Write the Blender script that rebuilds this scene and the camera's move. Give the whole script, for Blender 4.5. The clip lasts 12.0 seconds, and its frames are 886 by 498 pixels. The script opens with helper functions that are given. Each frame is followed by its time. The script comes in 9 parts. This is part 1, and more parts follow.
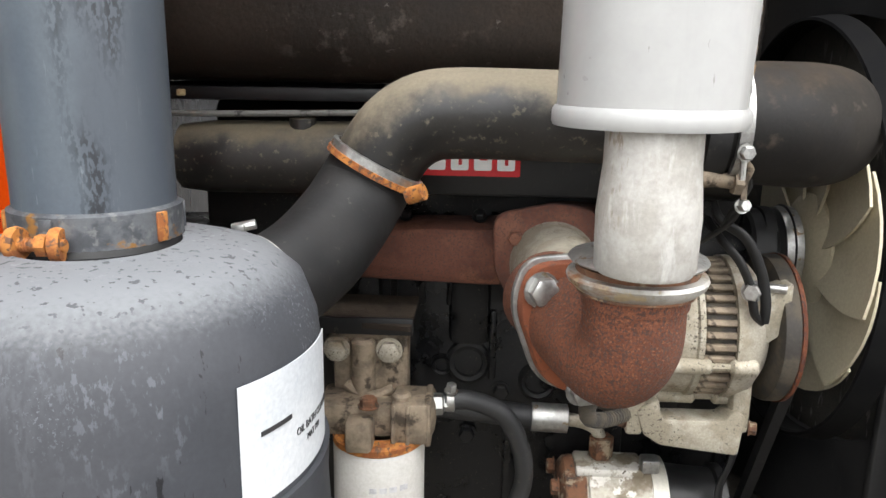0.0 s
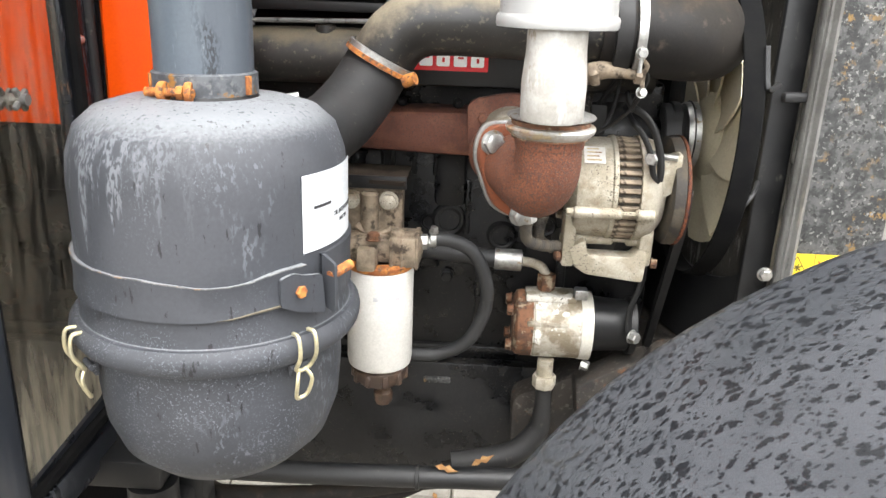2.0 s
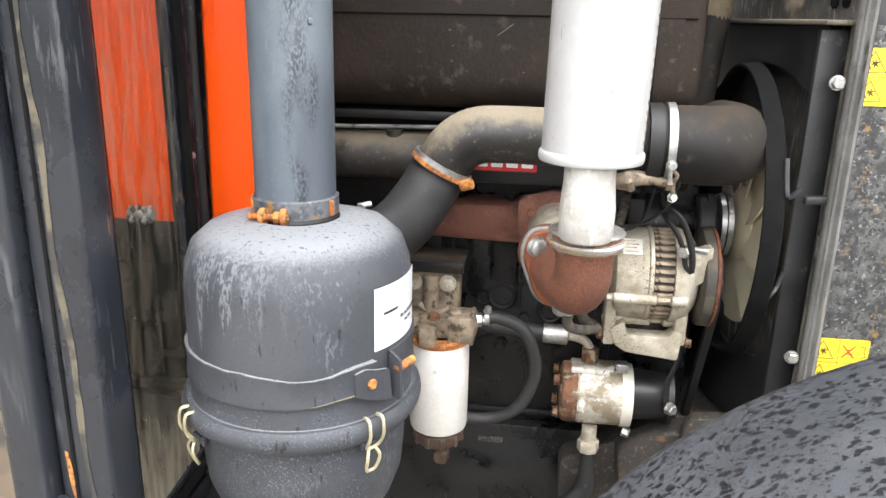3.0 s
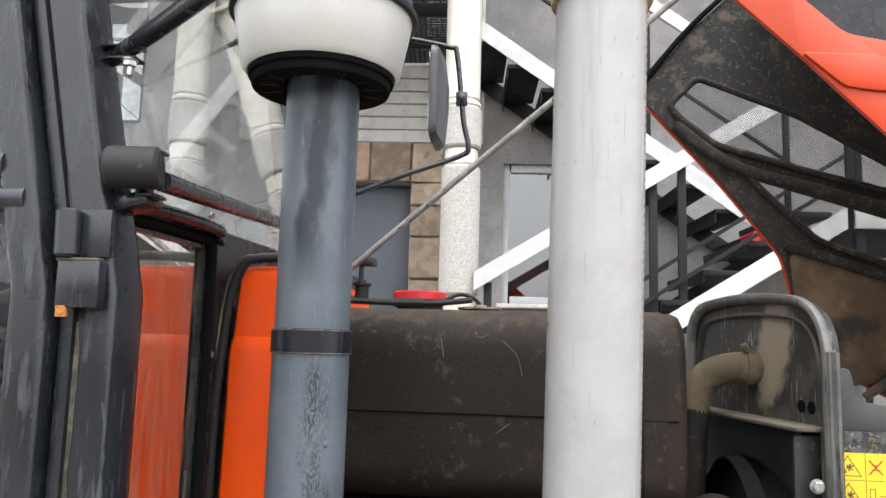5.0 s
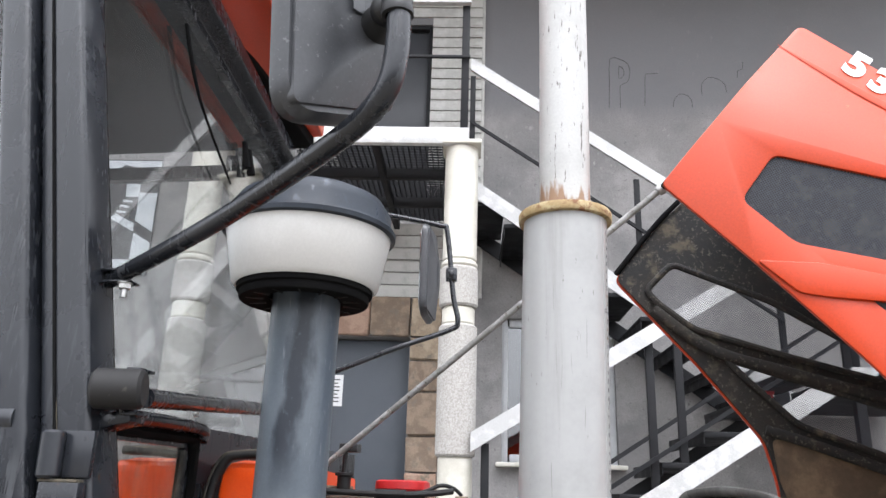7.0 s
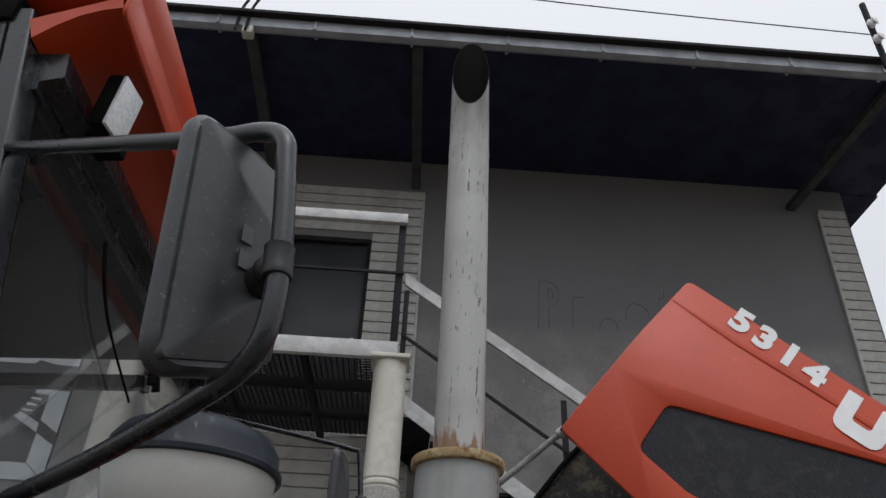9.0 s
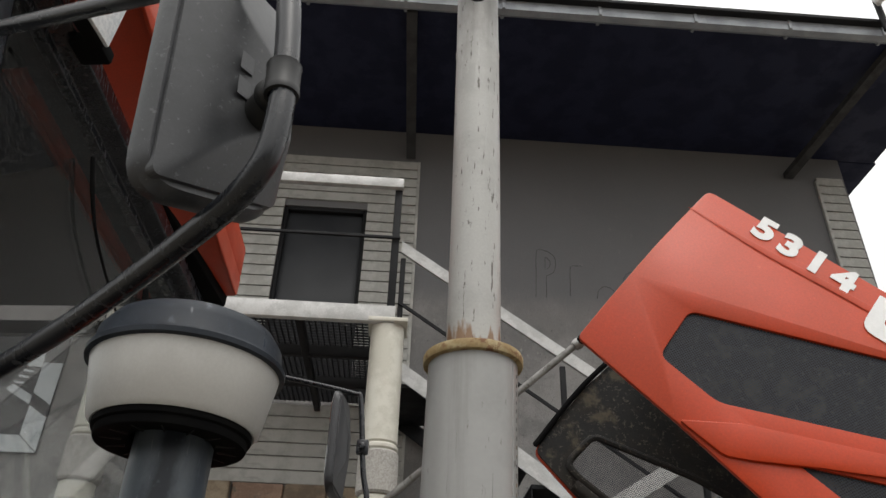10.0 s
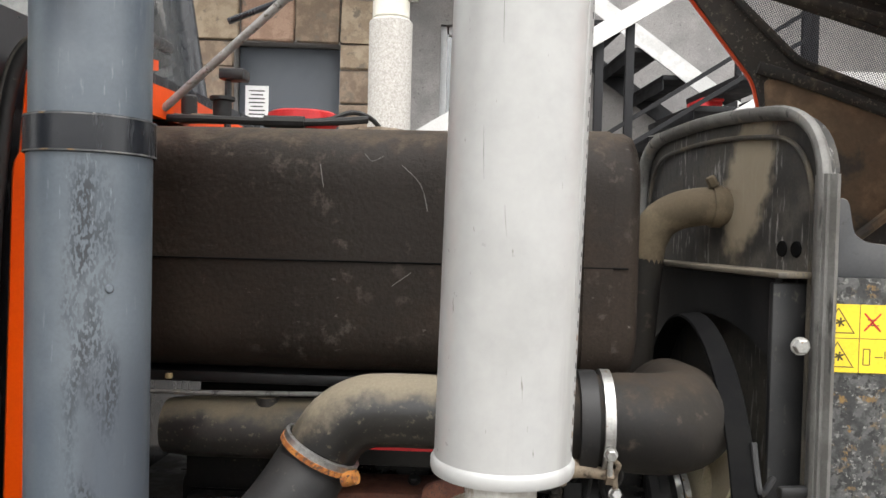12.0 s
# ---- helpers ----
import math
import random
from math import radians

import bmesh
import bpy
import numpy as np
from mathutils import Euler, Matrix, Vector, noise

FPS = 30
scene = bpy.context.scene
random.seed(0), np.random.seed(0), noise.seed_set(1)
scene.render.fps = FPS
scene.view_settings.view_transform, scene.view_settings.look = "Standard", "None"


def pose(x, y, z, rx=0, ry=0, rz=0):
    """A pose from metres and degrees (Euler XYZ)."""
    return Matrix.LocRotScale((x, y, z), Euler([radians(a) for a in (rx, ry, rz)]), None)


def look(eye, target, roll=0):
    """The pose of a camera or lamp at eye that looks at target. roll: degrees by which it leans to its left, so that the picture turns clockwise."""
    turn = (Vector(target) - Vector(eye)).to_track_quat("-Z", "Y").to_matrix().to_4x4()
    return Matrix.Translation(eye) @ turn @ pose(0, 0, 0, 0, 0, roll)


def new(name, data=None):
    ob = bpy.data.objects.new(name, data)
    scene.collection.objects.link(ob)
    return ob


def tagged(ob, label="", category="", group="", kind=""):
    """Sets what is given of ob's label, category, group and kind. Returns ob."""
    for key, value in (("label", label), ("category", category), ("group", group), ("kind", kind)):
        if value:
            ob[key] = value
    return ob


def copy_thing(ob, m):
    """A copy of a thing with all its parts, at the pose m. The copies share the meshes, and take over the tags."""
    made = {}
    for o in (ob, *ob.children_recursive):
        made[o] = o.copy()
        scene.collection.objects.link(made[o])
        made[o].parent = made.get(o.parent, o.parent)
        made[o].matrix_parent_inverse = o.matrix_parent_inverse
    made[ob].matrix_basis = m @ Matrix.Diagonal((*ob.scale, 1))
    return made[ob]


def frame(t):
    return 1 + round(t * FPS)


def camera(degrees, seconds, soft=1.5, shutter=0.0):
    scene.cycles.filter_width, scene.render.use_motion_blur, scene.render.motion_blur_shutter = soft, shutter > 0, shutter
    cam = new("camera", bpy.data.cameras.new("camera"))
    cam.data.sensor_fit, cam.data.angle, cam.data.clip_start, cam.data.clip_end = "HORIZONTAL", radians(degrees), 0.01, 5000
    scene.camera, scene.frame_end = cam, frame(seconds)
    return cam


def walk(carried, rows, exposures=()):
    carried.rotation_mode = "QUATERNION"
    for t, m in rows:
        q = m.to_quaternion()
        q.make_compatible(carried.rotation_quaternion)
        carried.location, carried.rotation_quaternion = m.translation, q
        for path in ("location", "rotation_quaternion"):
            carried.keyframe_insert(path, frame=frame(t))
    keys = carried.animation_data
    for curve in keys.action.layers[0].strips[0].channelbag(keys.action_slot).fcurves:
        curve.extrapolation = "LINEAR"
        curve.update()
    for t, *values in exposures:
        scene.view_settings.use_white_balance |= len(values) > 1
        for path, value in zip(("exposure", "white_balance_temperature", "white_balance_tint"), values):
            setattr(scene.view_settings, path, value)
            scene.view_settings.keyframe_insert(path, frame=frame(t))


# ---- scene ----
cam = camera(60.5, 12.0)
PATH = [
    (0, (0.039, 0.023, 1.293), (-0.053, 1.967, 0.831), 0.9),
    (0.5, (0.036, -0.091, 1.294), (-0.035, 1.812, 0.683), 1.0),
    (1, (0.056, -0.173, 1.311), (-0.006, 1.714, 0.651), 1.2),
    (1.5, (0.083, -0.238, 1.277), (0.014, 1.651, 0.625), 1.3),
    (2, (0.074, -0.3, 1.29), (-0.003, 1.592, 0.647), 2.1),
    (2.5, (0.075, -0.352, 1.362), (-0.138, 1.501, 0.641), 1.4),
    (3, (0.093, -0.413, 1.425), (-0.153, 1.484, 0.843), 1.2),
    (3.5, (0.093, -0.464, 1.465), (-0.157, 1.504, 1.215), 1.3),
    (3.7, (0.099, -0.481, 1.477), (-0.154, 1.498, 1.33), 1.2),
    (5.3, (0.09, -0.5, 1.567), (-0.177, 1.455, 1.893), 1.6),
    (5.5, (0.088, -0.514, 1.578), (-0.174, 1.432, 1.958), 1.6),
    (6, (0.122, -0.559, 1.586), (-0.151, 1.355, 2.096), 1.6),
    (6.5, (0.136, -0.561, 1.607), (-0.144, 1.34, 2.161), 1.8),
    (7, (0.145, -0.564, 1.629), (-0.132, 1.317, 2.249), 1.8),
    (7.5, (0.167, -0.584, 1.655), (-0.102, 1.251, 2.402), 2.0),
    (7.7, (0.179, -0.593, 1.662), (-0.086, 1.216, 2.471), 2.3),
    (9.3, (0.21, -0.588, 1.674), (0.117, 1.062, 2.8), 2.4),
    (9.5, (0.204, -0.557, 1.658), (0.109, 1.093, 2.784), 2.1),
    (10, (0.178, -0.446, 1.596), (0.083, 1.238, 2.672), 1.9),
    (10.5, (0.145, -0.347, 1.539), (0.058, 1.538, 2.201), 1.6),
    (11, (0.13, -0.307, 1.501), (0.048, 1.661, 1.85), 1.3),
    (11.5, (0.135, -0.257, 1.484), (0.049, 1.737, 1.622), 1.4),
    (12, (0.134, -0.142, 1.474), (0.02, 1.854, 1.428), 1.4),
]
EXPOSE = ((0, 1.69, 6500, 10),
          (0.5, 1.86, 6500, 10),
          (1, 1.94, 6500, 10),
          (2, 2.30, 6550, 10),
          (2.6, 2.44, 6500, 10.5),
          (3.2, 2.12, 6450, 11),
          (3.7, 1.80, 6420, 11),
          (5.5, 1.45, 6400, 11),
          (6.5, 1.38, 6280, 12),
          (7.7, 1.32, 6100, 13),
          (9.2, -0.58, 6250, 11),
          (9.6, -0.58, 6350, 11),
          (9.9, -0.20, 6650, 9.5),
          (10.6, 0.85, 6950, 9),
          (11.5, 1.40, 6700, 10),
          (12, 1.50, 6650, 10))
walk(cam, [(t, look(eye, target, roll)) for t, eye, target, roll in PATH], EXPOSE)

# light, and the places of the main upright parts
SKY, SUN, CLOUD = 0.07, 0.12, 1.12
AIR, STACK, MUFF, ELB = (-0.230, 0.525), (-0.227, 0.555), (0.1541, 0.556), (0.167, 0.625, 0)
FEND = (0.72, 0.45, 0.70)

# world and light: overcast day, broad soft sun from above and behind the camera
world = bpy.data.worlds.new("overcast_sky")
scene.world = world
world.use_nodes = True
wn, wl = world.node_tree.nodes, world.node_tree.links
sky = wn.new("ShaderNodeTexSky")
sky.sky_type, sky.sun_disc = "NISHITA", False
sky.sun_elevation, sky.sun_rotation = radians(64), radians(163)
sky.dust_density, sky.air_density = 8.0, 1.3
grey = wn.new("ShaderNodeHueSaturation")
grey.inputs["Saturation"].default_value = 0.10
wl.new(sky.outputs[0], grey.inputs["Color"])
wl.new(grey.outputs[0], wn["Background"].inputs[0])
wn["Background"].inputs[1].default_value = SKY
# even cloud cover over it, brighter overhead than at the horizon
aim, parts, rise, cloud, both = (wn.new(k) for k in ("ShaderNodeTexCoord", "ShaderNodeSeparateXYZ", "ShaderNodeMapRange", "ShaderNodeBackground", "ShaderNodeAddShader"))
wl.new(aim.outputs["Generated"], parts.inputs[0])
wl.new(parts.outputs["Z"], rise.inputs["Value"])
rise.inputs["From Min"].default_value, rise.inputs["From Max"].default_value = 0.0, 1.0
rise.inputs["To Min"].default_value, rise.inputs["To Max"].default_value = 0.55 * CLOUD, CLOUD
cloud.inputs[0].default_value = (0.97, 0.985, 1.0, 1)
wl.new(rise.outputs[0], cloud.inputs[1])
wl.new(wn["Background"].outputs[0], both.inputs[0])
wl.new(cloud.outputs[0], both.inputs[1])
wl.new(both.outputs[0], wn["World Output"].inputs[0])
sun = new("sun", bpy.data.lights.new("sun", "SUN"))
sun.data.energy, sun.data.angle, sun.data.color = SUN, radians(25), (1.0, 0.97, 0.93)
sun.matrix_world = look((0.9, -2.4, 7.4), (0, 0.6, 1.0))

# ---- materials ----
MATS = {}


def surf(name, c1, c2=None, s=6.0, lo=0.42, hi=0.58, rough=0.5, rough2=None, metal=0.0, bump=0.15, bs=90.0, spots=(), coat=0.0, spec=0.5, dust=None, grit=0.25):
    """Two tones mixed by a noise of s per metre, then spots (colour, scale, low, high, (sx, sy, sz), roughness, scale of the patches that hold them), and a fine relief."""
    if name in MATS:
        return MATS[name]
    m = bpy.data.materials.new(name)
    m.use_nodes = True
    n, l = m.node_tree.nodes, m.node_tree.links
    p = n["Principled BSDF"]
    tc = n.new("ShaderNodeTexCoord")

    def noisy(scale, stretch=(1, 1, 1), detail=6.0):
        mp = n.new("ShaderNodeMapping")
        mp.inputs["Scale"].default_value = stretch
        l.new(tc.outputs["Object"], mp.inputs["Vector"])
        t = n.new("ShaderNodeTexNoise")
        t.inputs["Scale"].default_value, t.inputs["Detail"].default_value, t.inputs["Roughness"].default_value = scale, detail, 0.62
        l.new(mp.outputs[0], t.inputs["Vector"])
        return t.outputs["Fac"]

    def band(fac, a, b):
        r = n.new("ShaderNodeMapRange")
        r.interpolation_type = "SMOOTHSTEP"
        r.inputs["From Min"].default_value, r.inputs["From Max"].default_value = a, b
        l.new(fac, r.inputs["Value"])
        return r.outputs["Result"]

    def mix(fac, a, b):
        x = n.new("ShaderNodeMix")
        x.data_type = "RGBA"
        l.new(fac, x.inputs[0])
        for sock, v in ((x.inputs[6], a), (x.inputs[7], b)):
            if isinstance(v, tuple):
                sock.default_value = (*v, 1)
            else:
                l.new(v, sock)
        return x.outputs[2]

    def mixf(fac, a, b):
        x = n.new("ShaderNodeMix")
        l.new(fac, x.inputs[0])
        for sock, v in ((x.inputs[2], a), (x.inputs[3], b)):
            if isinstance(v, float):
                sock.default_value = v
            else:
                l.new(v, sock)
        return x.outputs[0]

    c2 = c2 or tuple(v * 0.75 for v in c1)
    f0 = band(noisy(s), lo, hi)
    col = mix(f0, c1, c2)
    rgh = mixf(f0, float(rough), float(rough2 if rough2 is not None else min(1, rough * 1.25)))
    for sp in spots:
        c, sc, a, b = sp[:4]
        fs = band(noisy(sc, sp[4] if len(sp) > 4 else (1, 1, 1)), a - 0.045, b - 0.075)
        if len(sp) > 6:
            both = n.new("ShaderNodeMath")
            both.operation = "MULTIPLY"
            l.new(fs, both.inputs[0])
            l.new(band(noisy(sp[6], (1, 1, 0.6), 3.0), 0.44, 0.58), both.inputs[1])
            fs = both.outputs[0]
        col = mix(fs, col, c)
        rgh = mixf(fs, rgh, float(sp[5] if len(sp) > 5 else 0.7))
    if dust:
        # settled dust on faces that look upwards, ragged at its edge
        geo, sep, add = n.new("ShaderNodeNewGeometry"), n.new("ShaderNodeSeparateXYZ"), n.new("ShaderNodeMath")
        l.new(geo.outputs["Normal"], sep.inputs[0])
        add.operation = "ADD"
        l.new(sep.outputs["Z"], add.inputs[0])
        l.new(mixf(noisy(dust[2]), -0.9, 0.9), add.inputs[1])
        fd = band(add.outputs[0], dust[1] - 0.25, dust[1] + 0.45)
        col = mix(fd, col, dust[0])
        rgh = mixf(fd, rgh, 0.9)
    fine = noisy(bs * 3, detail=3.0)
    tone = n.new("ShaderNodeMix")
    tone.data_type, tone.blend_type = "RGBA", "OVERLAY"
    tone.inputs[0].default_value = grit
    l.new(col, tone.inputs[6])
    l.new(fine, tone.inputs[7])
    l.new(tone.outputs[2], p.inputs["Base Color"])
    l.new(rgh, p.inputs["Roughness"])
    p.inputs["Metallic"].default_value = metal
    p.inputs["Coat Weight"].default_value = coat
    p.inputs["Specular IOR Level"].default_value = spec
    if bump:
        b = n.new("ShaderNodeBump")
        b.inputs["Strength"].default_value, b.inputs["Distance"].default_value = bump, 0.002
        l.new(noisy(bs), b.inputs["Height"])
        l.new(b.outputs[0], p.inputs["Normal"])
    MATS[name] = m
    return m


def glassy(name, tint, gloss, rough=0.02):
    """A pane, part mirror and part clear: gloss is the share, or above 1 the refractive index."""
    m = bpy.data.materials.new(name)
    m.use_nodes = True
    n, l = m.node_tree.nodes, m.node_tree.links
    n.remove(n["Principled BSDF"])
    tr, gl, mx = n.new("ShaderNodeBsdfTransparent"), n.new("ShaderNodeBsdfGlossy"), n.new("ShaderNodeMixShader")
    tr.inputs[0].default_value = (*tint, 1)
    gl.inputs["Roughness"].default_value = rough
    if gloss > 1:
        lw, pw, ma = n.new("ShaderNodeLayerWeight"), n.new("ShaderNodeMath"), n.new("ShaderNodeMath")
        lw.inputs["Blend"].default_value = 0.5
        pw.operation, pw.inputs[1].default_value = "POWER", 5.0
        l.new(lw.outputs["Facing"], pw.inputs[0])
        ma.operation = "MULTIPLY_ADD"
        ma.inputs[2].default_value = ((gloss - 1) / (gloss + 1)) ** 2
        ma.inputs[1].default_value = 0.95
        l.new(pw.outputs[0], ma.inputs[0])
        l.new(ma.outputs[0], mx.inputs[0])
    else:
        mx.inputs[0].default_value = gloss
    l.new(tr.outputs[0], mx.inputs[1])
    l.new(gl.outputs[0], mx.inputs[2])
    l.new(mx.outputs[0], n["Material Output"].inputs[0])
    return m


ORANGE = (0.49, 0.042, 0.006)
M_ORANGE = surf("orange_paint", ORANGE, (0.44, 0.043, 0.008), s=3, rough=0.36, bump=0.02, coat=0.04, spec=0.40, spots=[((0.55, 0.08, 0.03), 40, 0.72, 0.8)])
# brighter copy of the orange: the cowl's stronger light put into its colour
M_LITORANGE = surf("lit_orange_paint", (0.80, 0.078, 0.003), (0.72, 0.066, 0.003), s=3, rough=0.30, bump=0.02, coat=0.05, spec=0.35)
M_GREY = surf("grey_cleaner_paint", (0.0340, 0.0366, 0.0425), (0.0425, 0.0452, 0.0520), s=9, rough=0.50, rough2=0.62, bump=0.1, grit=0.15, spec=0.35,
              spots=[((0.110, 0.119, 0.134), 210, 0.58, 0.69, (1, 1, 0.42), 0.7, 6), ((0.135, 0.145, 0.16), 480, 0.635, 0.675, (1, 1, 0.8), 0.75, 7), ((0.012, 0.012, 0.014), 130, 0.690, 0.722, (1, 1, 0.22), 0.4)])


def dripped(name, base):
    """The drum: the same paint, sky sheen on its chalky flat top put into the colour, with pale drips that run down
    from the shoulder on one side.
    """
    m = base.copy()
    m.name = name
    n, l = m.node_tree.nodes, m.node_tree.links
    p = n["Principled BSDF"]
    tc, sep, geo, gz = (n.new(k) for k in ("ShaderNodeTexCoord", "ShaderNodeSeparateXYZ", "ShaderNodeNewGeometry", "ShaderNodeSeparateXYZ"))
    l.new(tc.outputs["Object"], sep.inputs[0])
    l.new(geo.outputs["Normal"], gz.inputs[0])

    def calc(op, a, b, c=None):
        x = n.new("ShaderNodeMath")
        x.operation = op
        for sock, v in zip(x.inputs, (a, b, c)):
            if isinstance(v, (int, float)):
                sock.default_value = v
            elif v is not None:
                l.new(v, sock)
        return x.outputs[0]

    def step(v, a, b):
        r = n.new("ShaderNodeMapRange")
        r.interpolation_type = "SMOOTHSTEP"
        r.inputs["From Min"].default_value, r.inputs["From Max"].default_value = a, b
        l.new(v, r.inputs["Value"])
        return r.outputs["Result"]

    def noise(scale, stretch):
        mp, t = n.new("ShaderNodeMapping"), n.new("ShaderNodeTexNoise")
        mp.inputs["Scale"].default_value = stretch
        l.new(tc.outputs["Object"], mp.inputs["Vector"])
        l.new(mp.outputs[0], t.inputs["Vector"])
        t.inputs["Scale"].default_value, t.inputs["Detail"].default_value = scale, 5
        return t.outputs["Fac"]

    long = calc("MULTIPLY_ADD", noise(85, (1, 1, 0.035)), 0.30, sep.outputs["Z"])
    drip = calc("MULTIPLY", step(long, 1.235, 1.262), step(noise(85, (1, 1, 0.05)), 0.40, 0.52))
    drip = calc("MULTIPLY", drip, step(calc("MULTIPLY", sep.outputs["X"], -1.0), 0.16, 0.29))
    drip = calc("MULTIPLY", drip, step(noise(330, (1, 1, 0.35)), 0.40, 0.56))
    # upward faces paler: sky sheen painted in along with the chalk
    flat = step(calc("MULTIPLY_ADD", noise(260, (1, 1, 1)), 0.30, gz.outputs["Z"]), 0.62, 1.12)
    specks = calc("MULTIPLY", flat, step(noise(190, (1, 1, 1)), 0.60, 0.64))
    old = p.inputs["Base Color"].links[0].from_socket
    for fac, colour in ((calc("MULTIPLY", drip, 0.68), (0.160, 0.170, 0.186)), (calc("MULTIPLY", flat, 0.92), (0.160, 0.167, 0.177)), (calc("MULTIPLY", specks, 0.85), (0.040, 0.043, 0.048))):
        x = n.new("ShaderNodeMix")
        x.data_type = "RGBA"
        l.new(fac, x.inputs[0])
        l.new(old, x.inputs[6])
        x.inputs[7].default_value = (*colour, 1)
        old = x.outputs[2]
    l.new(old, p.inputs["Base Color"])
    return m


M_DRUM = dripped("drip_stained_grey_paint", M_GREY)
M_BAND = surf("weathered_zinc_band", (0.105, 0.112, 0.122), (0.060, 0.064, 0.072), s=45, rough=0.5, metal=0.3, bump=0.2, spots=[((0.155, 0.158, 0.16), 120, 0.58, 0.72), ((0.26, 0.13, 0.035), 22, 0.60, 0.70, (1, 1, 1.5), 0.85)])
M_OLIVE = surf("faded_black_print", (0.075, 0.060, 0.018), (0.10, 0.08, 0.02), s=30, rough=0.5, bump=0.0)
M_CAPGREY = surf("dusty_grey_plastic", (0.040, 0.042, 0.045), (0.055, 0.056, 0.057), s=9, rough=0.55, bump=0.08, dust=((0.120, 0.110, 0.092), 0.85, 22), spots=[((0.032, 0.032, 0.033), 40, 0.62, 0.74)])
M_STREAK = surf("tan_rust_highlight", (0.088, 0.076, 0.053), (0.032, 0.030, 0.026), s=26, rough=0.9, bump=0.2)
M_PIPE = surf("grey_blue_pipe", (0.080, 0.097, 0.116), (0.102, 0.120, 0.139), s=6, grit=0.14, rough=0.36, bump=0.1,
              spots=[((0.068, 0.084, 0.106), 22, 0.52, 0.66, (1, 1, 0.16), 0.42, 4), ((0.150, 0.168, 0.190), 260, 0.66, 0.74, (1, 1, 0.12), 0.6, 9)])


def pitted(m):
    """Adds to the stack a broad dark smear above the joint and a run of black pits down one flank."""
    n, l = m.node_tree.nodes, m.node_tree.links
    p = n["Principled BSDF"]
    tc, sep = n.new("ShaderNodeTexCoord"), n.new("ShaderNodeSeparateXYZ")
    l.new(tc.outputs["Object"], sep.inputs[0])

    def calc(op, a, b, c=0.0):
        x = n.new("ShaderNodeMath")
        x.operation = op
        for sock, v in zip(x.inputs, (a, b, c)):
            if isinstance(v, (int, float)):
                sock.default_value = v
            else:
                l.new(v, sock)
        return x.outputs[0]

    def step(v, a, b):
        r = n.new("ShaderNodeMapRange")
        r.interpolation_type = "SMOOTHSTEP"
        r.inputs["From Min"].default_value, r.inputs["From Max"].default_value = a, b
        l.new(v, r.inputs["Value"])
        return r.outputs["Result"]

    def noise(scale, stretch, detail=6):
        mp, t = n.new("ShaderNodeMapping"), n.new("ShaderNodeTexNoise")
        mp.inputs["Scale"].default_value = stretch
        l.new(tc.outputs["Object"], mp.inputs["Vector"])
        l.new(mp.outputs[0], t.inputs["Vector"])
        t.inputs["Scale"].default_value, t.inputs["Detail"].default_value = scale, detail
        return t.outputs["Fac"]

    wob = noise(22, (1, 1, 0.5))
    off = calc("ABSOLUTE", calc("MULTIPLY_ADD", wob, 0.07, calc("ADD", sep.outputs["X"], 0.168)), 0.0)
    run = calc("MULTIPLY", calc("MULTIPLY", step(off, 0.022, 0.004), step(noise(38, (1, 1, 0.22)), 0.40, 0.56)), step(sep.outputs["Z"], 1.54, 1.50))
    pits = calc("MULTIPLY", run, step(noise(420, (1, 1, 0.45)), 0.44, 0.54))
    off2 = calc("ABSOLUTE", calc("ADD", calc("MULTIPLY_ADD", wob, 0.05, sep.outputs["X"]), calc("MULTIPLY_ADD", sep.outputs["Z"], -0.06, 0.294)), 0.0)
    smear = calc("MULTIPLY", step(off2, 0.020, 0.006), step(sep.outputs["Z"], 1.60, 1.70))
    smear = calc("MULTIPLY", smear, step(noise(190, (1, 1, 0.7)), 0.08, 0.42))
    low = calc("MULTIPLY", step(calc("MULTIPLY_ADD", wob, 0.05, sep.outputs["X"]), -0.190, -0.180), step(sep.outputs["Z"], 1.40, 1.32))
    old = p.inputs["Base Color"].links[0].from_socket
    for fac, colour in ((calc("MULTIPLY", low, 0.7), (0.055, 0.064, 0.079)), (calc("MULTIPLY", smear, 0.92), (0.009, 0.013, 0.021)), (calc("MULTIPLY", pits, 0.85), (0.012, 0.014, 0.018))):
        x = n.new("ShaderNodeMix")
        x.data_type = "RGBA"
        l.new(fac, x.inputs[0])
        l.new(old, x.inputs[6])
        x.inputs[7].default_value = (*colour, 1)
        old = x.outputs[2]
    l.new(old, p.inputs["Base Color"])


pitted(M_PIPE)
M_MUFF = surf("white_heat_paint", (0.285, 0.286, 0.281), (0.325, 0.326, 0.321), s=5, rough=0.27, bump=0.05, bs=40, grit=0.06,
              spots=[((0.27, 0.27, 0.262), 18, 0.56, 0.72, (1, 1, 0.06), 0.5), ((0.15, 0.14, 0.13), 210, 0.735, 0.77, (1, 1, 0.14), 0.6)])
M_STUB = surf("scuffed_white_pipe", (0.36, 0.35, 0.328), (0.285, 0.272, 0.246), s=26, rough=0.5, bump=0.3,
              spots=[((0.24, 0.21, 0.17), 260, 0.60, 0.72, (1, 1, 0.25), 0.8, 16), ((0.42, 0.41, 0.39), 60, 0.6, 0.74, (1, 1, 0.2), 0.5)])
M_RUST = surf("red_brown_rust", (0.165, 0.050, 0.019), (0.095, 0.030, 0.015), s=30, rough=0.8, bump=0.8, bs=260, spots=[((0.034, 0.014, 0.011), 330, 0.55, 0.66, (1, 1, 0.45)), ((0.20, 0.060, 0.020), 90, 0.60, 0.74, (1, 1, 0.4))])
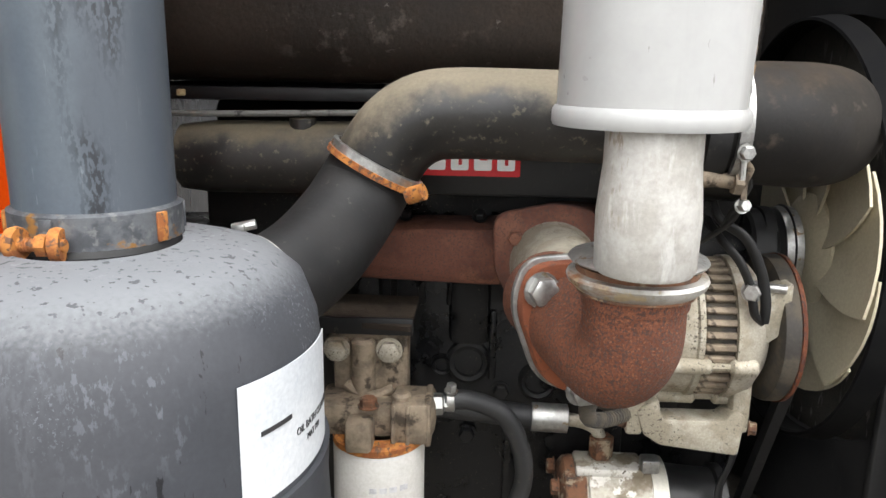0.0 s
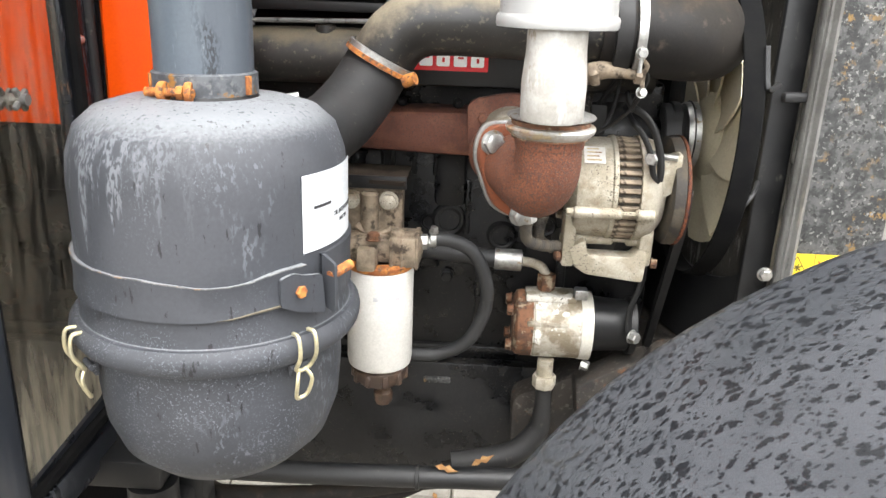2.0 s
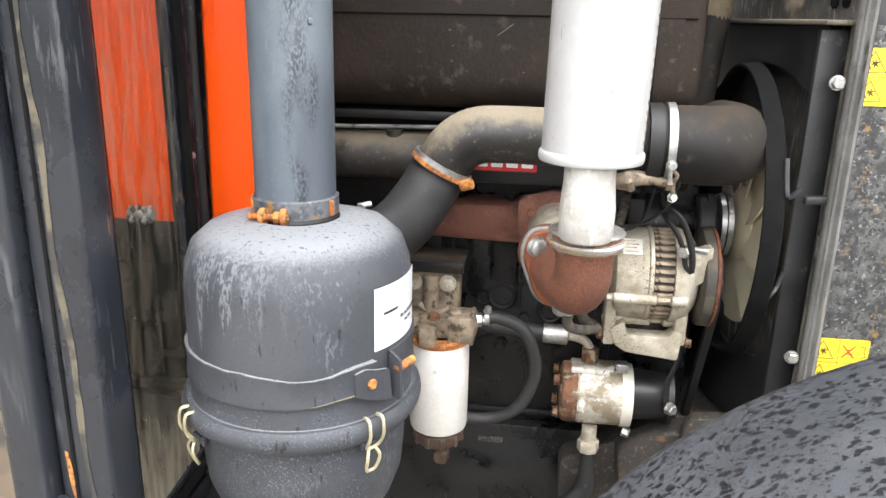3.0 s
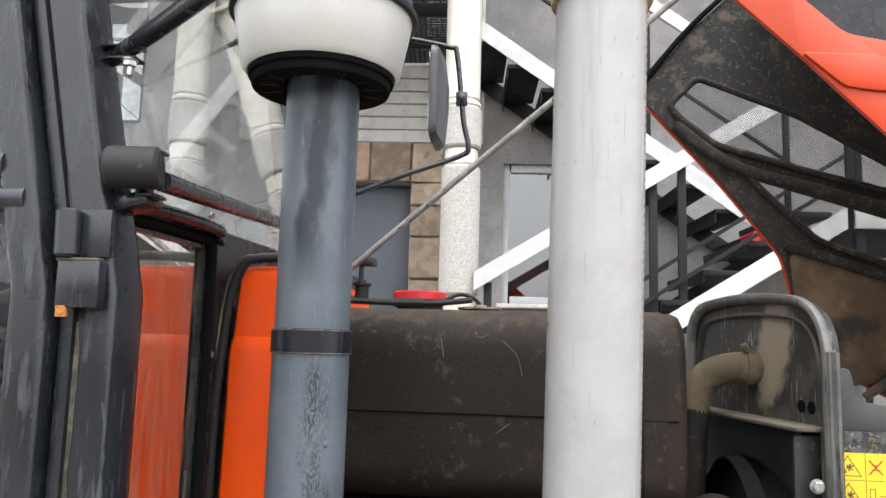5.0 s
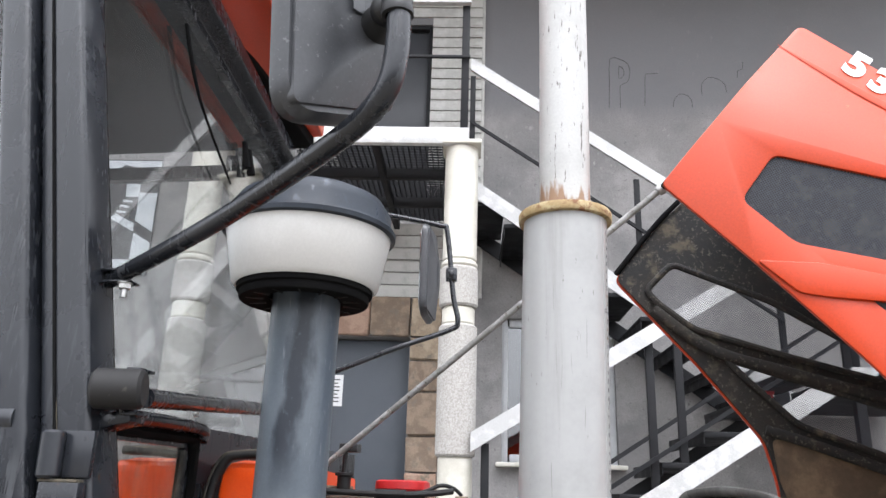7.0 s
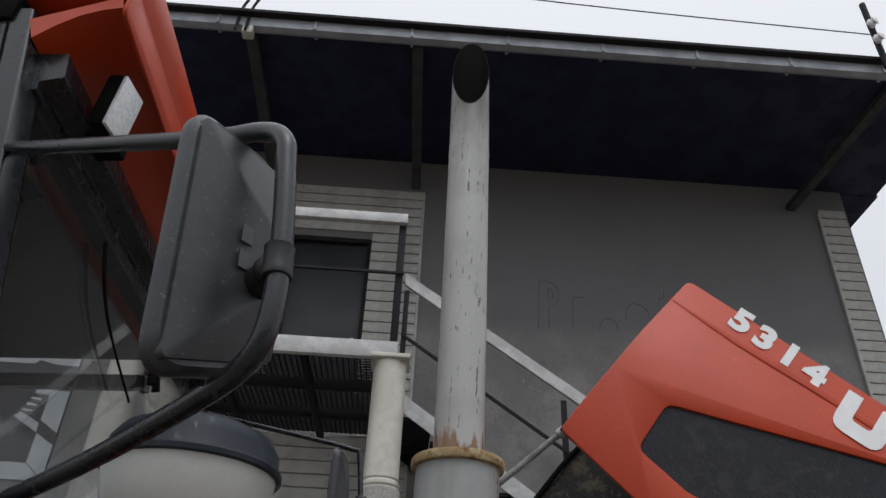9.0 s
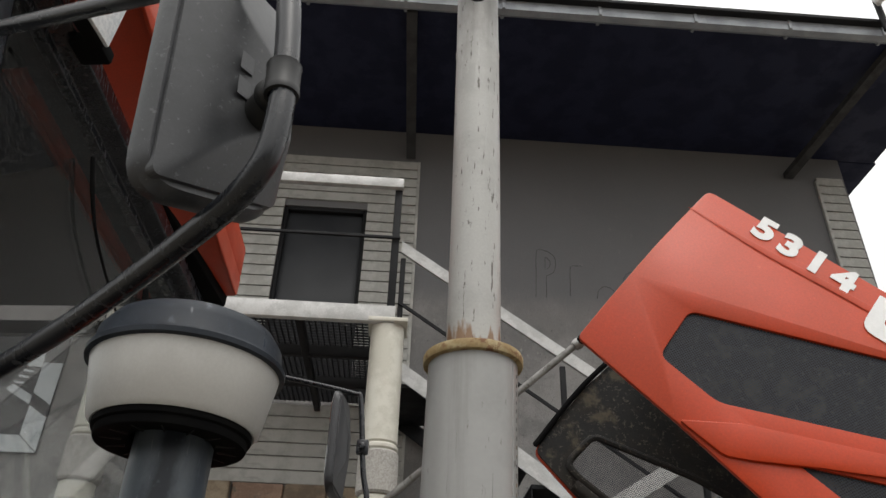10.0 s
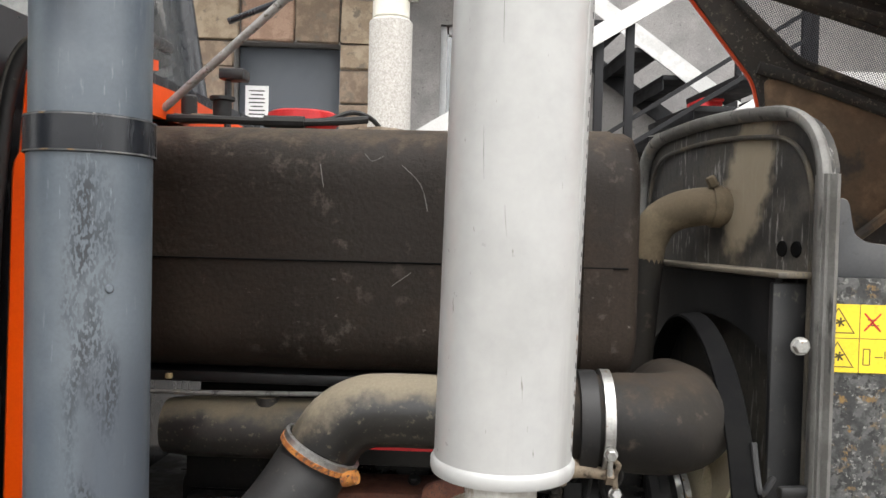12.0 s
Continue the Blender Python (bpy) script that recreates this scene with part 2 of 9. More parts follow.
M_MANI = surf("brown_cast_manifold", (0.130, 0.046, 0.028), (0.088, 0.036, 0.025), s=14, rough=0.8, bump=0.45, spots=[((0.165, 0.062, 0.034), 18, 0.56, 0.72), ((0.070, 0.030, 0.022), 420, 0.58, 0.68)])
M_ELBOW = surf("speckled_red_rust", (0.145, 0.046, 0.020), (0.105, 0.036, 0.018), s=16, rough=0.8, bump=0.9, bs=330, grit=0.3, spots=[((0.052, 0.021, 0.014), 420, 0.545, 0.63), ((0.20, 0.070, 0.028), 500, 0.62, 0.70)])
M_FLRUST = surf("smooth_orange_rust", (0.215, 0.060, 0.022), (0.160, 0.046, 0.019), s=14, rough=0.75, bump=0.4, bs=220, spots=[((0.085, 0.030, 0.017), 200, 0.60, 0.72)])
M_DKRUST = surf("dull_brown_rust", (0.150, 0.066, 0.032), (0.085, 0.044, 0.027), s=60, rough=0.85, bump=0.5, spots=[((0.26, 0.205, 0.14), 50, 0.58, 0.72), ((0.035, 0.025, 0.018), 120, 0.62, 0.72)])
M_EDGE = surf("bare_worn_edge", (0.150, 0.148, 0.145), (0.055, 0.056, 0.058), s=60, rough=0.6, bump=0.1, spots=[((0.20, 0.12, 0.05), 40, 0.62, 0.72)])
M_RINGR = surf("rust_stained_zinc", (0.52, 0.51, 0.48), (0.36, 0.34, 0.30), s=30, rough=0.45, metal=0.6, bump=0.15, spots=[((0.26, 0.125, 0.055), 16, 0.50, 0.66, (1, 1, 2.5), 0.8), ((0.42, 0.34, 0.22), 60, 0.60, 0.72, (1, 1, 1), 0.7)])
M_FLAKED = surf("flaked_white_aluminium", (0.40, 0.37, 0.31), (0.20, 0.165, 0.115), s=22, rough=0.55, metal=0.2, bump=0.4, spots=[((0.62, 0.60, 0.55), 30, 0.58, 0.66), ((0.085, 0.066, 0.046), 60, 0.69, 0.78)])
M_HOSE = surf("grey_black_hose", (0.019, 0.0195, 0.0205), (0.026, 0.026, 0.027), s=14, rough=0.5, bump=0.1, spots=[((0.07, 0.065, 0.058), 60, 0.66, 0.8)])
M_ORUST = surf("orange_rust", (0.42, 0.165, 0.035), (0.24, 0.080, 0.024), s=70, rough=0.85, bump=0.5, spots=[((0.10, 0.045, 0.022), 160, 0.58, 0.68)])
M_BLACK = surf("black_paint", (0.0085, 0.0088, 0.0095), (0.015, 0.015, 0.0155), s=9, rough=0.42, bump=0.12, spec=0.4, spots=[((0.075, 0.070, 0.060), 60, 0.66, 0.8, (1, 1, 0.6), 0.9, 9)])
M_CABBLK = surf("worn_black_cab_paint", (0.0108, 0.0124, 0.0160), (0.0175, 0.0196, 0.0245), s=5, grit=0.14, rough=0.23, bump=0.08, spec=0.50,
                spots=[((0.045, 0.049, 0.055), 120, 0.60, 0.74, (1, 1, 0.10), 0.7, 7), ((0.10, 0.050, 0.024), 70, 0.73, 0.78, (1, 1, 0.22), 0.85, 5)])
M_BLOCK = surf("oily_black_engine", (0.0056, 0.0060, 0.0070), (0.0115, 0.0112, 0.0115), s=12, grit=0.45, rough=0.26, rough2=0.62, bump=0.5, bs=50, spec=0.38, spots=[((0.024, 0.023, 0.022), 40, 0.60, 0.76, (1, 1, 1), 0.9, 8), ((0.20, 0.175, 0.13), 330, 0.685, 0.74, (1, 1, 1), 0.9, 14)], dust=((0.034, 0.029, 0.023), 1.10, 30))
M_RUBBER = surf("black_rubber", (0.0085, 0.0085, 0.009), (0.0135, 0.013, 0.013), s=12, rough=0.55, bump=0.15, spec=0.4, spots=[((0.06, 0.055, 0.048), 60, 0.67, 0.8)])
M_DUSTR = surf("dusty_rubber", (0.011, 0.0100, 0.0095), (0.018, 0.0155, 0.013), s=8, rough=0.55, rough2=0.8, bump=0.2, spec=0.22, spots=[((0.045, 0.036, 0.028), 50, 0.62, 0.8)], dust=((0.034, 0.026, 0.019), 0.7, 25))
M_TANPIPE = surf("dusty_black_pipe", (0.012, 0.0115, 0.011), (0.020, 0.018, 0.016), s=9, rough=0.36, rough2=0.6, bump=0.12, spots=[((0.085, 0.074, 0.055), 120, 0.62, 0.74)], dust=((0.195, 0.166, 0.119), 0.34, 18))
M_TANMANI = surf("dusty_black_manifold", (0.012, 0.0115, 0.011), (0.020, 0.018, 0.016), s=9, rough=0.36, rough2=0.6, bump=0.12, spots=[((0.085, 0.074, 0.055), 120, 0.62, 0.74)], dust=((0.095, 0.078, 0.052), 0.50, 24))
M_TANHOSE = surf("tan_dusty_hose", (0.13, 0.10, 0.062), (0.085, 0.066, 0.042), s=14, rough=0.85, bump=0.2)
M_TANK = surf("dusty_black_tank", (0.0135, 0.0098, 0.0075), (0.0225, 0.0158, 0.0115), s=5, grit=0.55, rough=0.58, rough2=0.8, bump=0.6, bs=110, spec=0.22, spots=[((0.050, 0.042, 0.035), 40, 0.60, 0.76, (1, 1, 1), 0.8, 7), ((0.12, 0.11, 0.10), 60, 0.70, 0.78, (0.5, 1, 1), 0.8, 6)], dust=((0.064, 0.050, 0.037), 0.72, 40))
M_ALU = surf("dirty_cast_aluminium", (0.42, 0.385, 0.315), (0.31, 0.275, 0.21), s=18, rough=0.5, rough2=0.75, metal=0.35, bump=0.35, bs=160, grit=0.4, spots=[((0.24, 0.19, 0.13), 22, 0.58, 0.78), ((0.085, 0.070, 0.052), 34, 0.70, 0.80, (1, 1, 1.6)), ((0.10, 0.085, 0.065), 300, 0.62, 0.70, (1, 1, 1), 0.8, 16)])
M_HEAD = surf("grimy_cast_head", (0.27, 0.215, 0.155), (0.165, 0.130, 0.095), s=26, rough=0.6, metal=0.3, bump=0.3, spots=[((0.06, 0.045, 0.032), 50, 0.58, 0.72)])
M_ZINC = surf("zinc_plated_steel", (0.48, 0.48, 0.465), (0.34, 0.335, 0.32), s=40, rough=0.35, metal=0.85, bump=0.1, spots=[((0.28, 0.20, 0.12), 70, 0.66, 0.76)])
M_DARKST = surf("dark_slotted_steel", (0.05, 0.045, 0.04), (0.10, 0.085, 0.065), s=40, rough=0.7, metal=0.4)
M_YZINC = surf("yellow_zinc_wire", (0.62, 0.56, 0.36), (0.48, 0.44, 0.30), s=60, rough=0.35, metal=0.7, bump=0.05)
M_FILT = surf("white_filter_paint", (0.56, 0.548, 0.516), (0.50, 0.487, 0.452), s=10, rough=0.4, bump=0.03, spots=[((0.60, 0.48, 0.33), 40, 0.72, 0.82, (1, 1, 0.4))])
M_AMBER = surf("brown_plastic_bowl", (0.09, 0.055, 0.035), (0.05, 0.032, 0.024), s=30, rough=0.35, bump=0.1)
M_FAN = surf("cream_plastic_fan", (0.56, 0.505, 0.365), (0.49, 0.435, 0.305), s=8, rough=0.5, bump=0.05)
M_DUSTBLK = surf("dust_streaked_black", (0.0270, 0.0250, 0.0225), (0.092, 0.078, 0.058), s=7, grit=0.45, rough=0.5, rough2=0.85, bump=0.15, spots=[((0.24, 0.195, 0.130), 11, 0.53, 0.70, (1, 1, 0.5), 0.95, 4), ((0.085, 0.076, 0.064), 170, 0.55, 0.66, (1, 1, 0.18), 0.9, 6)], dust=((0.13, 0.11, 0.08), 0.85, 30))
M_STRIP = surf("dusty_grey_strip", (0.150, 0.148, 0.140), (0.105, 0.102, 0.096), s=9, rough=0.6, metal=0.1, bump=0.12, spots=[((0.040, 0.039, 0.037), 60, 0.62, 0.74, (1, 1, 0.15)), ((0.21, 0.195, 0.165), 30, 0.60, 0.76, (1, 1, 0.2))])
M_SIDE = surf("corroded_grey_panel", (0.088, 0.089, 0.087), (0.036, 0.037, 0.037), s=38, grit=0.5, rough=0.5, metal=0.25, bump=0.25, spots=[((0.24, 0.150, 0.055), 45, 0.61, 0.72, (1, 1, 1), 0.85, 7), ((0.03, 0.03, 0.03), 110, 0.58, 0.68), ((0.20, 0.20, 0.19), 150, 0.63, 0.72)])
M_PLAST = surf("grey_black_plastic", (0.032, 0.034, 0.038), (0.044, 0.046, 0.051), s=8, rough=0.32, bump=0.08, spots=[((0.10, 0.105, 0.11), 170, 0.66, 0.74)])
M_CAP = surf("blue_black_cap", (0.0105, 0.0145, 0.0215), (0.0165, 0.0220, 0.0310), s=12, rough=0.42, bump=0.05, spec=0.28, spots=[((0.040, 0.050, 0.066), 110, 0.64, 0.72, (1, 1, 0.35), 0.2)])
M_BOWL = surf("milky_white_bowl", (0.54, 0.535, 0.515), (0.49, 0.482, 0.46), s=6, grit=0.10, rough=0.33, bump=0.02, spots=[((0.55, 0.50, 0.43), 14, 0.66, 0.85, (1, 1, 0.5), 0.5)])
M_RIMY = surf("yellowed_rim", (0.40, 0.32, 0.175), (0.29, 0.205, 0.095), s=30, rough=0.6, bump=0.2, spots=[((0.17, 0.075, 0.030), 45, 0.57, 0.70)])
M_STACK = surf("white_stack_pipe", (0.415, 0.413, 0.400), (0.360, 0.358, 0.346), s=8, grit=0.12, rough=0.36, bump=0.12, spots=[((0.11, 0.10, 0.09), 150, 0.66, 0.73, (1, 1, 0.16), 0.6), ((0.42, 0.42, 0.41), 60, 0.62, 0.74, (1, 1, 0.12), 0.4)])


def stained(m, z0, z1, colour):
    """A second colour that thickens from height z0 to z1, broken by streaks."""
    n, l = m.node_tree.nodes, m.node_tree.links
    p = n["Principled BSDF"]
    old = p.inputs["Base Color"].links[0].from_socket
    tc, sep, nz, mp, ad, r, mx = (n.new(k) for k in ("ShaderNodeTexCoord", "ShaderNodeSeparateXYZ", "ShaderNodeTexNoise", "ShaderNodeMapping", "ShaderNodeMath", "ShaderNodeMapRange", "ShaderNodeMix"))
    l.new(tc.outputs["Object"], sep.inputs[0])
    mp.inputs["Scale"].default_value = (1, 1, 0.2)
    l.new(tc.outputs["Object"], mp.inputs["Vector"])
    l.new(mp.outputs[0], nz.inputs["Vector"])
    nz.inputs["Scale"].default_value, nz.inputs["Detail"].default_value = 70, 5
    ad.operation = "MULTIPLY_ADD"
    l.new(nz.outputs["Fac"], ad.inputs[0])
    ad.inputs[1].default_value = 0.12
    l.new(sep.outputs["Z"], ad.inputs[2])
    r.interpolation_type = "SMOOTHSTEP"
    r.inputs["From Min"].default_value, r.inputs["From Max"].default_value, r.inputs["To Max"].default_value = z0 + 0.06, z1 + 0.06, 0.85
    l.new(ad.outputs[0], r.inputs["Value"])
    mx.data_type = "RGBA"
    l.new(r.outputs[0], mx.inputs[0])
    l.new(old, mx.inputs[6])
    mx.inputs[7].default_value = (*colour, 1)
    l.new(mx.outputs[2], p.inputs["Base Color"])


# soot stain towards the mouth, rust stain at the foot
stained(M_STACK, 2.60, 2.82, (0.045, 0.038, 0.030))
stained(M_STACK, 2.082, 2.066, (0.20, 0.092, 0.026))
M_PROP = surf("dull_steel_rod", (0.34, 0.335, 0.325), (0.24, 0.235, 0.225), s=30, rough=0.45, metal=0.3, bump=0.1, spots=[((0.12, 0.10, 0.08), 90, 0.62, 0.74)])
M_SOOT_SHADE = surf("soot", (0.004, 0.004, 0.004), (0.007, 0.007, 0.007), rough=0.95, spec=0.05)
M_RED = surf("red_plastic", (0.55, 0.016, 0.018), (0.45, 0.014, 0.016), s=20, rough=0.4, bump=0.05)
M_REDPL = surf("red_enamel_plate", (0.62, 0.012, 0.02), (0.56, 0.012, 0.02), s=20, rough=0.35, bump=0.02)
M_WHITE = surf("white_print", (0.82, 0.82, 0.82), (0.78, 0.78, 0.78), s=20, rough=0.4, bump=0.0)
M_LABEL = surf("white_paper_label", (0.47, 0.495, 0.52), (0.52, 0.54, 0.56), s=8, rough=0.45, bump=0.03, spots=[((0.45, 0.48, 0.52), 60, 0.68, 0.78)])
M_PRINT = surf("grey_faded_print", (0.42, 0.42, 0.44), (0.55, 0.55, 0.56), s=60, rough=0.5, bump=0.0)
M_INK = surf("black_print", (0.02, 0.02, 0.022), (0.03, 0.03, 0.032), s=20, rough=0.5, bump=0.0)
M_YEL = surf("yellow_sticker", (0.72, 0.53, 0.03), (0.66, 0.48, 0.03), s=12, rough=0.4, bump=0.02)
M_UNDER = surf("dirty_hood_lining", (0.0100, 0.0096, 0.0094), (0.028, 0.0245, 0.0210), s=7, rough=0.75, bump=1.0, bs=26, spots=[((0.092, 0.077, 0.056), 18, 0.55, 0.72, (1, 1, 1), 0.95, 3), ((0.07, 0.06, 0.048), 120, 0.62, 0.72)])
M_TANLIN = surf("tan_dusted_lining", (0.165, 0.112, 0.068), (0.098, 0.068, 0.044), s=9, rough=0.95, bump=0.9, bs=30, spots=[((0.026, 0.022, 0.018), 7, 0.56, 0.72)])
M_SEAL = surf("black_seal", (0.0055, 0.0055, 0.006), (0.0085, 0.0085, 0.0085), s=20, rough=0.85, bump=0.1, spec=0.06)
M_RADPL = surf("dust_fanned_plate", (0.026, 0.025, 0.0235), (0.062, 0.057, 0.049), s=14, grit=0.45, rough=0.6, rough2=0.85, bump=0.15, spots=[((0.20, 0.195, 0.185), 130, 0.60, 0.68, (1, 1, 0.14), 0.8, 10), ((0.014, 0.013, 0.012), 90, 0.62, 0.70, (1, 1, 0.2), 0.6, 8)])


def fanned(m, y, z, lean):
    """Tan dust blown up the plate in a fan from a hose mouth at (y, z), ragged at its edge."""
    n, l = m.node_tree.nodes, m.node_tree.links
    p = n["Principled BSDF"]
    tc, sep, nz = n.new("ShaderNodeTexCoord"), n.new("ShaderNodeSeparateXYZ"), n.new("ShaderNodeTexNoise")
    l.new(tc.outputs["Object"], sep.inputs[0])
    l.new(tc.outputs["Object"], nz.inputs["Vector"])
    nz.inputs["Scale"].default_value, nz.inputs["Detail"].default_value = 45, 7

    def calc(op, a, b, c=0.0):
        x = n.new("ShaderNodeMath")
        x.operation = op
        for sock, v in zip(x.inputs, (a, b, c)):
            if isinstance(v, (int, float)):
                sock.default_value = v
            else:
                l.new(v, sock)
        return x.outputs[0]

    up = calc("SUBTRACT", sep.outputs["Z"], z)
    side = calc("MULTIPLY_ADD", up, lean, calc("SUBTRACT", sep.outputs["Y"], y))
    far = calc("SQRT", calc("ADD", calc("POWER", calc("MULTIPLY", side, 1.9), 2.0), calc("POWER", up, 2.0)), 0.0)
    reach = calc("MULTIPLY_ADD", nz.outputs["Fac"], 0.09, far)
    r, mx = n.new("ShaderNodeMapRange"), n.new("ShaderNodeMix")
    r.interpolation_type = "SMOOTHSTEP"
    r.inputs["From Min"].default_value, r.inputs["From Max"].default_value, r.inputs["To Max"].default_value = 0.178, 0.125, 0.9
    l.new(reach, r.inputs["Value"])
    mx.data_type = "RGBA"
    l.new(r.outputs[0], mx.inputs[0])
    l.new(p.inputs["Base Color"].links[0].from_socket, mx.inputs[6])
    mx.inputs[7].default_value = (0.27, 0.225, 0.16, 1)
    l.new(mx.outputs[2], p.inputs["Base Color"])


fanned(M_RADPL, 0.995, 1.560, 0.25)
M_SUPP = surf("rusty_black_casting", (0.015, 0.0132, 0.0118), (0.026, 0.0205, 0.0158), s=14, rough=0.6, bump=0.6, bs=60, spots=[((0.12, 0.055, 0.025), 40, 0.63, 0.76, (1, 1, 1), 0.9, 9), ((0.08, 0.072, 0.062), 120, 0.60, 0.72)], dust=((0.026, 0.022, 0.017), 1.05, 30))
# building
M_PLASTER = surf("grey_plaster", (0.200, 0.193, 0.190), (0.262, 0.252, 0.247), s=1.1, grit=0.55, rough=0.95, bump=0.9, bs=45, spots=[((0.155, 0.151, 0.149), 1.6, 0.56, 0.74), ((0.29, 0.278, 0.268), 22, 0.68, 0.80, (1, 1, 0.5)), ((0.10, 0.097, 0.095), 30, 0.67, 0.78)])
# plaster darker above about 5.2 m, with a ragged edge
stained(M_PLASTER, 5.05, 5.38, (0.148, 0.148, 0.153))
M_SOFFIT = surf("dark_blue_soffit", (0.0135, 0.0175, 0.0460), (0.0098, 0.0128, 0.0350), s=3, rough=0.65, bump=0.05, spec=0.35)
M_GRATE = surf("blackened_grating", (0.016, 0.016, 0.018), (0.024, 0.024, 0.025), s=8, rough=0.8, bump=0.05, spec=0.1)
M_SIDING = surf("grey_white_siding", (0.46, 0.455, 0.43), (0.37, 0.365, 0.34), s=5, rough=0.7, bump=0.2, spots=[((0.30, 0.29, 0.27), 14, 0.60, 0.80, (0.25, 1, 1))])
M_DKSTEEL = surf("dark_grey_steel", (0.009, 0.0095, 0.011), (0.014, 0.014, 0.0155), s=8, rough=0.55, bump=0.05, spec=0.2)
M_BRACE = surf("grey_painted_brace", (0.058, 0.058, 0.060), (0.045, 0.045, 0.047), s=6, rough=0.7, bump=0.05, spec=0.2)
M_WSTEEL = surf("white_checker_plate", (0.52, 0.52, 0.515), (0.43, 0.43, 0.425), s=9, rough=0.45, metal=0.1, bump=0.25, bs=45)
M_WMETAL = surf("white_sheet_metal", (0.60, 0.58, 0.515), (0.52, 0.50, 0.435), s=6, rough=0.35, metal=0.1, bump=0.03)
M_PEBBLE = surf("pebbledash", (0.40, 0.385, 0.36), (0.315, 0.30, 0.28), s=70, rough=0.95, bump=1.0, bs=75, spots=[((0.47, 0.455, 0.43), 110, 0.60, 0.70), ((0.22, 0.205, 0.19), 150, 0.64, 0.72)])
M_DOORB = surf("slate_blue_door", (0.060, 0.070, 0.085), (0.068, 0.078, 0.094), s=3, rough=0.45, bump=0.02)
M_DOORD = surf("dark_door", (0.020, 0.022, 0.026), (0.026, 0.028, 0.032), s=3, rough=0.4, bump=0.02)
M_GUTTER = surf("grey_gutter", (0.35, 0.37, 0.40), (0.29, 0.31, 0.34), s=4, rough=0.45, metal=0.3, bump=0.03)
M_PVC = surf("white_window_frame", (0.50, 0.51, 0.52), (0.45, 0.46, 0.47), s=5, rough=0.35, bump=0.0)
M_ROOM = surf("dim_room", (0.05, 0.05, 0.05), (0.06, 0.058, 0.055), rough=0.9)
M_PAVER = surf("beige_pavers", (0.36, 0.33, 0.285), (0.26, 0.24, 0.205), s=9, rough=0.9, bump=0.5, spots=[((0.16, 0.14, 0.115), 14, 0.6, 0.75)])
M_GROUND = surf("sandy_joints", (0.185, 0.163, 0.132), (0.150, 0.134, 0.108), s=2.5, lo=0.3, hi=0.7, grit=0.5, rough=0.95, bump=0.6)
M_ASPH = surf("terrace_concrete", (0.25, 0.24, 0.23), (0.19, 0.185, 0.18), s=3, rough=0.95, bump=0.4)
M_LEAF = surf("dry_leaf", (0.34, 0.20, 0.08), (0.22, 0.11, 0.04), s=60, rough=0.8, bump=0.3)
M_GREEN = surf("green_blades", (0.05, 0.10, 0.025), (0.09, 0.13, 0.04), s=20, rough=0.55, bump=0.1)
M_GLASS = glassy("hazy_cab_glass", (0.92, 0.93, 0.93), 1.45)
M_LOWGLASS = glassy("coated_lower_glass", (0.80, 0.80, 0.78), 0.68, 0.004)


def dirty(m, colour, scale, most, low=None):
    """Adds a thin film of dried dirt to a pane; low: more of its colour towards the bottom (z where it starts, z where
    it is full, share there).
    """
    n, l = m.node_tree.nodes, m.node_tree.links
    was = n["Material Output"].inputs[0].links[0].from_socket
    tc, t, r, d, mx = (n.new(k) for k in ("ShaderNodeTexCoord", "ShaderNodeTexNoise", "ShaderNodeMapRange", "ShaderNodeBsdfDiffuse", "ShaderNodeMixShader"))
    t.inputs["Scale"].default_value, t.inputs["Detail"].default_value = scale, 9
    run = n.new("ShaderNodeMapping")
    run.inputs["Scale"].default_value = (1, 1, 0.16 if low else 1)
    l.new(tc.outputs["Object"], run.inputs["Vector"])
    l.new(run.outputs[0], t.inputs["Vector"])
    r.inputs["From Min"].default_value, r.inputs["From Max"].default_value, r.inputs["To Max"].default_value = 0.40, 0.72, most
    l.new(t.outputs["Fac"], r.inputs["Value"])
    d.inputs[0].default_value = (*colour, 1)
    fac = r.outputs[0]
    if low:
        sep, g, ad = n.new("ShaderNodeSeparateXYZ"), n.new("ShaderNodeMapRange"), n.new("ShaderNodeMath")
        l.new(tc.outputs["Object"], sep.inputs[0])
        g.inputs["From Min"].default_value, g.inputs["From Max"].default_value, g.inputs["To Max"].default_value = low[0], low[1], low[2]
        l.new(sep.outputs["Z"], g.inputs["Value"])
        ad.operation = "MULTIPLY_ADD"
        l.new(g.outputs[0], ad.inputs[0])
        l.new(t.outputs["Fac"], ad.inputs[1])
        l.new(fac, ad.inputs[2])
        fac = ad.outputs[0]
    l.new(fac, mx.inputs[0])
    l.new(was, mx.inputs[1])
    l.new(d.outputs[0], mx.inputs[2])
    l.new(mx.outputs[0], n["Material Output"].inputs[0])


# streaked dirt, with a tan band below 0.90 m
dirty(M_LOWGLASS, (0.30, 0.27, 0.21), 75, 0.34, (0.90, 0.76, 1.25))
dirty(M_GLASS, (0.50, 0.50, 0.49), 120, 0.06)
M_WINGLASS = glassy("window_glass", (0.42, 0.45, 0.47), 0.17)


def stone_mat(name, c1, c2):
    return surf(name, c1, c2, s=9, rough=0.95, bump=1.0, bs=30, spots=[((0.16, 0.13, 0.10), 12, 0.60, 0.74)])


M_STONES = [stone_mat("sandstone_tan", (0.36, 0.29, 0.21), (0.27, 0.21, 0.15)), stone_mat("sandstone_pink", (0.34, 0.23, 0.17), (0.26, 0.17, 0.125)), stone_mat("sandstone_brown", (0.25, 0.19, 0.14), (0.18, 0.135, 0.10))]


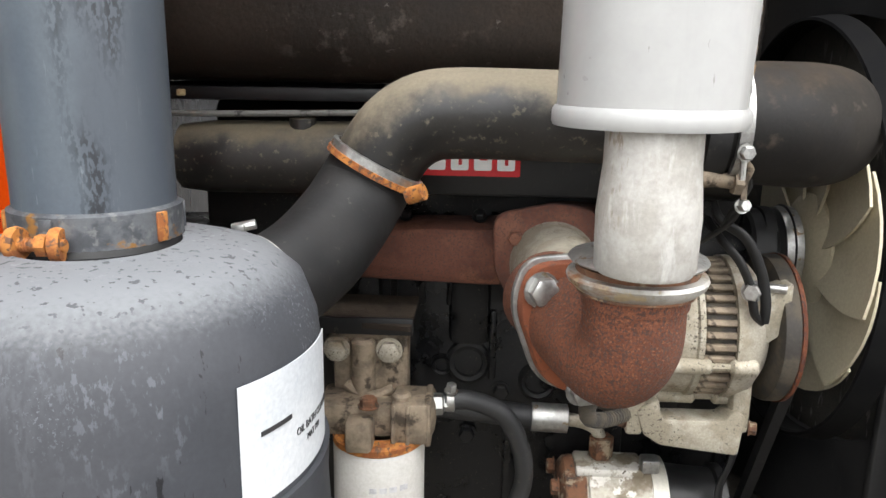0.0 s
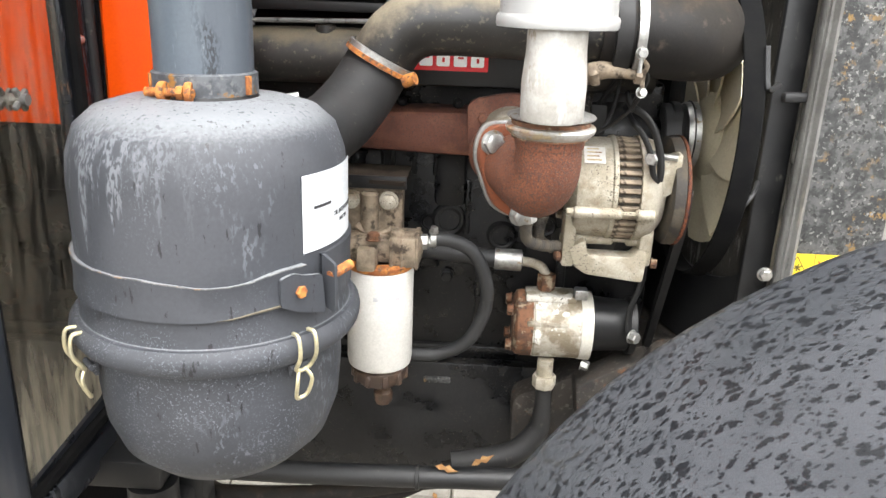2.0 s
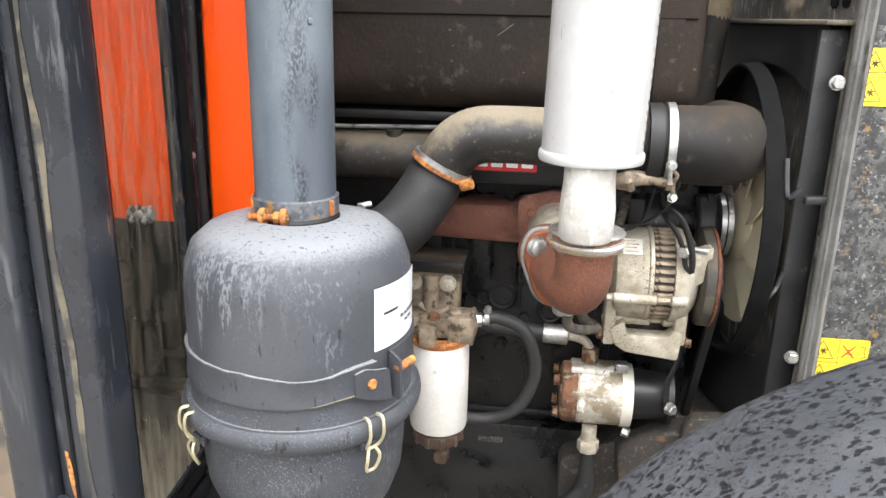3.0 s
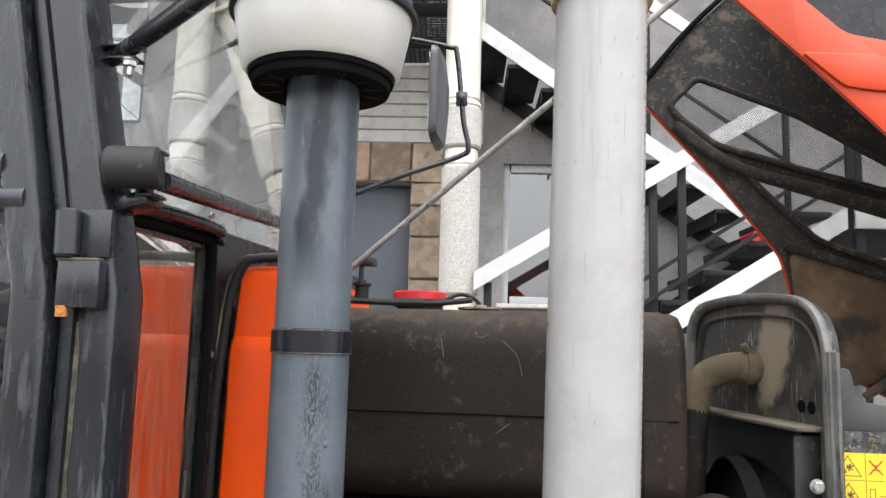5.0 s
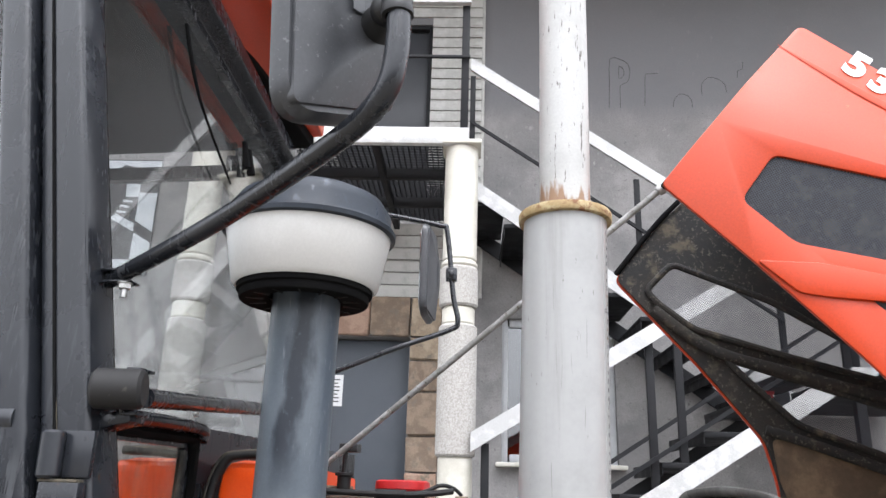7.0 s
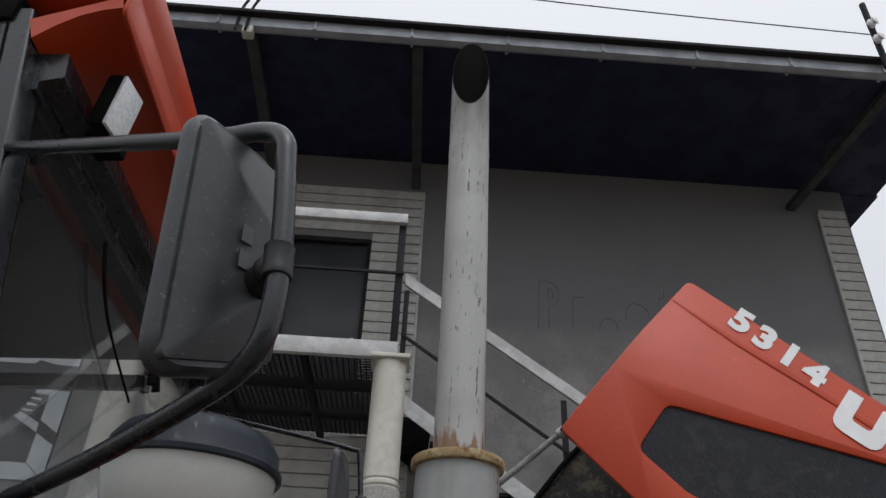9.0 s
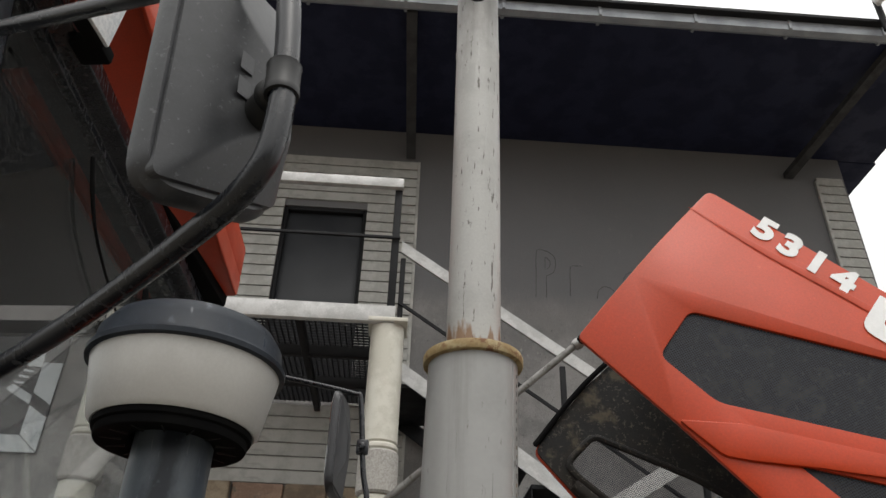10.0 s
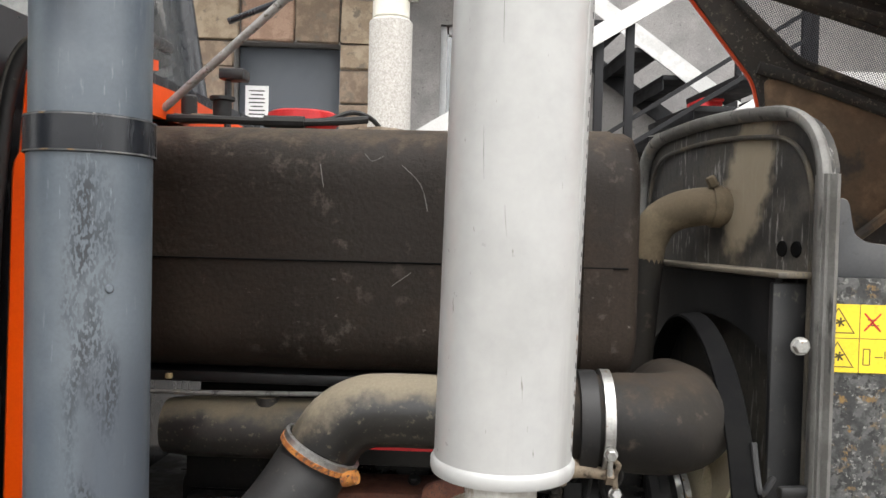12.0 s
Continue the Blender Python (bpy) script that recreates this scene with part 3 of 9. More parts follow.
def wet_plastic():
    """Grey-black mudguard plastic, speckled with darker wet drops, and a fine grain."""
    m = surf("wet_mudguard_plastic", (0.034, 0.037, 0.042), (0.043, 0.046, 0.052), s=5, rough=0.46, bump=0.12, bs=220)
    n, l = m.node_tree.nodes, m.node_tree.links
    p = n["Principled BSDF"]
    tc = n.new("ShaderNodeTexCoord")
    old_c, old_r = p.inputs["Base Color"].links[0].from_socket, p.inputs["Roughness"].links[0].from_socket
    for scale, cut, stretch in ((84, 0.36, (1, 1.35, 1)), (50, 0.26, (1, 1.2, 1)), (150, 0.30, (1, 1.3, 1))):
        mp, wob, add = n.new("ShaderNodeMapping"), n.new("ShaderNodeTexNoise"), n.new("ShaderNodeMix")
        mp.inputs["Scale"].default_value = stretch
        mp.inputs["Rotation"].default_value = (0.3, 0.5, 0.4)
        l.new(tc.outputs["Object"], mp.inputs["Vector"])
        wob.inputs["Scale"].default_value = 110
        l.new(mp.outputs[0], wob.inputs["Vector"])
        add.data_type = "RGBA"
        add.inputs[0].default_value = 0.013
        l.new(mp.outputs[0], add.inputs[6])
        l.new(wob.outputs["Color"], add.inputs[7])
        v = n.new("ShaderNodeTexVoronoi")
        v.inputs["Scale"].default_value = scale
        l.new(add.outputs[2], v.inputs["Vector"])
        r = n.new("ShaderNodeMapRange")
        r.inputs["From Min"].default_value, r.inputs["From Max"].default_value = cut + 0.05, cut - 0.02
        l.new(v.outputs["Distance"], r.inputs["Value"])
        keep = n.new("ShaderNodeSeparateColor")
        l.new(v.outputs["Color"], keep.inputs[0])
        some = n.new("ShaderNodeMath")
        some.operation, some.inputs[1].default_value = "GREATER_THAN", 0.36
        l.new(keep.outputs[0], some.inputs[0])
        both = n.new("ShaderNodeMath")
        both.operation = "MULTIPLY"
        l.new(r.outputs[0], both.inputs[0])
        l.new(some.outputs[0], both.inputs[1])
        c = n.new("ShaderNodeMix")
        c.data_type = "RGBA"
        c.inputs[7].default_value = (0.011, 0.012, 0.014, 1)
        l.new(both.outputs[0], c.inputs[0])
        l.new(old_c, c.inputs[6])
        rr = n.new("ShaderNodeMix")
        rr.inputs[3].default_value = 0.30
        l.new(both.outputs[0], rr.inputs[0])
        l.new(old_r, rr.inputs[2])
        old_c, old_r = c.outputs[2], rr.outputs[0]
    l.new(old_c, p.inputs["Base Color"])
    l.new(old_r, p.inputs["Roughness"])
    return m


M_WET = wet_plastic()


def mesh_mat():
    """Black woven wire screen: fine round holes that are clear."""
    m = bpy.data.materials.new("black_wire_screen")
    m.use_nodes = True
    n, l = m.node_tree.nodes, m.node_tree.links
    p = n["Principled BSDF"]
    p.inputs["Base Color"].default_value, p.inputs["Roughness"].default_value = (0.030, 0.034, 0.045, 1), 0.38
    tc, v, r, tr, mx = (n.new(k) for k in ("ShaderNodeTexCoord", "ShaderNodeTexVoronoi", "ShaderNodeMath", "ShaderNodeBsdfTransparent", "ShaderNodeMixShader"))
    mp = n.new("ShaderNodeMapping")
    mp.inputs["Scale"].default_value = (1, 0, 1)
    mp.inputs["Rotation"].default_value = (0, radians(25), 0)
    l.new(tc.outputs["Object"], mp.inputs["Vector"])
    v.inputs["Scale"].default_value, v.inputs["Randomness"].default_value = 260, 0.0
    l.new(mp.outputs[0], v.inputs["Vector"])
    r.operation, r.inputs[1].default_value = "LESS_THAN", 0.42
    l.new(v.outputs["Distance"], r.inputs[0])
    l.new(r.outputs[0], mx.inputs[0])
    l.new(p.outputs[0], mx.inputs[1])
    l.new(tr.outputs[0], mx.inputs[2])
    l.new(mx.outputs[0], n["Material Output"].inputs[0])
    return m


M_SCREEN = mesh_mat()

# ---- mesh helpers ----


def done(name, bm, mat, parent=None, label="", smooth=40):
    """Links a bmesh as one mesh object."""
    me = bpy.data.meshes.new(name)
    bmesh.ops.recalc_face_normals(bm, faces=bm.faces[:])
    bm.to_mesh(me)
    bm.free()
    me.materials.append(mat)
    if smooth:
        for poly in me.polygons:
            poly.use_smooth = True
        me.set_sharp_from_angle(angle=radians(smooth))
    ob = new(name, me)
    if parent:
        ob.parent = parent
    if label:
        tagged(ob, label)
    return ob


part = done


def add_box(bm, c, s, bevel=0.0, m=None, seg=2):
    mat4 = (m or Matrix()) @ Matrix.LocRotScale(Vector(c), None, Vector(s))
    vs = bmesh.ops.create_cube(bm, size=1.0, matrix=mat4)["verts"]
    if bevel:
        es = list({e for v in vs for e in v.link_edges})
        bmesh.ops.bevel(bm, geom=es, offset=bevel, segments=seg, affect="EDGES", profile=0.5, clamp_overlap=True)
    return bm


def box(c, s, bevel=0.0, m=None, seg=2):
    return add_box(bmesh.new(), c, s, bevel, m, seg)


def axis_turn(d):
    return Vector(d).to_track_quat("Z", "Y").to_matrix().to_4x4()


def lathe(bm, prof, at=(0, 0, 0), d=(0, 0, 1), seg=32):
    """Turns (radius, height) pairs about the axis d through at; a pair of radius 0 closes the end."""
    m = Matrix.Translation(at) @ axis_turn(d)
    rings = []
    for r, z in prof:
        if r < 1e-6:
            rings.append([bm.verts.new(m @ Vector((0, 0, z)))])
        else:
            rings.append([bm.verts.new(m @ Vector((r * math.cos(2 * math.pi * k / seg), r * math.sin(2 * math.pi * k / seg), z))) for k in range(seg)])
    for a, b in zip(rings, rings[1:]):
        for k in range(seg):
            q = (a[k % len(a)], a[(k + 1) % len(a)], b[(k + 1) % len(b)], b[k % len(b)])
            q = list(dict.fromkeys(q))
            if len(q) > 2:
                try:
                    bm.faces.new(q)
                except ValueError:
                    pass
    return bm


def turned(prof, at=(0, 0, 0), d=(0, 0, 1), seg=32):
    return lathe(bmesh.new(), prof, at, d, seg)


def rod(bm, a, b, r, r2=None, seg=16, chamfer=0.0):
    a, b = Vector(a), Vector(b)
    h = (b - a).length
    r2 = r if r2 is None else r2
    k = min(chamfer, h * 0.4)
    prof = [(0, 0), (r - k, 0)] + ([(r, k), (r2, h - k)] if k else [(r2, h)]) + ([(r2 - k, h), (0, h)] if k else [(0, h)])
    return lathe(bm, prof, a, b - a, seg)


def curve_points(pts, n=8, closed=False):
    """A smooth line through the points."""
    p = [Vector(q) for q in pts]
    out = []
    count = len(p) if closed else len(p) - 1
    for k in range(count):
        if closed:
            a, b, c, d = p[k - 1], p[k], p[(k + 1) % len(p)], p[(k + 2) % len(p)]
        else:
            a, b, c, d = p[max(k - 1, 0)], p[k], p[k + 1], p[min(k + 2, len(p) - 1)]
        for j in range(n):
            t = j / n
            out.append(0.5 * (2 * b + (c - a) * t + (2 * a - 5 * b + 4 * c - d) * t * t + (3 * b - a - 3 * c + d) * t ** 3))
    if not closed:
        out.append(p[-1])
    return out


def tube(bm, pts, r, seg=12, n=8, closed=False, caps=True, flat=1.0):
    """A round (or flattened) tube along a smooth line. r may be a list, one for each given point."""
    rs = r if isinstance(r, (list, tuple)) else [r] * len(pts)
    line = curve_points(pts, n, closed) if n > 1 else [Vector(q) for q in pts]
    total = len(line)
    rings = []
    up = None
    for k, q in enumerate(line):
        if closed:
            d = line[(k + 1) % total] - line[k - 1]
        else:
            d = line[min(k + 1, total - 1)] - line[max(k - 1, 0)]
        d.normalize()
        if up is None:
            up = d.orthogonal().normalized()
            if abs(d.z) < 0.9:
                up = (Vector((0, 0, 1)) - d * d.z).normalized()
        else:
            up = (up - d * up.dot(d)).normalized()
        side = d.cross(up)
        f = k / max(total - 1, 1) * (len(rs) - 1)
        i = min(int(f), len(rs) - 2) if len(rs) > 1 else 0
        rad = rs[i] + (rs[min(i + 1, len(rs) - 1)] - rs[i]) * (f - i)
        rings.append([bm.verts.new(q + up * (rad * math.cos(2 * math.pi * j / seg)) + side * (rad * flat * math.sin(2 * math.pi * j / seg))) for j in range(seg)])
    pairs = list(zip(rings, rings[1:])) + ([(rings[-1], rings[0])] if closed else [])
    for a, b in pairs:
        for j in range(seg):
            bm.faces.new((a[j], a[(j + 1) % seg], b[(j + 1) % seg], b[j]))
    if caps and not closed:
        bm.faces.new(rings[0][::-1])
        bm.faces.new(rings[-1])
    return bm


def pipe(pts, r, seg=12, n=8, closed=False, caps=True, flat=1.0):
    return tube(bmesh.new(), pts, r, seg, n, closed, caps, flat)


def fillet(pts, r, n=4):
    """Rounds the corners of a closed outline of 2D points; r may be a list."""
    out = []
    for k, p in enumerate(pts):
        rk = r[k] if isinstance(r, (list, tuple)) else r
        a, b, c = Vector(pts[k - 1]), Vector(p), Vector(pts[(k + 1) % len(pts)])
        u, v = (a - b), (c - b)
        d = min(rk, u.length * 0.45, v.length * 0.45)
        if d < 1e-5:
            out.append(tuple(b))
            continue
        s, e = b + u.normalized() * d, b + v.normalized() * d
        for j in range(n + 1):
            t = j / n
            out.append(tuple((1 - t) ** 2 * s + 2 * t * (1 - t) * b + t * t * e))
    return out


def plate(outer, holes, place, depth, bevel=0.0):
    """A flat plate with holes: 2D outlines, a function that puts a 2D point into space, and the vector of its thickness."""
    bm = bmesh.new()
    edges = []
    for loop in [outer, *holes]:
        vs = [bm.verts.new(place(*p)) for p in loop]
        edges += [bm.edges.new((vs[k], vs[(k + 1) % len(vs)])) for k in range(len(vs))]
    bmesh.ops.triangle_fill(bm, use_beauty=True, use_dissolve=True, edges=edges)
    got = bmesh.ops.extrude_face_region(bm, geom=bm.faces[:])
    bmesh.ops.translate(bm, vec=depth, verts=[g for g in got["geom"] if isinstance(g, bmesh.types.BMVert)])
    bmesh.ops.recalc_face_normals(bm, faces=bm.faces[:])
    if bevel:
        sharp = [e for e in bm.edges if len(e.link_faces) == 2 and e.calc_face_angle(0) > 1.0]
        bmesh.ops.bevel(bm, geom=sharp, offset=bevel, segments=2, affect="EDGES", profile=0.5, clamp_overlap=True)
    return bm


def sweep(line, section, place):
    """Runs a closed 2D section straight between two stations: section points (a, b), place(a, b, t) with t in line."""
    bm = bmesh.new()
    rings = [[bm.verts.new(place(a, b, t)) for a, b in section] for t in line]
    for p, q in zip(rings, rings[1:]):
        for k in range(len(section)):
            bm.faces.new((p[k], p[(k + 1) % len(section)], q[(k + 1) % len(section)], q[k]))
    bm.faces.new(rings[0][::-1])
    bm.faces.new(rings[-1])
    return bm


def add_bolt(bm, at, d, r=0.009, h=0.007, washer=True):
    d = Vector(d).normalized()
    at = Vector(at)
    if washer:
        lathe(bm, [(0, 0), (r * 1.35, 0), (r * 1.35, 0.0015), (0, 0.0015)], at, d, 16)
        at = at + d * 0.0012
    lathe(bm, [(0, 0), (r * 1.1, 0), (r * 1.1, h * 0.85), (r * 0.9, h), (0, h)], at, d, 6)
    return bm


def bolt(at, d, r=0.009, h=0.007, washer=True):
    return add_bolt(bmesh.new(), at, d, r, h, washer)


def text_part(name, body, size, m, mat, parent, depth=0.0006, label="", bold=0.0):
    """Raised lettering from the built-in font, as a mesh."""
    cu = bpy.data.curves.new(name, "FONT")
    cu.body, cu.size, cu.extrude, cu.align_x, cu.align_y, cu.offset = body, size, depth, "CENTER", "CENTER", bold
    tmp = bpy.data.objects.new(name, cu)
    me = bpy.data.meshes.new_from_object(tmp)
    bpy.data.objects.remove(tmp)
    me.transform(m)
    me.materials.append(mat)
    ob = new(name, me)
    ob.parent = parent
    if label:
        tagged(ob, label)
    return ob


def thing(name, label, category, at=None, group="", kind=""):
    ob = new(name)
    if at is not None:
        ob.matrix_world = at
    return tagged(ob, label, category, group, kind)

# ---- tractor ----
CL = 1.05  # the tractor's middle line
tractor = thing("tractor", "orange and black farm tractor with its hood propped open", "tractor", pose(0, 0, 0))


def air_cleaner():
    cx, cy = AIR
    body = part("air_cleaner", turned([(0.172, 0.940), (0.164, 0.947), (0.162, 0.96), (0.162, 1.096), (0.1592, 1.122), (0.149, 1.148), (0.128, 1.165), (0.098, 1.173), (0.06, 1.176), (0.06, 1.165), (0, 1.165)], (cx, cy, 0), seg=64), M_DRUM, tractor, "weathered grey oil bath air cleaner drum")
    part("cleaner_bowl", turned([(0, 0.742), (0.07, 0.744), (0.105, 0.757), (0.134, 0.784), (0.148, 0.82), (0.152, 0.86), (0.153, 0.915), (0.166, 0.922), (0.172, 0.930)], (cx, cy, 0), seg=64), M_GREY, body, "lower oil bowl with chalky scuffs")
    part("rim", turned([(0.160, 0.918), (0.172, 0.918), (0.1765, 0.924), (0.178, 0.932), (0.1765, 0.940), (0.171, 0.946), (0.160, 0.946)], (cx, cy, 0), seg=64), M_GREY, body)
    # steel strap that widens into a bracket towards the engine
    def ease(x, lo, hi):
        x = min(1, max(0, (x - lo) / (hi - lo)))
        return x * x * (3 - 2 * x)

    bm = bmesh.new()
    rows, upper, lower = [], [], []
    for k in range(53):
        a = radians(170 + 153 * k / 52)
        lo = 0.976 + 0.010 * ease(k, 38, 50) + 0.0003 * math.sin(k * 1.3)
        hi = 1.018 - 0.007 * ease(k, 30, 40) + 0.011 * ease(k, 41, 50) + 0.0003 * math.sin(k * 1.1)
        lift = 0.004 * ease(k, 40, 50)
        rows.append([bm.verts.new((cx + r * math.cos(a), cy + r * math.sin(a), z)) for r, z in ((0.1612, lo), (0.1670 + lift, lo), (0.1650 + lift, (lo + hi) / 2), (0.1665 + lift, hi), (0.1612, hi))])
        upper.append((cx + (0.1662 + lift) * math.cos(a), cy + (0.1662 + lift) * math.sin(a), hi))
        lower.append((cx + (0.1668 + lift) * math.cos(a), cy + (0.1668 + lift) * math.sin(a), lo))
    for p, q in zip(rows, rows[1:]):
        for j in range(4):
            bm.faces.new((p[j], p[j + 1], q[j + 1], q[j]))
    strap = part("strap", bm, M_DRUM, body)
    part("worn_edge", pipe(upper, 0.0008, 6, 1), M_EDGE, strap, "bare worn upper edge of the strap")
    part("worn_edge", pipe(lower[40:], [0.0006, 0.0014, 0.0014], 6, 1), M_STREAK, strap, "rust-stained lower edge of the strap")
    bm = bmesh.new()
    rows = []
    for k in range(17):
        a = radians(-27 + 50 * k / 16)
        rows.append([bm.verts.new((cx + r * math.cos(a), cy + r * math.sin(a), z)) for r, z in ((0.1612, 0.970), (0.1665, 0.970), (0.1650, 1.0), (0.1665, 1.026), (0.1612, 1.026))])
    for p, q in zip(rows, rows[1:]):
        for j in range(4):
            bm.faces.new((p[j], p[j + 1], q[j + 1], q[j]))
    part("far_strap", bm, M_GREY, body)
    a = radians(-37)
    e = Vector((math.cos(a), math.sin(a), 0))
    tang = Vector((-e.y, e.x, 0))
    p0 = Vector((cx, cy, 1.0)) + e * 0.166
    turn = Matrix.Translation(p0) @ Matrix(((tang.x, e.x, 0, 0), (tang.y, e.y, 0, 0), (0, 0, 1, 0), (0, 0, 0, 1)))
    part("bracket", plate(fillet([(-0.036, -0.016), (-0.012, -0.026), (0.021, -0.034), (0.017, 0.010), (-0.006, 0.013), (-0.020, 0.018), (-0.036, 0.014)], 0.004), [], lambda u, v: turn @ Vector((u, 0.005 - max(0, -0.016 - u) * 0.25 + max(0, u) * 0.15, v)), (turn.to_3x3() @ Vector((0, 0.004, 0)))), M_DRUM, body)
    part("bracket_lug", plate(fillet([(0.0, -0.030), (0.022, -0.034), (0.022, 0.020), (0.0, 0.028)], 0.004), [], lambda u, v: turn @ Vector((0.026, u, v)), (turn.to_3x3() @ Vector((0.004, 0, 0)))), M_GREY, body)
    part("bolt", bolt(p0 + e * 0.006 + tang * -0.012 + Vector((0, 0, -0.003)), e, 0.0062, 0.007, False), M_ORUST, body, "rusty orange bolt head")
    bm = bmesh.new()
    rod(bm, turn @ Vector((0.026, 0.014, 0.006)), turn @ Vector((0.058, 0.014, 0.012)), 0.0055, seg=12)
    part("clamp_bolt", bm, M_ORUST, body, "long rusty clamp bolt")
    # wire toggle clips on the rim
    for deg in (-136, -41, 60):
        a = radians(deg)
        e = Vector((math.cos(a), math.sin(a), 0))
        s = Vector((-e.y, e.x, 0))
        c = Vector((cx, cy, 0))

        def q(out, side, z):
            return c + e * out + s * side + Vector((0, 0, (0.943 if deg < -90 else 0.952) - 0.76 * (0.952 - z)))

        clip = part("wire_clip", pipe([q(0.172, -0.010, 0.952), q(0.184, -0.011, 0.950), q(0.186, -0.011, 0.922), q(0.176, -0.010, 0.900), q(0.172, 0.0, 0.893), q(0.176, 0.010, 0.900), q(0.186, 0.011, 0.922), q(0.184, 0.011, 0.950), q(0.172, 0.010, 0.952)], 0.0024, 8, 5), M_YZINC, body, "yellow zinc wire toggle clip")
        part("toggle_loop", pipe([q(0.172, -0.004, 0.896), q(0.178, -0.010, 0.880), q(0.172, -0.008, 0.855), q(0.168, 0.0, 0.848), q(0.172, 0.008, 0.855), q(0.178, 0.010, 0.880), q(0.172, 0.004, 0.896)], 0.0023, 8, 5), M_YZINC, clip)
        bm = bmesh.new()
        add_box(bm, (0, 0, 0), (0.006, 0.016, 0.022), 0.002, Matrix.Translation(q(0.160, 0, 0.895)) @ Matrix.Rotation(a, 4, "Z"))
        rod(bm, q(0.166, -0.012, 0.897), q(0.166, 0.012, 0.897), 0.004, seg=10)
        part("clip_hinge", bm, M_GREY, clip)
    # paper label bent round the drum
    def bent(r, a0, a1, z0, z1, n=14):
        b = bmesh.new()
        g = [[b.verts.new((cx + rr * math.cos(radians(a0 + (a1 - a0) * k / n)), cy + rr * math.sin(radians(a0 + (a1 - a0) * k / n)), z)) for rr, z in ((r, z0), (r + 0.0008, z0), (r + 0.0008, z1), (r, z1))] for k in range(n + 1)]
        for p, w in zip(g, g[1:]):
            for j in range(4):
                b.faces.new((p[j], p[(j + 1) % 4], w[(j + 1) % 4], w[j]))
        b.faces.new(g[0][::-1])
        b.faces.new(g[-1])
        return b
    lab = part("label", bent(0.1623, -36, 8, 1.031, 1.112), M_LABEL, body, "white paper label with black print")
    part("label_mark", bent(0.1634, -30, -19, 1.0755, 1.0785), M_INK, lab)
    for word, z, size, deg in (("OIL BATH CLEANER", 1.060, 0.0075, -5), ("MAT 799", 1.051, 0.0065, -7)):
        cu = bpy.data.curves.new("print", "FONT")
        cu.body, cu.size, cu.extrude, cu.align_x = word, size, 0.0002, "CENTER"
        tmp = bpy.data.objects.new("print", cu)
        me = bpy.data.meshes.new_from_object(tmp)
        bpy.data.objects.remove(tmp)
        for v in me.vertices:
            an = radians(deg) + v.co.x / 0.163
            r = 0.1636 + v.co.z
            v.co = (cx + r * math.cos(an), cy + r * math.sin(an), z + v.co.y)
        me.materials.append(M_INK)
        new("print", me).parent = lab
    # true girth and place of the drum
    for ob in [body, *body.children_recursive]:
        for v in ob.data.vertices:
            v.co.x, v.co.y = -0.2176 + 0.9136 * (v.co.x - cx), 0.511 + 0.9136 * (v.co.y - cy)


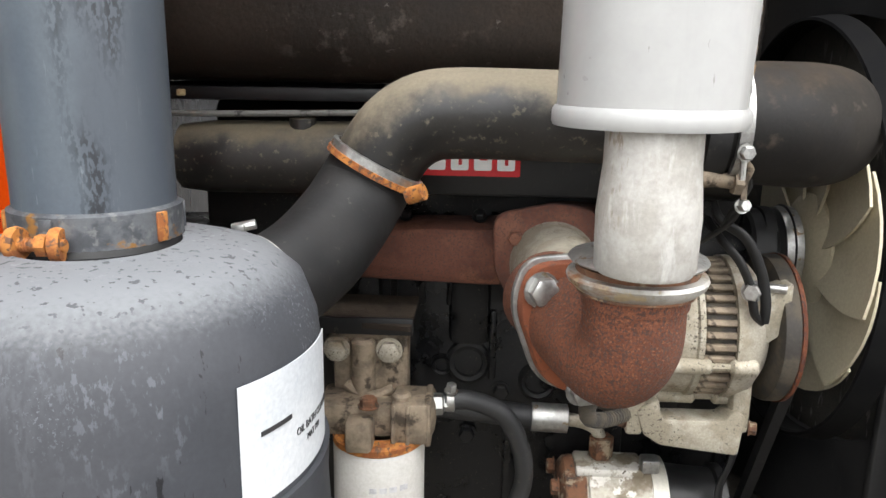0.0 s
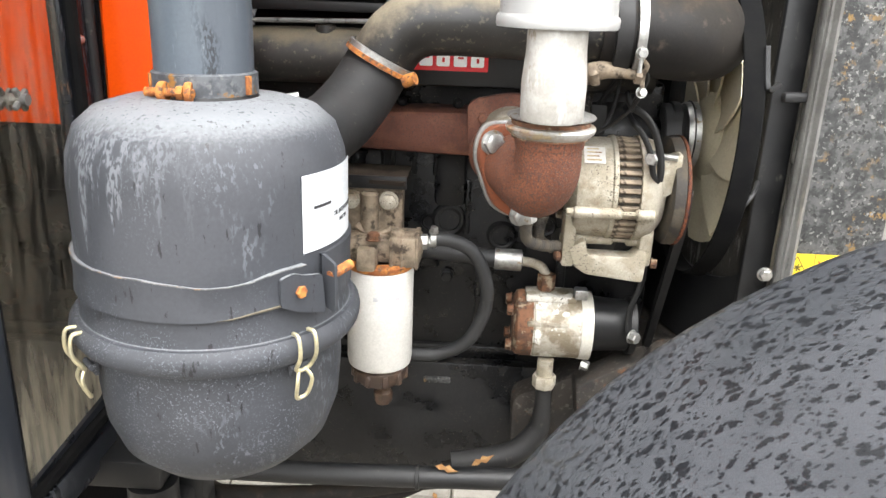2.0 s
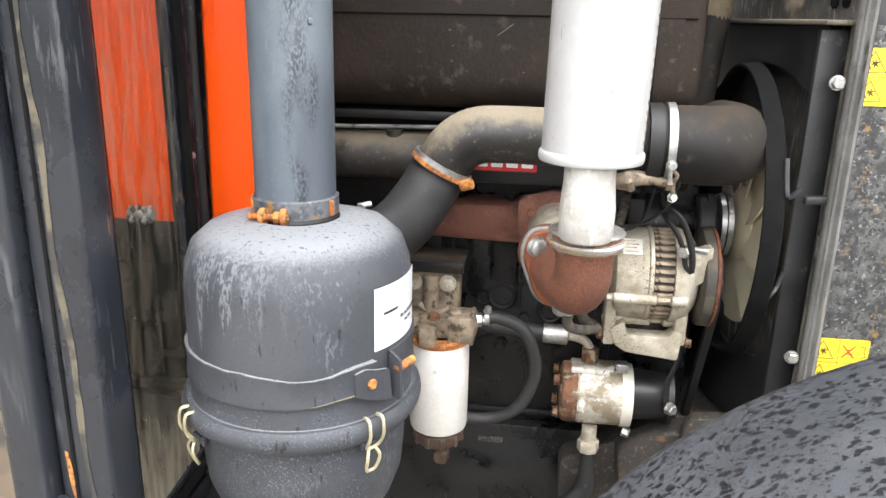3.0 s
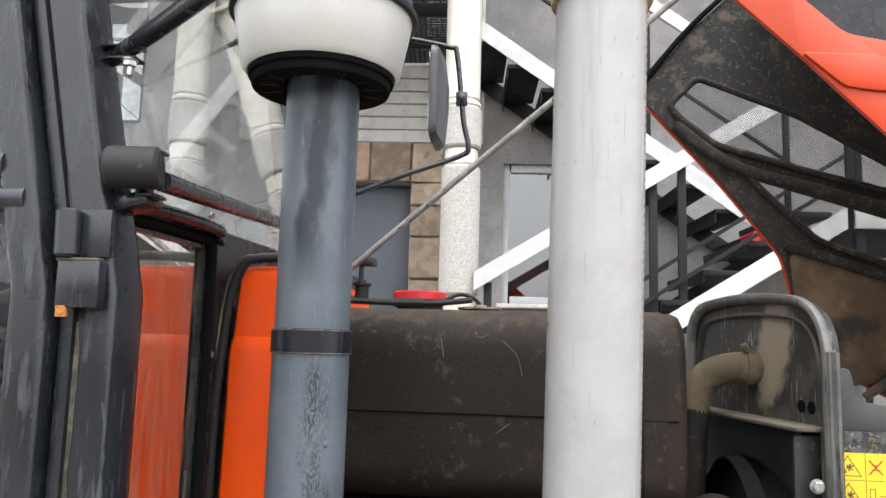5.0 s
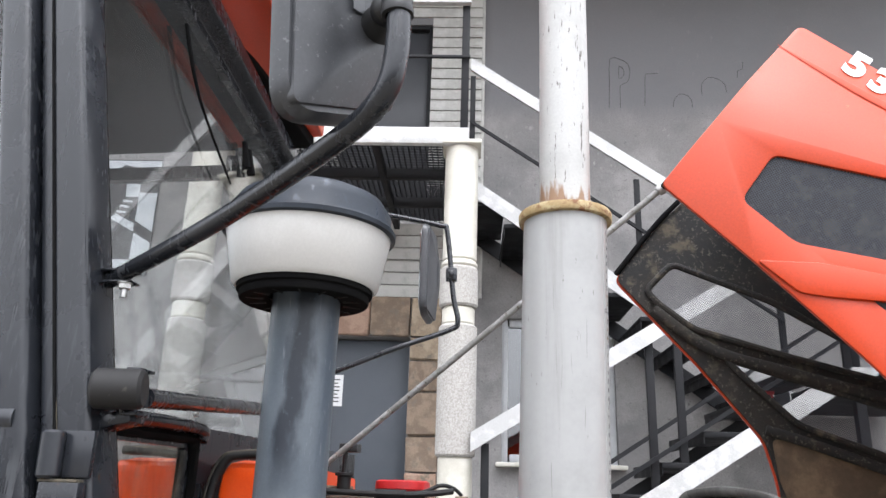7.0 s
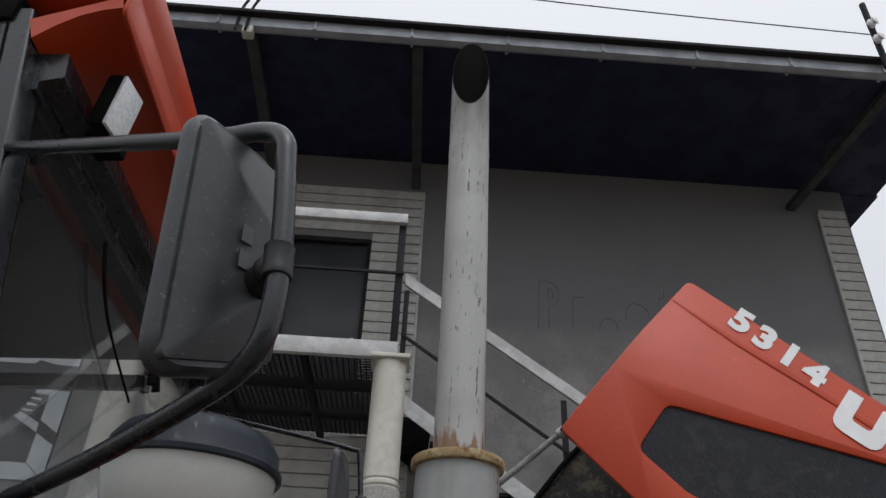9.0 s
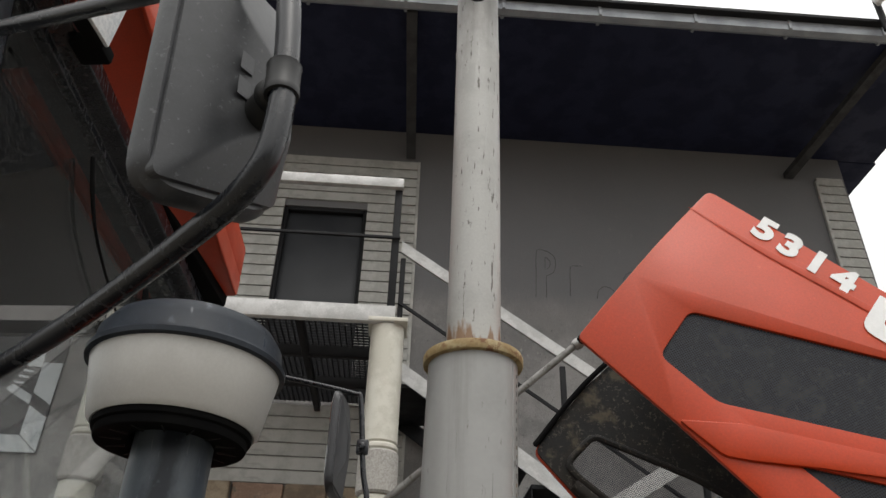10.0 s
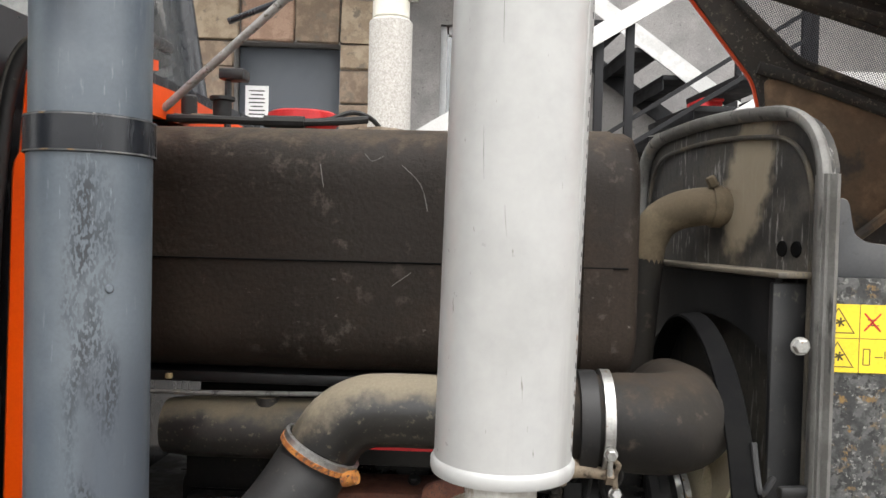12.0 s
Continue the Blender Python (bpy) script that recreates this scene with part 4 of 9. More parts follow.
def intake_stack():
    cx, cy = STACK
    low = part("intake_pipe", turned([(0.0595, 1.168), (0.0595, 1.545), (0.0580, 1.545), (0.0585, 1.915), (0.05, 1.915), (0.05, 1.2)], (cx, cy, 0), seg=48), M_PIPE, tractor, "grey-blue intake stack with chalky dark streaks")
    part("sleeve_band", turned([(0.059, 1.533), (0.0625, 1.534), (0.0625, 1.566), (0.059, 1.567)], (cx, cy, 0), seg=48), M_CABBLK, low, "black band round the pipe joint")
    for z in (1.5348, 1.5652):
        part("worn_edge", turned([(0.0618, z - 0.0008), (0.0629, z - 0.0006), (0.0629, z + 0.0006), (0.0618, z + 0.0008)], (cx, cy, 0), seg=48), M_EDGE, low, "bare worn edge of the band")
    rv = Vector((cx + 0.0595 * math.cos(radians(-45)), cy + 0.0595 * math.sin(radians(-45)), 1.418))
    part("rivet", turned([(0, 0.003), (0.003, 0.0025), (0.0045, 0), (0, -0.001)], rv, (0.7, -0.7, 0), 12), M_PIPE, low)
    cl = part("hose_clamp", turned([(0.0595, 1.173), (0.0635, 1.174), (0.0635, 1.198), (0.0595, 1.200)], (cx, cy, 0), seg=48), M_BAND, low, "weathered zinc clamp with a rusty screw")
    for a in (-150, -95, -20, 35, 110):
        e = Vector((math.cos(radians(a)), math.sin(radians(a)), 0))
        part("band_tab", box((0, 0, 0), (0.003, 0.010, 0.020), 0.001, Matrix.Translation(Vector((cx, cy, 1.187)) + e * 0.0645) @ Matrix.Rotation(radians(a), 4, "Z")), M_ORUST if a in (-150, -20) else M_BAND, cl)
    bm = bmesh.new()
    for s in (-1, 1):
        lathe(bm, [(0.0045, -0.004), (0.0105, -0.004), (0.0115, 0), (0.0105, 0.004), (0.0045, 0.004)], (cx - 0.011 + s * 0.015, cy - 0.068, 1.182), (1, 0.15 * s, 0), 18)
    rod(bm, (cx - 0.047, cy - 0.070, 1.182), (cx + 0.011, cy - 0.070, 1.182), 0.0042, seg=10)
    for k in range(14):
        lathe(bm, [(0.004, -0.0008), (0.0052, 0), (0.004, 0.0008)], (cx - 0.046 + 0.0024 * k, cy - 0.070, 1.182), (1, 0, 0), 10)
    rod(bm, (cx - 0.009, cy - 0.070, 1.182), (cx - 0.001, cy - 0.070, 1.182), 0.0075, seg=6)
    part("clamp_screw", bm, M_ORUST, cl, "rusty clamp screw and lugs")
    part("collar", turned([(0.064, 1.166), (0.066, 1.172), (0.060, 1.182)], (cx, cy, 0), seg=40), M_RUBBER, low)
    # the pipe is slimmer than its seat and leans back a little
    for ob in [low, *low.children_recursive]:
        for v in ob.data.vertices:
            h = v.co.z - 1.30
            girth = 0.888 - 0.022 * max(0, h)
            v.co.x, v.co.y = -0.2262 + 0.008 * h + girth * (v.co.x - cx), 0.531 - 0.020 * h + girth * (v.co.y - cy)
    pc = part("precleaner_bowl", turned([(0.105, 1.899), (0.116, 1.896), (0.123, 1.904), (0.1405, 1.996), (0.139, 2.004), (0.10, 2.01)], (cx, cy, 0), seg=64), M_BOWL, tractor, "milky white pre-cleaner bowl on the intake stack")
    part("precleaner_cap", turned([(0.140, 1.991), (0.1475, 1.993), (0.148, 2.001), (0.141, 2.009), (0.138, 2.034), (0.124, 2.056), (0.098, 2.070), (0.05, 2.078), (0, 2.080)], (cx, cy, 0), seg=64), M_CAP, pc, "blue-black domed cap with rain drops")
    ring = part("vane_ring", turned([(0.058, 1.880), (0.066, 1.877), (0.100, 1.873), (0.1065, 1.874), (0.108, 1.878), (0.108, 1.886), (0.1125, 1.888), (0.1135, 1.891), (0.1135, 1.898), (0.116, 1.900), (0.08, 1.905), (0.058, 1.905)], (cx, cy, 0), seg=56), M_SEAL, pc, "black ring of swirl vanes")
    for k in range(14):
        a = 2 * math.pi * k / 14
        part("vane", box((0.083, 0, 1.8765), (0.032, 0.002, 0.006), 0, Matrix.Translation((cx, cy, 0)) @ Matrix.Rotation(a, 4, "Z")), M_RUBBER, ring)
    for ob in [pc, *pc.children_recursive]:
        for v in ob.data.vertices:
            v.co = (-0.221 + 0.895 * (v.co.x - cx), 0.506 + 0.895 * (v.co.y - cy), 2.078 + 0.868 * (v.co.z - 2.080))


def exhaust():
    x, y = MUFF

    def lean(ob):
        """The whole silencer leans slightly forward."""
        for v in ob.data.vertices:
            v.co.x += (0.021 - 0.010 * max(0, v.co.z - 2.04)) * (v.co.z - 1.30)
            v.co.y += 0.002 * (v.co.z - 1.30)

    mf = part("muffler", turned([(0.030, 1.264), (0.0630, 1.264), (0.0638, 1.50), (0.0636, 2.036), (0.03, 2.036)], (x, y, 0), seg=56), M_MUFF, tractor, "tall white-painted cylindrical muffler")
    part("bottom_flange", turned([(0.034, 1.255), (0.0650, 1.257), (0.0662, 1.260), (0.0662, 1.267), (0.0645, 1.270), (0.0620, 1.271)], (x, y, 0), seg=56), M_MUFF, mf)
    part("top_flange", turned([(0.062, 2.035), (0.0705, 2.036), (0.0715, 2.038), (0.0715, 2.047), (0.0700, 2.050), (0.036, 2.052)], (x, y, 0), seg=56), M_RIMY, mf, "yellowed rust-stained top rim")
    # lapped sheet edge with a row of weld dimples, and long scratches
    def skin(deg, z, out=0.0):
        r = 0.0630 + 0.0007 * min(1, (z - 1.264) / 0.236) + out
        return Vector((x + r * math.cos(radians(deg)), y + r * math.sin(radians(deg)), z))

    part("lap_edge", pipe([skin(-29, 1.42), skin(-29, 1.60), skin(-28.5, 1.85), skin(-29, 2.03)], [0.0004, 0.0011, 0.0011, 0.0011], 8, 3), M_MUFF, mf)
    bm = bmesh.new()
    rnd = random.Random(5)
    for k in range(60):
        p = skin(-17 + rnd.uniform(-0.6, 0.6), 1.283 + k * 0.0124)
        add_box(bm, p, (0.0010, 0.0020, 0.0045 + rnd.uniform(0, 0.002)), 0.0004)
    part("weld_seam", bm, M_EDGE, mf, "row of dark weld dimples")
    for k in range(10):
        deg, z, tall, slant = rnd.uniform(-124, -62), rnd.uniform(1.42, 1.95), rnd.uniform(0.012, 0.055), rnd.uniform(-3, 3)
        part("scratch", pipe([skin(deg, z), skin(deg + slant * 0.4, z - tall / 2), skin(deg + slant, z - tall)], [0.0001, 0.00025, 0.0001], 5, 3), M_STRIP, mf)
    # outlet pipe with a slanting mouth towards the front
    bm = bmesh.new()
    seg, r = 40, 0.0396
    lvl = [2.048, 2.085, 2.33, 2.660, 2.666, 2.672]
    rings = [[bm.verts.new((x + (r + (0.0012 if abs(z - 2.666) < 1e-6 else 0)) * math.cos(2 * math.pi * k / seg), y + r * math.sin(2 * math.pi * k / seg), z)) for k in range(seg)] for z in lvl]
    rings.append([bm.verts.new((x + r * math.cos(2 * math.pi * k / seg), y + r * math.sin(2 * math.pi * k / seg), 2.905 + 0.134 * math.sin(2 * math.pi * k / seg))) for k in range(seg)])
    for p, q in zip(rings, rings[1:]):
        for k in range(seg):
            bm.faces.new((p[k], p[(k + 1) % seg], q[(k + 1) % seg], q[k]))
    part("outlet_pipe", bm, M_STACK, mf, "scratched white outlet pipe with a slanted mouth")
    bm = bmesh.new()
    rin = [[bm.verts.new((x + 0.0371 * math.cos(2 * math.pi * k / seg), y + 0.0371 * math.sin(2 * math.pi * k / seg), z + g * math.sin(2 * math.pi * k / seg))) for k in range(seg)] for z, g in ((2.50, 0), (2.9045, 0.126))]
    top = [bm.verts.new((x + r * math.cos(2 * math.pi * k / seg), y + r * math.sin(2 * math.pi * k / seg), 2.9052 + 0.134 * math.sin(2 * math.pi * k / seg))) for k in range(seg)]
    for p, q in ((rin[0], rin[1]), (rin[1], top)):
        for k in range(seg):
            bm.faces.new((p[k], p[(k + 1) % seg], q[(k + 1) % seg], q[k]))
    bm.faces.new(rin[0])
    part("sooty_mouth", bm, M_SOOT_SHADE, mf, "soot-black inside of the pipe")
    lean(mf)
    for ob in mf.children:
        lean(ob)
    st = part("exhaust_stub", turned([(0.0345, 1.148), (0.0365, 1.152), (0.0372, 1.19), (0.0355, 1.21), (0.0340, 1.226), (0.0335, 1.268)], (0.158, 0.600, 0), (-0.004, -0.02, 1), seg=40), M_STUB, tractor, "scuffed white exhaust stub below the muffler")
    part("clamp_ring", turned([(0.034, 1.144), (0.0525, 1.145), (0.054, 1.147), (0.0525, 1.149), (0.036, 1.154)], ELB, (0, 0, 1), 48), M_ZINC, st)
    part("clamp_ring", turned([(0.036, 1.122), (0.047, 1.123), (0.0535, 1.129), (0.0550, 1.133), (0.0535, 1.136), (0.036, 1.139)], ELB, (0, 0, 1), 48), M_RINGR, st, "zinc clamp flange with rust between")
    part("gasket", turned([(0.036, 1.120), (0.047, 1.121), (0.048, 1.142), (0.036, 1.144)], ELB, (0, 0, 1), 40), M_DKRUST, st)
    ex, ey, _ = ELB
    el = part("exhaust_elbow", pipe([(ex, ey, 1.130), (ex, ey, 1.105), (ex - 0.001, ey + 0.004, 1.076), (ex - 0.010, ey + 0.022, 1.055), (ex - 0.024, ey + 0.056, 1.058), (ex - 0.040, ey + 0.10, 1.066), (ex - 0.055, ey + 0.15, 1.070)], [0.0400, 0.0405, 0.0412, 0.0418, 0.0425, 0.0440, 0.0460], 32, 6), M_ELBOW, tractor, "rusty cast exhaust elbow")
    part("elbow_lip", turned([(0.036, 1.108), (0.042, 1.110), (0.043, 1.121), (0.036, 1.123)], ELB, (0, 0, 1), 40), M_ELBOW, el)
    # the joining flange: a pear-shaped plate, with its clamp rim and bolts
    d = Vector((-0.36, 0.93, 0.02)).normalized()
    side = Vector((d.y, -d.x, 0)).normalized()
    up = side.cross(d)
    if up.z < 0:
        up = -up
    c = Vector((ex - 0.045, ey + 0.085, 1.068))
    shape = fillet([(-0.046, 0.060), (0.035, 0.062), (0.060, 0.035), (0.050, -0.045), (0.006, -0.072), (-0.030, -0.052), (-0.058, 0.02)], 0.022, 5)
    part("flange", plate(shape, [], lambda a, b: c + side * a + up * b, d * 0.014, 0.002), M_FLRUST, el)
    big = [(p[0] * 1.06, p[1] * 1.06) for p in shape]
    part("clamp_rim", plate(big, [], lambda a, b: c + d * 0.015 + side * a + up * b, d * 0.007, 0.002), M_ZINC, el, "grey clamp rim behind the elbow")
    for a, b in ((-0.040, 0.040), (0.008, -0.062)):
        part("bolt", bolt(c + side * a + up * b - d * 0.002, -d, 0.0125, 0.012), M_ZINC, el, "large zinc hex bolt")
    # drawn in and nearer, to sit under the silencer
    o = Vector((0.02, -0.20, 1.37))
    for ob in [st, *st.children_recursive, el, *el.children_recursive]:
        for v in ob.data.vertices:
            v.co = o + 0.94 * (v.co - o)
    for ob in [st, *st.children_recursive, el, *el.children_recursive]:
        kind = ob.name.split(".")[0]
        shift = {"exhaust_stub": (0.007, 0, 0), "flange": (0.010, 0, -0.009), "clamp_rim": (0.010, 0, -0.009), "bolt": (0.011, 0, -0.010)}.get(kind, (-0.002, -0.006, 0))
        for v in ob.data.vertices:
            v.co += Vector(shift)
    nut = part("sensor_nut", turned([(0, 0), (0.009, 0), (0.0125, 0.002), (0.0125, 0.017), (0.010, 0.020), (0.008, 0.032), (0, 0.033)], (0.145, 0.660, 1.006), (-0.15, -0.05, 1), 6), M_ZINC, el, "silver nut below the elbow")
    bm = pipe([(0.145, 0.660, 1.008), (0.144, 0.680, 0.990), (0.150, 0.700, 0.969), (0.172, 0.740, 0.949), (0.200, 0.780, 0.937)], 0.0065, 10, 8)
    for p, q in zip(*(lambda c: (c, c[1:]))(curve_points([(0.145, 0.660, 1.008), (0.144, 0.680, 0.990), (0.150, 0.700, 0.969), (0.172, 0.740, 0.949), (0.200, 0.780, 0.937)], 8))):
        lathe(bm, [(0.006, -0.0012), (0.0082, -0.0006), (0.0082, 0.0006), (0.006, 0.0012)], (p + q) / 2, q - p, 10)
    part("ribbed_conduit", bm, M_DARKST, nut)
    man = part("exhaust_manifold", plate(fillet([(-0.20, 1.085), (-0.12, 1.104), (-0.03, 1.112), (0.06, 1.112), (0.14, 1.135), (0.20, 1.13), (0.20, 1.045), (0.05, 1.040), (-0.14, 1.046), (-0.20, 1.056)], 0.02), [], lambda a, b: Vector((a, 0.895, b)), (0, 0.09, 0), 0.012), M_MANI, tractor, "brown rusted cast exhaust manifold")
    part("port_flange", plate(fillet([(0.055, 1.135), (0.125, 1.150), (0.175, 1.14), (0.17, 1.02), (0.085, 1.02), (0.058, 1.07)], 0.018), [], lambda a, b: Vector((a, 0.858, b)), (0, 0.014, 0), 0.003), M_MANI, man)
    part("port_neck", turned([(0.046, 0), (0.046, 0.09), (0.05, 0.14)], (0.131, 0.725, 1.080), (-0.05, 1, 0), 28), M_ALU, man)
    part("bolt", bolt((0.080, 0.857, 1.110), (0, -1, 0), 0.0075, 0.008), M_MANI, man)
    for k in range(3):
        part("stud", bolt((-0.14 + 0.09 * k, 0.93, 1.118), (0, -0.5, 0.85), 0.007, 0.008), M_BLOCK, man)


def intake_hose():
    hp = part("intake_hose", pipe([(-0.170, 0.620, 1.090), (-0.142, 0.655, 1.103), (-0.117, 0.712, 1.118), (-0.098, 0.765, 1.142), (-0.083, 0.794, 1.168), (-0.069, 0.799, 1.194)], [0.046, 0.046, 0.047, 0.0475, 0.0475, 0.0465], 32, 6), M_RUBBER, tractor, "black rubber intake elbow hose")
    part("hose_clamp", turned([(0.0465, -0.007), (0.0500, -0.006), (0.0500, 0.006), (0.0465, 0.007)], (-0.146, 0.650, 1.101), (0.62, 0.74, 0.26), 40), M_HEAD, hp, "dusty steel band at the drum end of the hose")
    d = Vector((0.47, 0.05, 0.88)).normalized()
    c = Vector((-0.068, 0.798, 1.195))
    cl = part("hose_clamp", turned([(0.047, -0.008), (0.0515, -0.007), (0.0515, 0.007), (0.047, 0.008)], c, d, 40), M_ZINC, hp, "worn clamp band, half rusted")
    part("clamp_rust", turned([(0.0505, -0.0075), (0.0525, -0.007), (0.0525, -0.001), (0.0505, 0)], c, d, 40), M_ORUST, cl)
    bm = bmesh.new()
    rod(bm, c + Vector((0.036, -0.030, -0.026)), c + Vector((0.052, -0.036, -0.020)), 0.009, seg=10)
    part("clamp_screw", bm, M_ORUST, cl)
    d2 = Vector((0.62, 0.70, 0.35)).normalized()
    oc = Vector((-0.140, 0.658, 1.104))
    oc2 = part("outlet_clamp", turned([(0.046, -0.006), (0.0495, -0.005), (0.0495, 0.005), (0.046, 0.006)], oc, d2, 40), M_ZINC, hp)
    bm = bmesh.new()
    rod(bm, oc + Vector((-0.036, 0.005, 0.050)), oc + Vector((-0.016, 0.009, 0.054)), 0.0045, seg=8)
    add_box(bm, oc + Vector((-0.030, 0.005, 0.050)), (0.012, 0.010, 0.010), 0.002)
    part("clamp_screw", bm, M_ZINC, oc2)
    mp = part("intake_tube", pipe([(-0.066, 0.80, 1.198), (-0.046, 0.80, 1.226), (-0.018, 0.80, 1.244), (0.02, 0.80, 1.249), (0.12, 0.80, 1.248), (0.24, 0.80, 1.246), (0.27, 0.80, 1.246)], 0.0455, 32, 6), M_TANPIPE, tractor, "dusty black metal intake tube, bent at one end")
    hs = part("inlet_hose", pipe([(0.235, 0.80, 1.246), (0.30, 0.80, 1.245), (0.355, 0.808, 1.243), (0.392, 0.845, 1.241), (0.400, 0.90, 1.240), (0.395, 0.96, 1.238)], [0.050, 0.060, 0.062, 0.062, 0.062, 0.062], 32, 6), M_DUSTR, tractor, "thick black rubber inlet hose turning to the engine")
    hc = part("hose_clamp", turned([(0.052, -0.0062), (0.0632, -0.006), (0.0632, 0.006), (0.052, 0.0062)], (0.283, 0.80, 1.2455), (1, 0, 0), 40), M_ZINC, hs)
    part("inner_band", turned([(0.05, -0.010), (0.062, -0.009), (0.062, 0.012), (0.05, 0.013)], (0.259, 0.80, 1.2455), (1, 0, 0), 40), M_RUBBER, hs)
    bm = bmesh.new()
    add_bolt(bm, (0.283, 0.737, 1.222), (0, -1, 0), 0.0062, 0.008)
    rod(bm, (0.283, 0.740, 1.196), (0.283, 0.742, 1.240), 0.0032, seg=8)
    part("clamp_bolt", bm, M_ZINC, hc)
    # inlet manifold tube behind, with the enamel plate
    im = part("inlet_manifold", pipe([(-0.31, 0.925, 1.186), (-0.28, 0.925, 1.186), (0.10, 0.925, 1.190), (0.34, 0.925, 1.190)], [0.030, 0.043, 0.043, 0.043], 28, 3), M_TANMANI, tractor, "dusty black tubular inlet manifold")
    part("manifold_boss", turned([(0.010, 0.0), (0.016, 0.0), (0.016, 0.012), (0, 0.014)], (-0.17, 0.915, 1.222), (0, 0, 1), 16), M_TANMANI, im)
    part("plate_backing", box((0.08, 0.884, 1.190), (0.28, 0.008, 0.075), 0.003), M_BLACK, im)
    pl = part("maker_plate", plate(fillet([(-0.062, 1.1755), (0.084, 1.1755), (0.084, 1.2065), (-0.062, 1.2065)], 0.002), [], lambda a, b: Vector((a, 0.8795, b)), (0, -0.003, 0)), M_REDPL, im, "red enamel plate with a row of white shapes")
    for k in range(5):
        c0 = -0.046 + 0.026 * k
        part("plate_mark", plate(fillet([(c0, 1.182), (c0 + 0.020, 1.182), (c0 + 0.020, 1.200), (c0, 1.200)], 0.003), [fillet([(c0 + 0.0085, 1.188), (c0 + 0.0125, 1.188), (c0 + 0.0125, 1.195), (c0 + 0.0085, 1.195)], 0.001, 2)] if k % 2 == 0 else [fillet([(c0 + 0.006, 1.1935), (c0 + 0.015, 1.1935), (c0 + 0.015, 1.1965), (c0 + 0.006, 1.1965)], 0.0005, 2)], lambda a, b: Vector((a, 0.8763, b)), (0, -0.0006, 0)), M_WHITE, pl)


def engine_block():
    blk = part("engine_block", box((0.03, 1.16, 0.84), (0.72, 0.32, 0.50), 0.012), M_BLOCK, tractor, "oily black cast engine block")
    part("cylinder_head", box((0.03, 1.14, 1.115), (0.70, 0.30, 0.09), 0.01), M_BLOCK, blk)
    part("head_flange", box((0.03, 1.03, 1.06), (0.70, 0.06, 0.016), 0.003), M_BLOCK, blk)
    part("sump_flange", box((0.03, 1.01, 0.655), (0.70, 0.04, 0.016), 0.004), M_BLOCK, blk)
    for k in range(5):
        part("boss", box((-0.26 + 0.145 * k, 1.0, 0.98), (0.055, 0.03, 0.10), 0.012), M_BLOCK, blk)
        part("rib", box((-0.20 + 0.145 * k, 1.002, 0.76), (0.018, 0.02, 0.17), 0.006), M_BLOCK, blk)
    for k in range(9):
        part("cast_rib", box((-0.11 + 0.038 * k, 1.000, 1.012), (0.010, 0.016, 0.055), 0.003), M_BLOCK, blk)
    part("cast_rib", box((0.062, 0.998, 0.930), (0.010, 0.014, 0.10), 0.004), M_BLOCK, blk)
    part("cast_pad", box((0.165, 0.995, 0.955), (0.06, 0.02, 0.07), 0.008), M_BLOCK, blk)
    part("cast_pad", box((-0.035, 0.997, 0.835), (0.10, 0.016, 0.04), 0.006), M_BLOCK, blk)
    part("connector", box((0.225, 0.94, 1.125), (0.055, 0.03, 0.035), 0.005), M_RUBBER, blk)
    part("connector", box((0.262, 0.93, 1.105), (0.028, 0.03, 0.05), 0.005), M_RUBBER, blk)
    part("loom", pipe([(0.19, 0.95, 1.145), (0.23, 0.925, 1.15), (0.27, 0.90, 1.16), (0.288, 0.87, 1.185)], 0.006, 8, 6), M_RUBBER, blk)
    part("loom", pipe([(0.262, 0.92, 1.13), (0.275, 0.89, 1.16), (0.288, 0.86, 1.19)], 0.004, 8, 6), M_RUBBER, blk)
    for x, z, r in ((0.030, 0.905, 0.030), (-0.006, 0.900, 0.014), (0.125, 0.880, 0.026), (0.20, 0.905, 0.022), (-0.13, 0.905, 0.028)):
        part("core_plug", turned([(0, 0.004), (r * 0.62, 0.003), (r * 0.66, 0.008), (r * 0.84, 0.010), (r, 0.006), (r * 1.12, -0.02)], (x, 0.998, z), (0, -1, 0), 28), M_BLOCK, blk)
    for x, z in ((0.035, 1.15), (-0.05, 1.152), (0.13, 1.152), (-0.14, 1.152), (0.22, 1.12), (0.03, 0.80), (0.075, 0.865)):
        part("bolt", bolt((x, 0.988 if z > 1 else 0.995, z), (0, -1, 0), 0.010, 0.012), M_BLOCK, blk)
    part("oil_sump", sweep((-0.62, 0.40), fillet([(1.00, 0.64), (1.34, 0.64), (1.32, 0.52), (1.24, 0.47), (1.06, 0.47), (1.0, 0.53)], 0.02), lambda a, b, t: Vector((t, a, b))), M_BLOCK, blk)
    part("sump_rib", pipe([(-0.15, 1.0, 0.585), (0.02, 1.0, 0.588), (0.045, 0.998, 0.60), (0.06, 0.998, 0.602), (0.068, 0.998, 0.585)], 0.006, 8, 5), M_BLOCK, blk)
    part("rocker_cover", box((0.0, 1.16, 1.205), (0.66, 0.20, 0.10), 0.02), M_BLACK, blk)
    part("bell_housing", box((-0.52, 1.12, 0.80), (0.40, 0.36, 0.5), 0.03), M_BLOCK, blk)
    part("fuel_pipe", pipe([(-0.46, 0.905, 1.240), (-0.30, 0.905, 1.238), (-0.10, 0.905, 1.242), (0.02, 0.915, 1.244)], 0.0036, 8, 5), M_STRIP, blk, "thin steel pipe under the tank")
    part("side_plate", box((-0.25, 0.985, 1.0), (0.12, 0.03, 0.14), 0.01), M_BLOCK, blk)


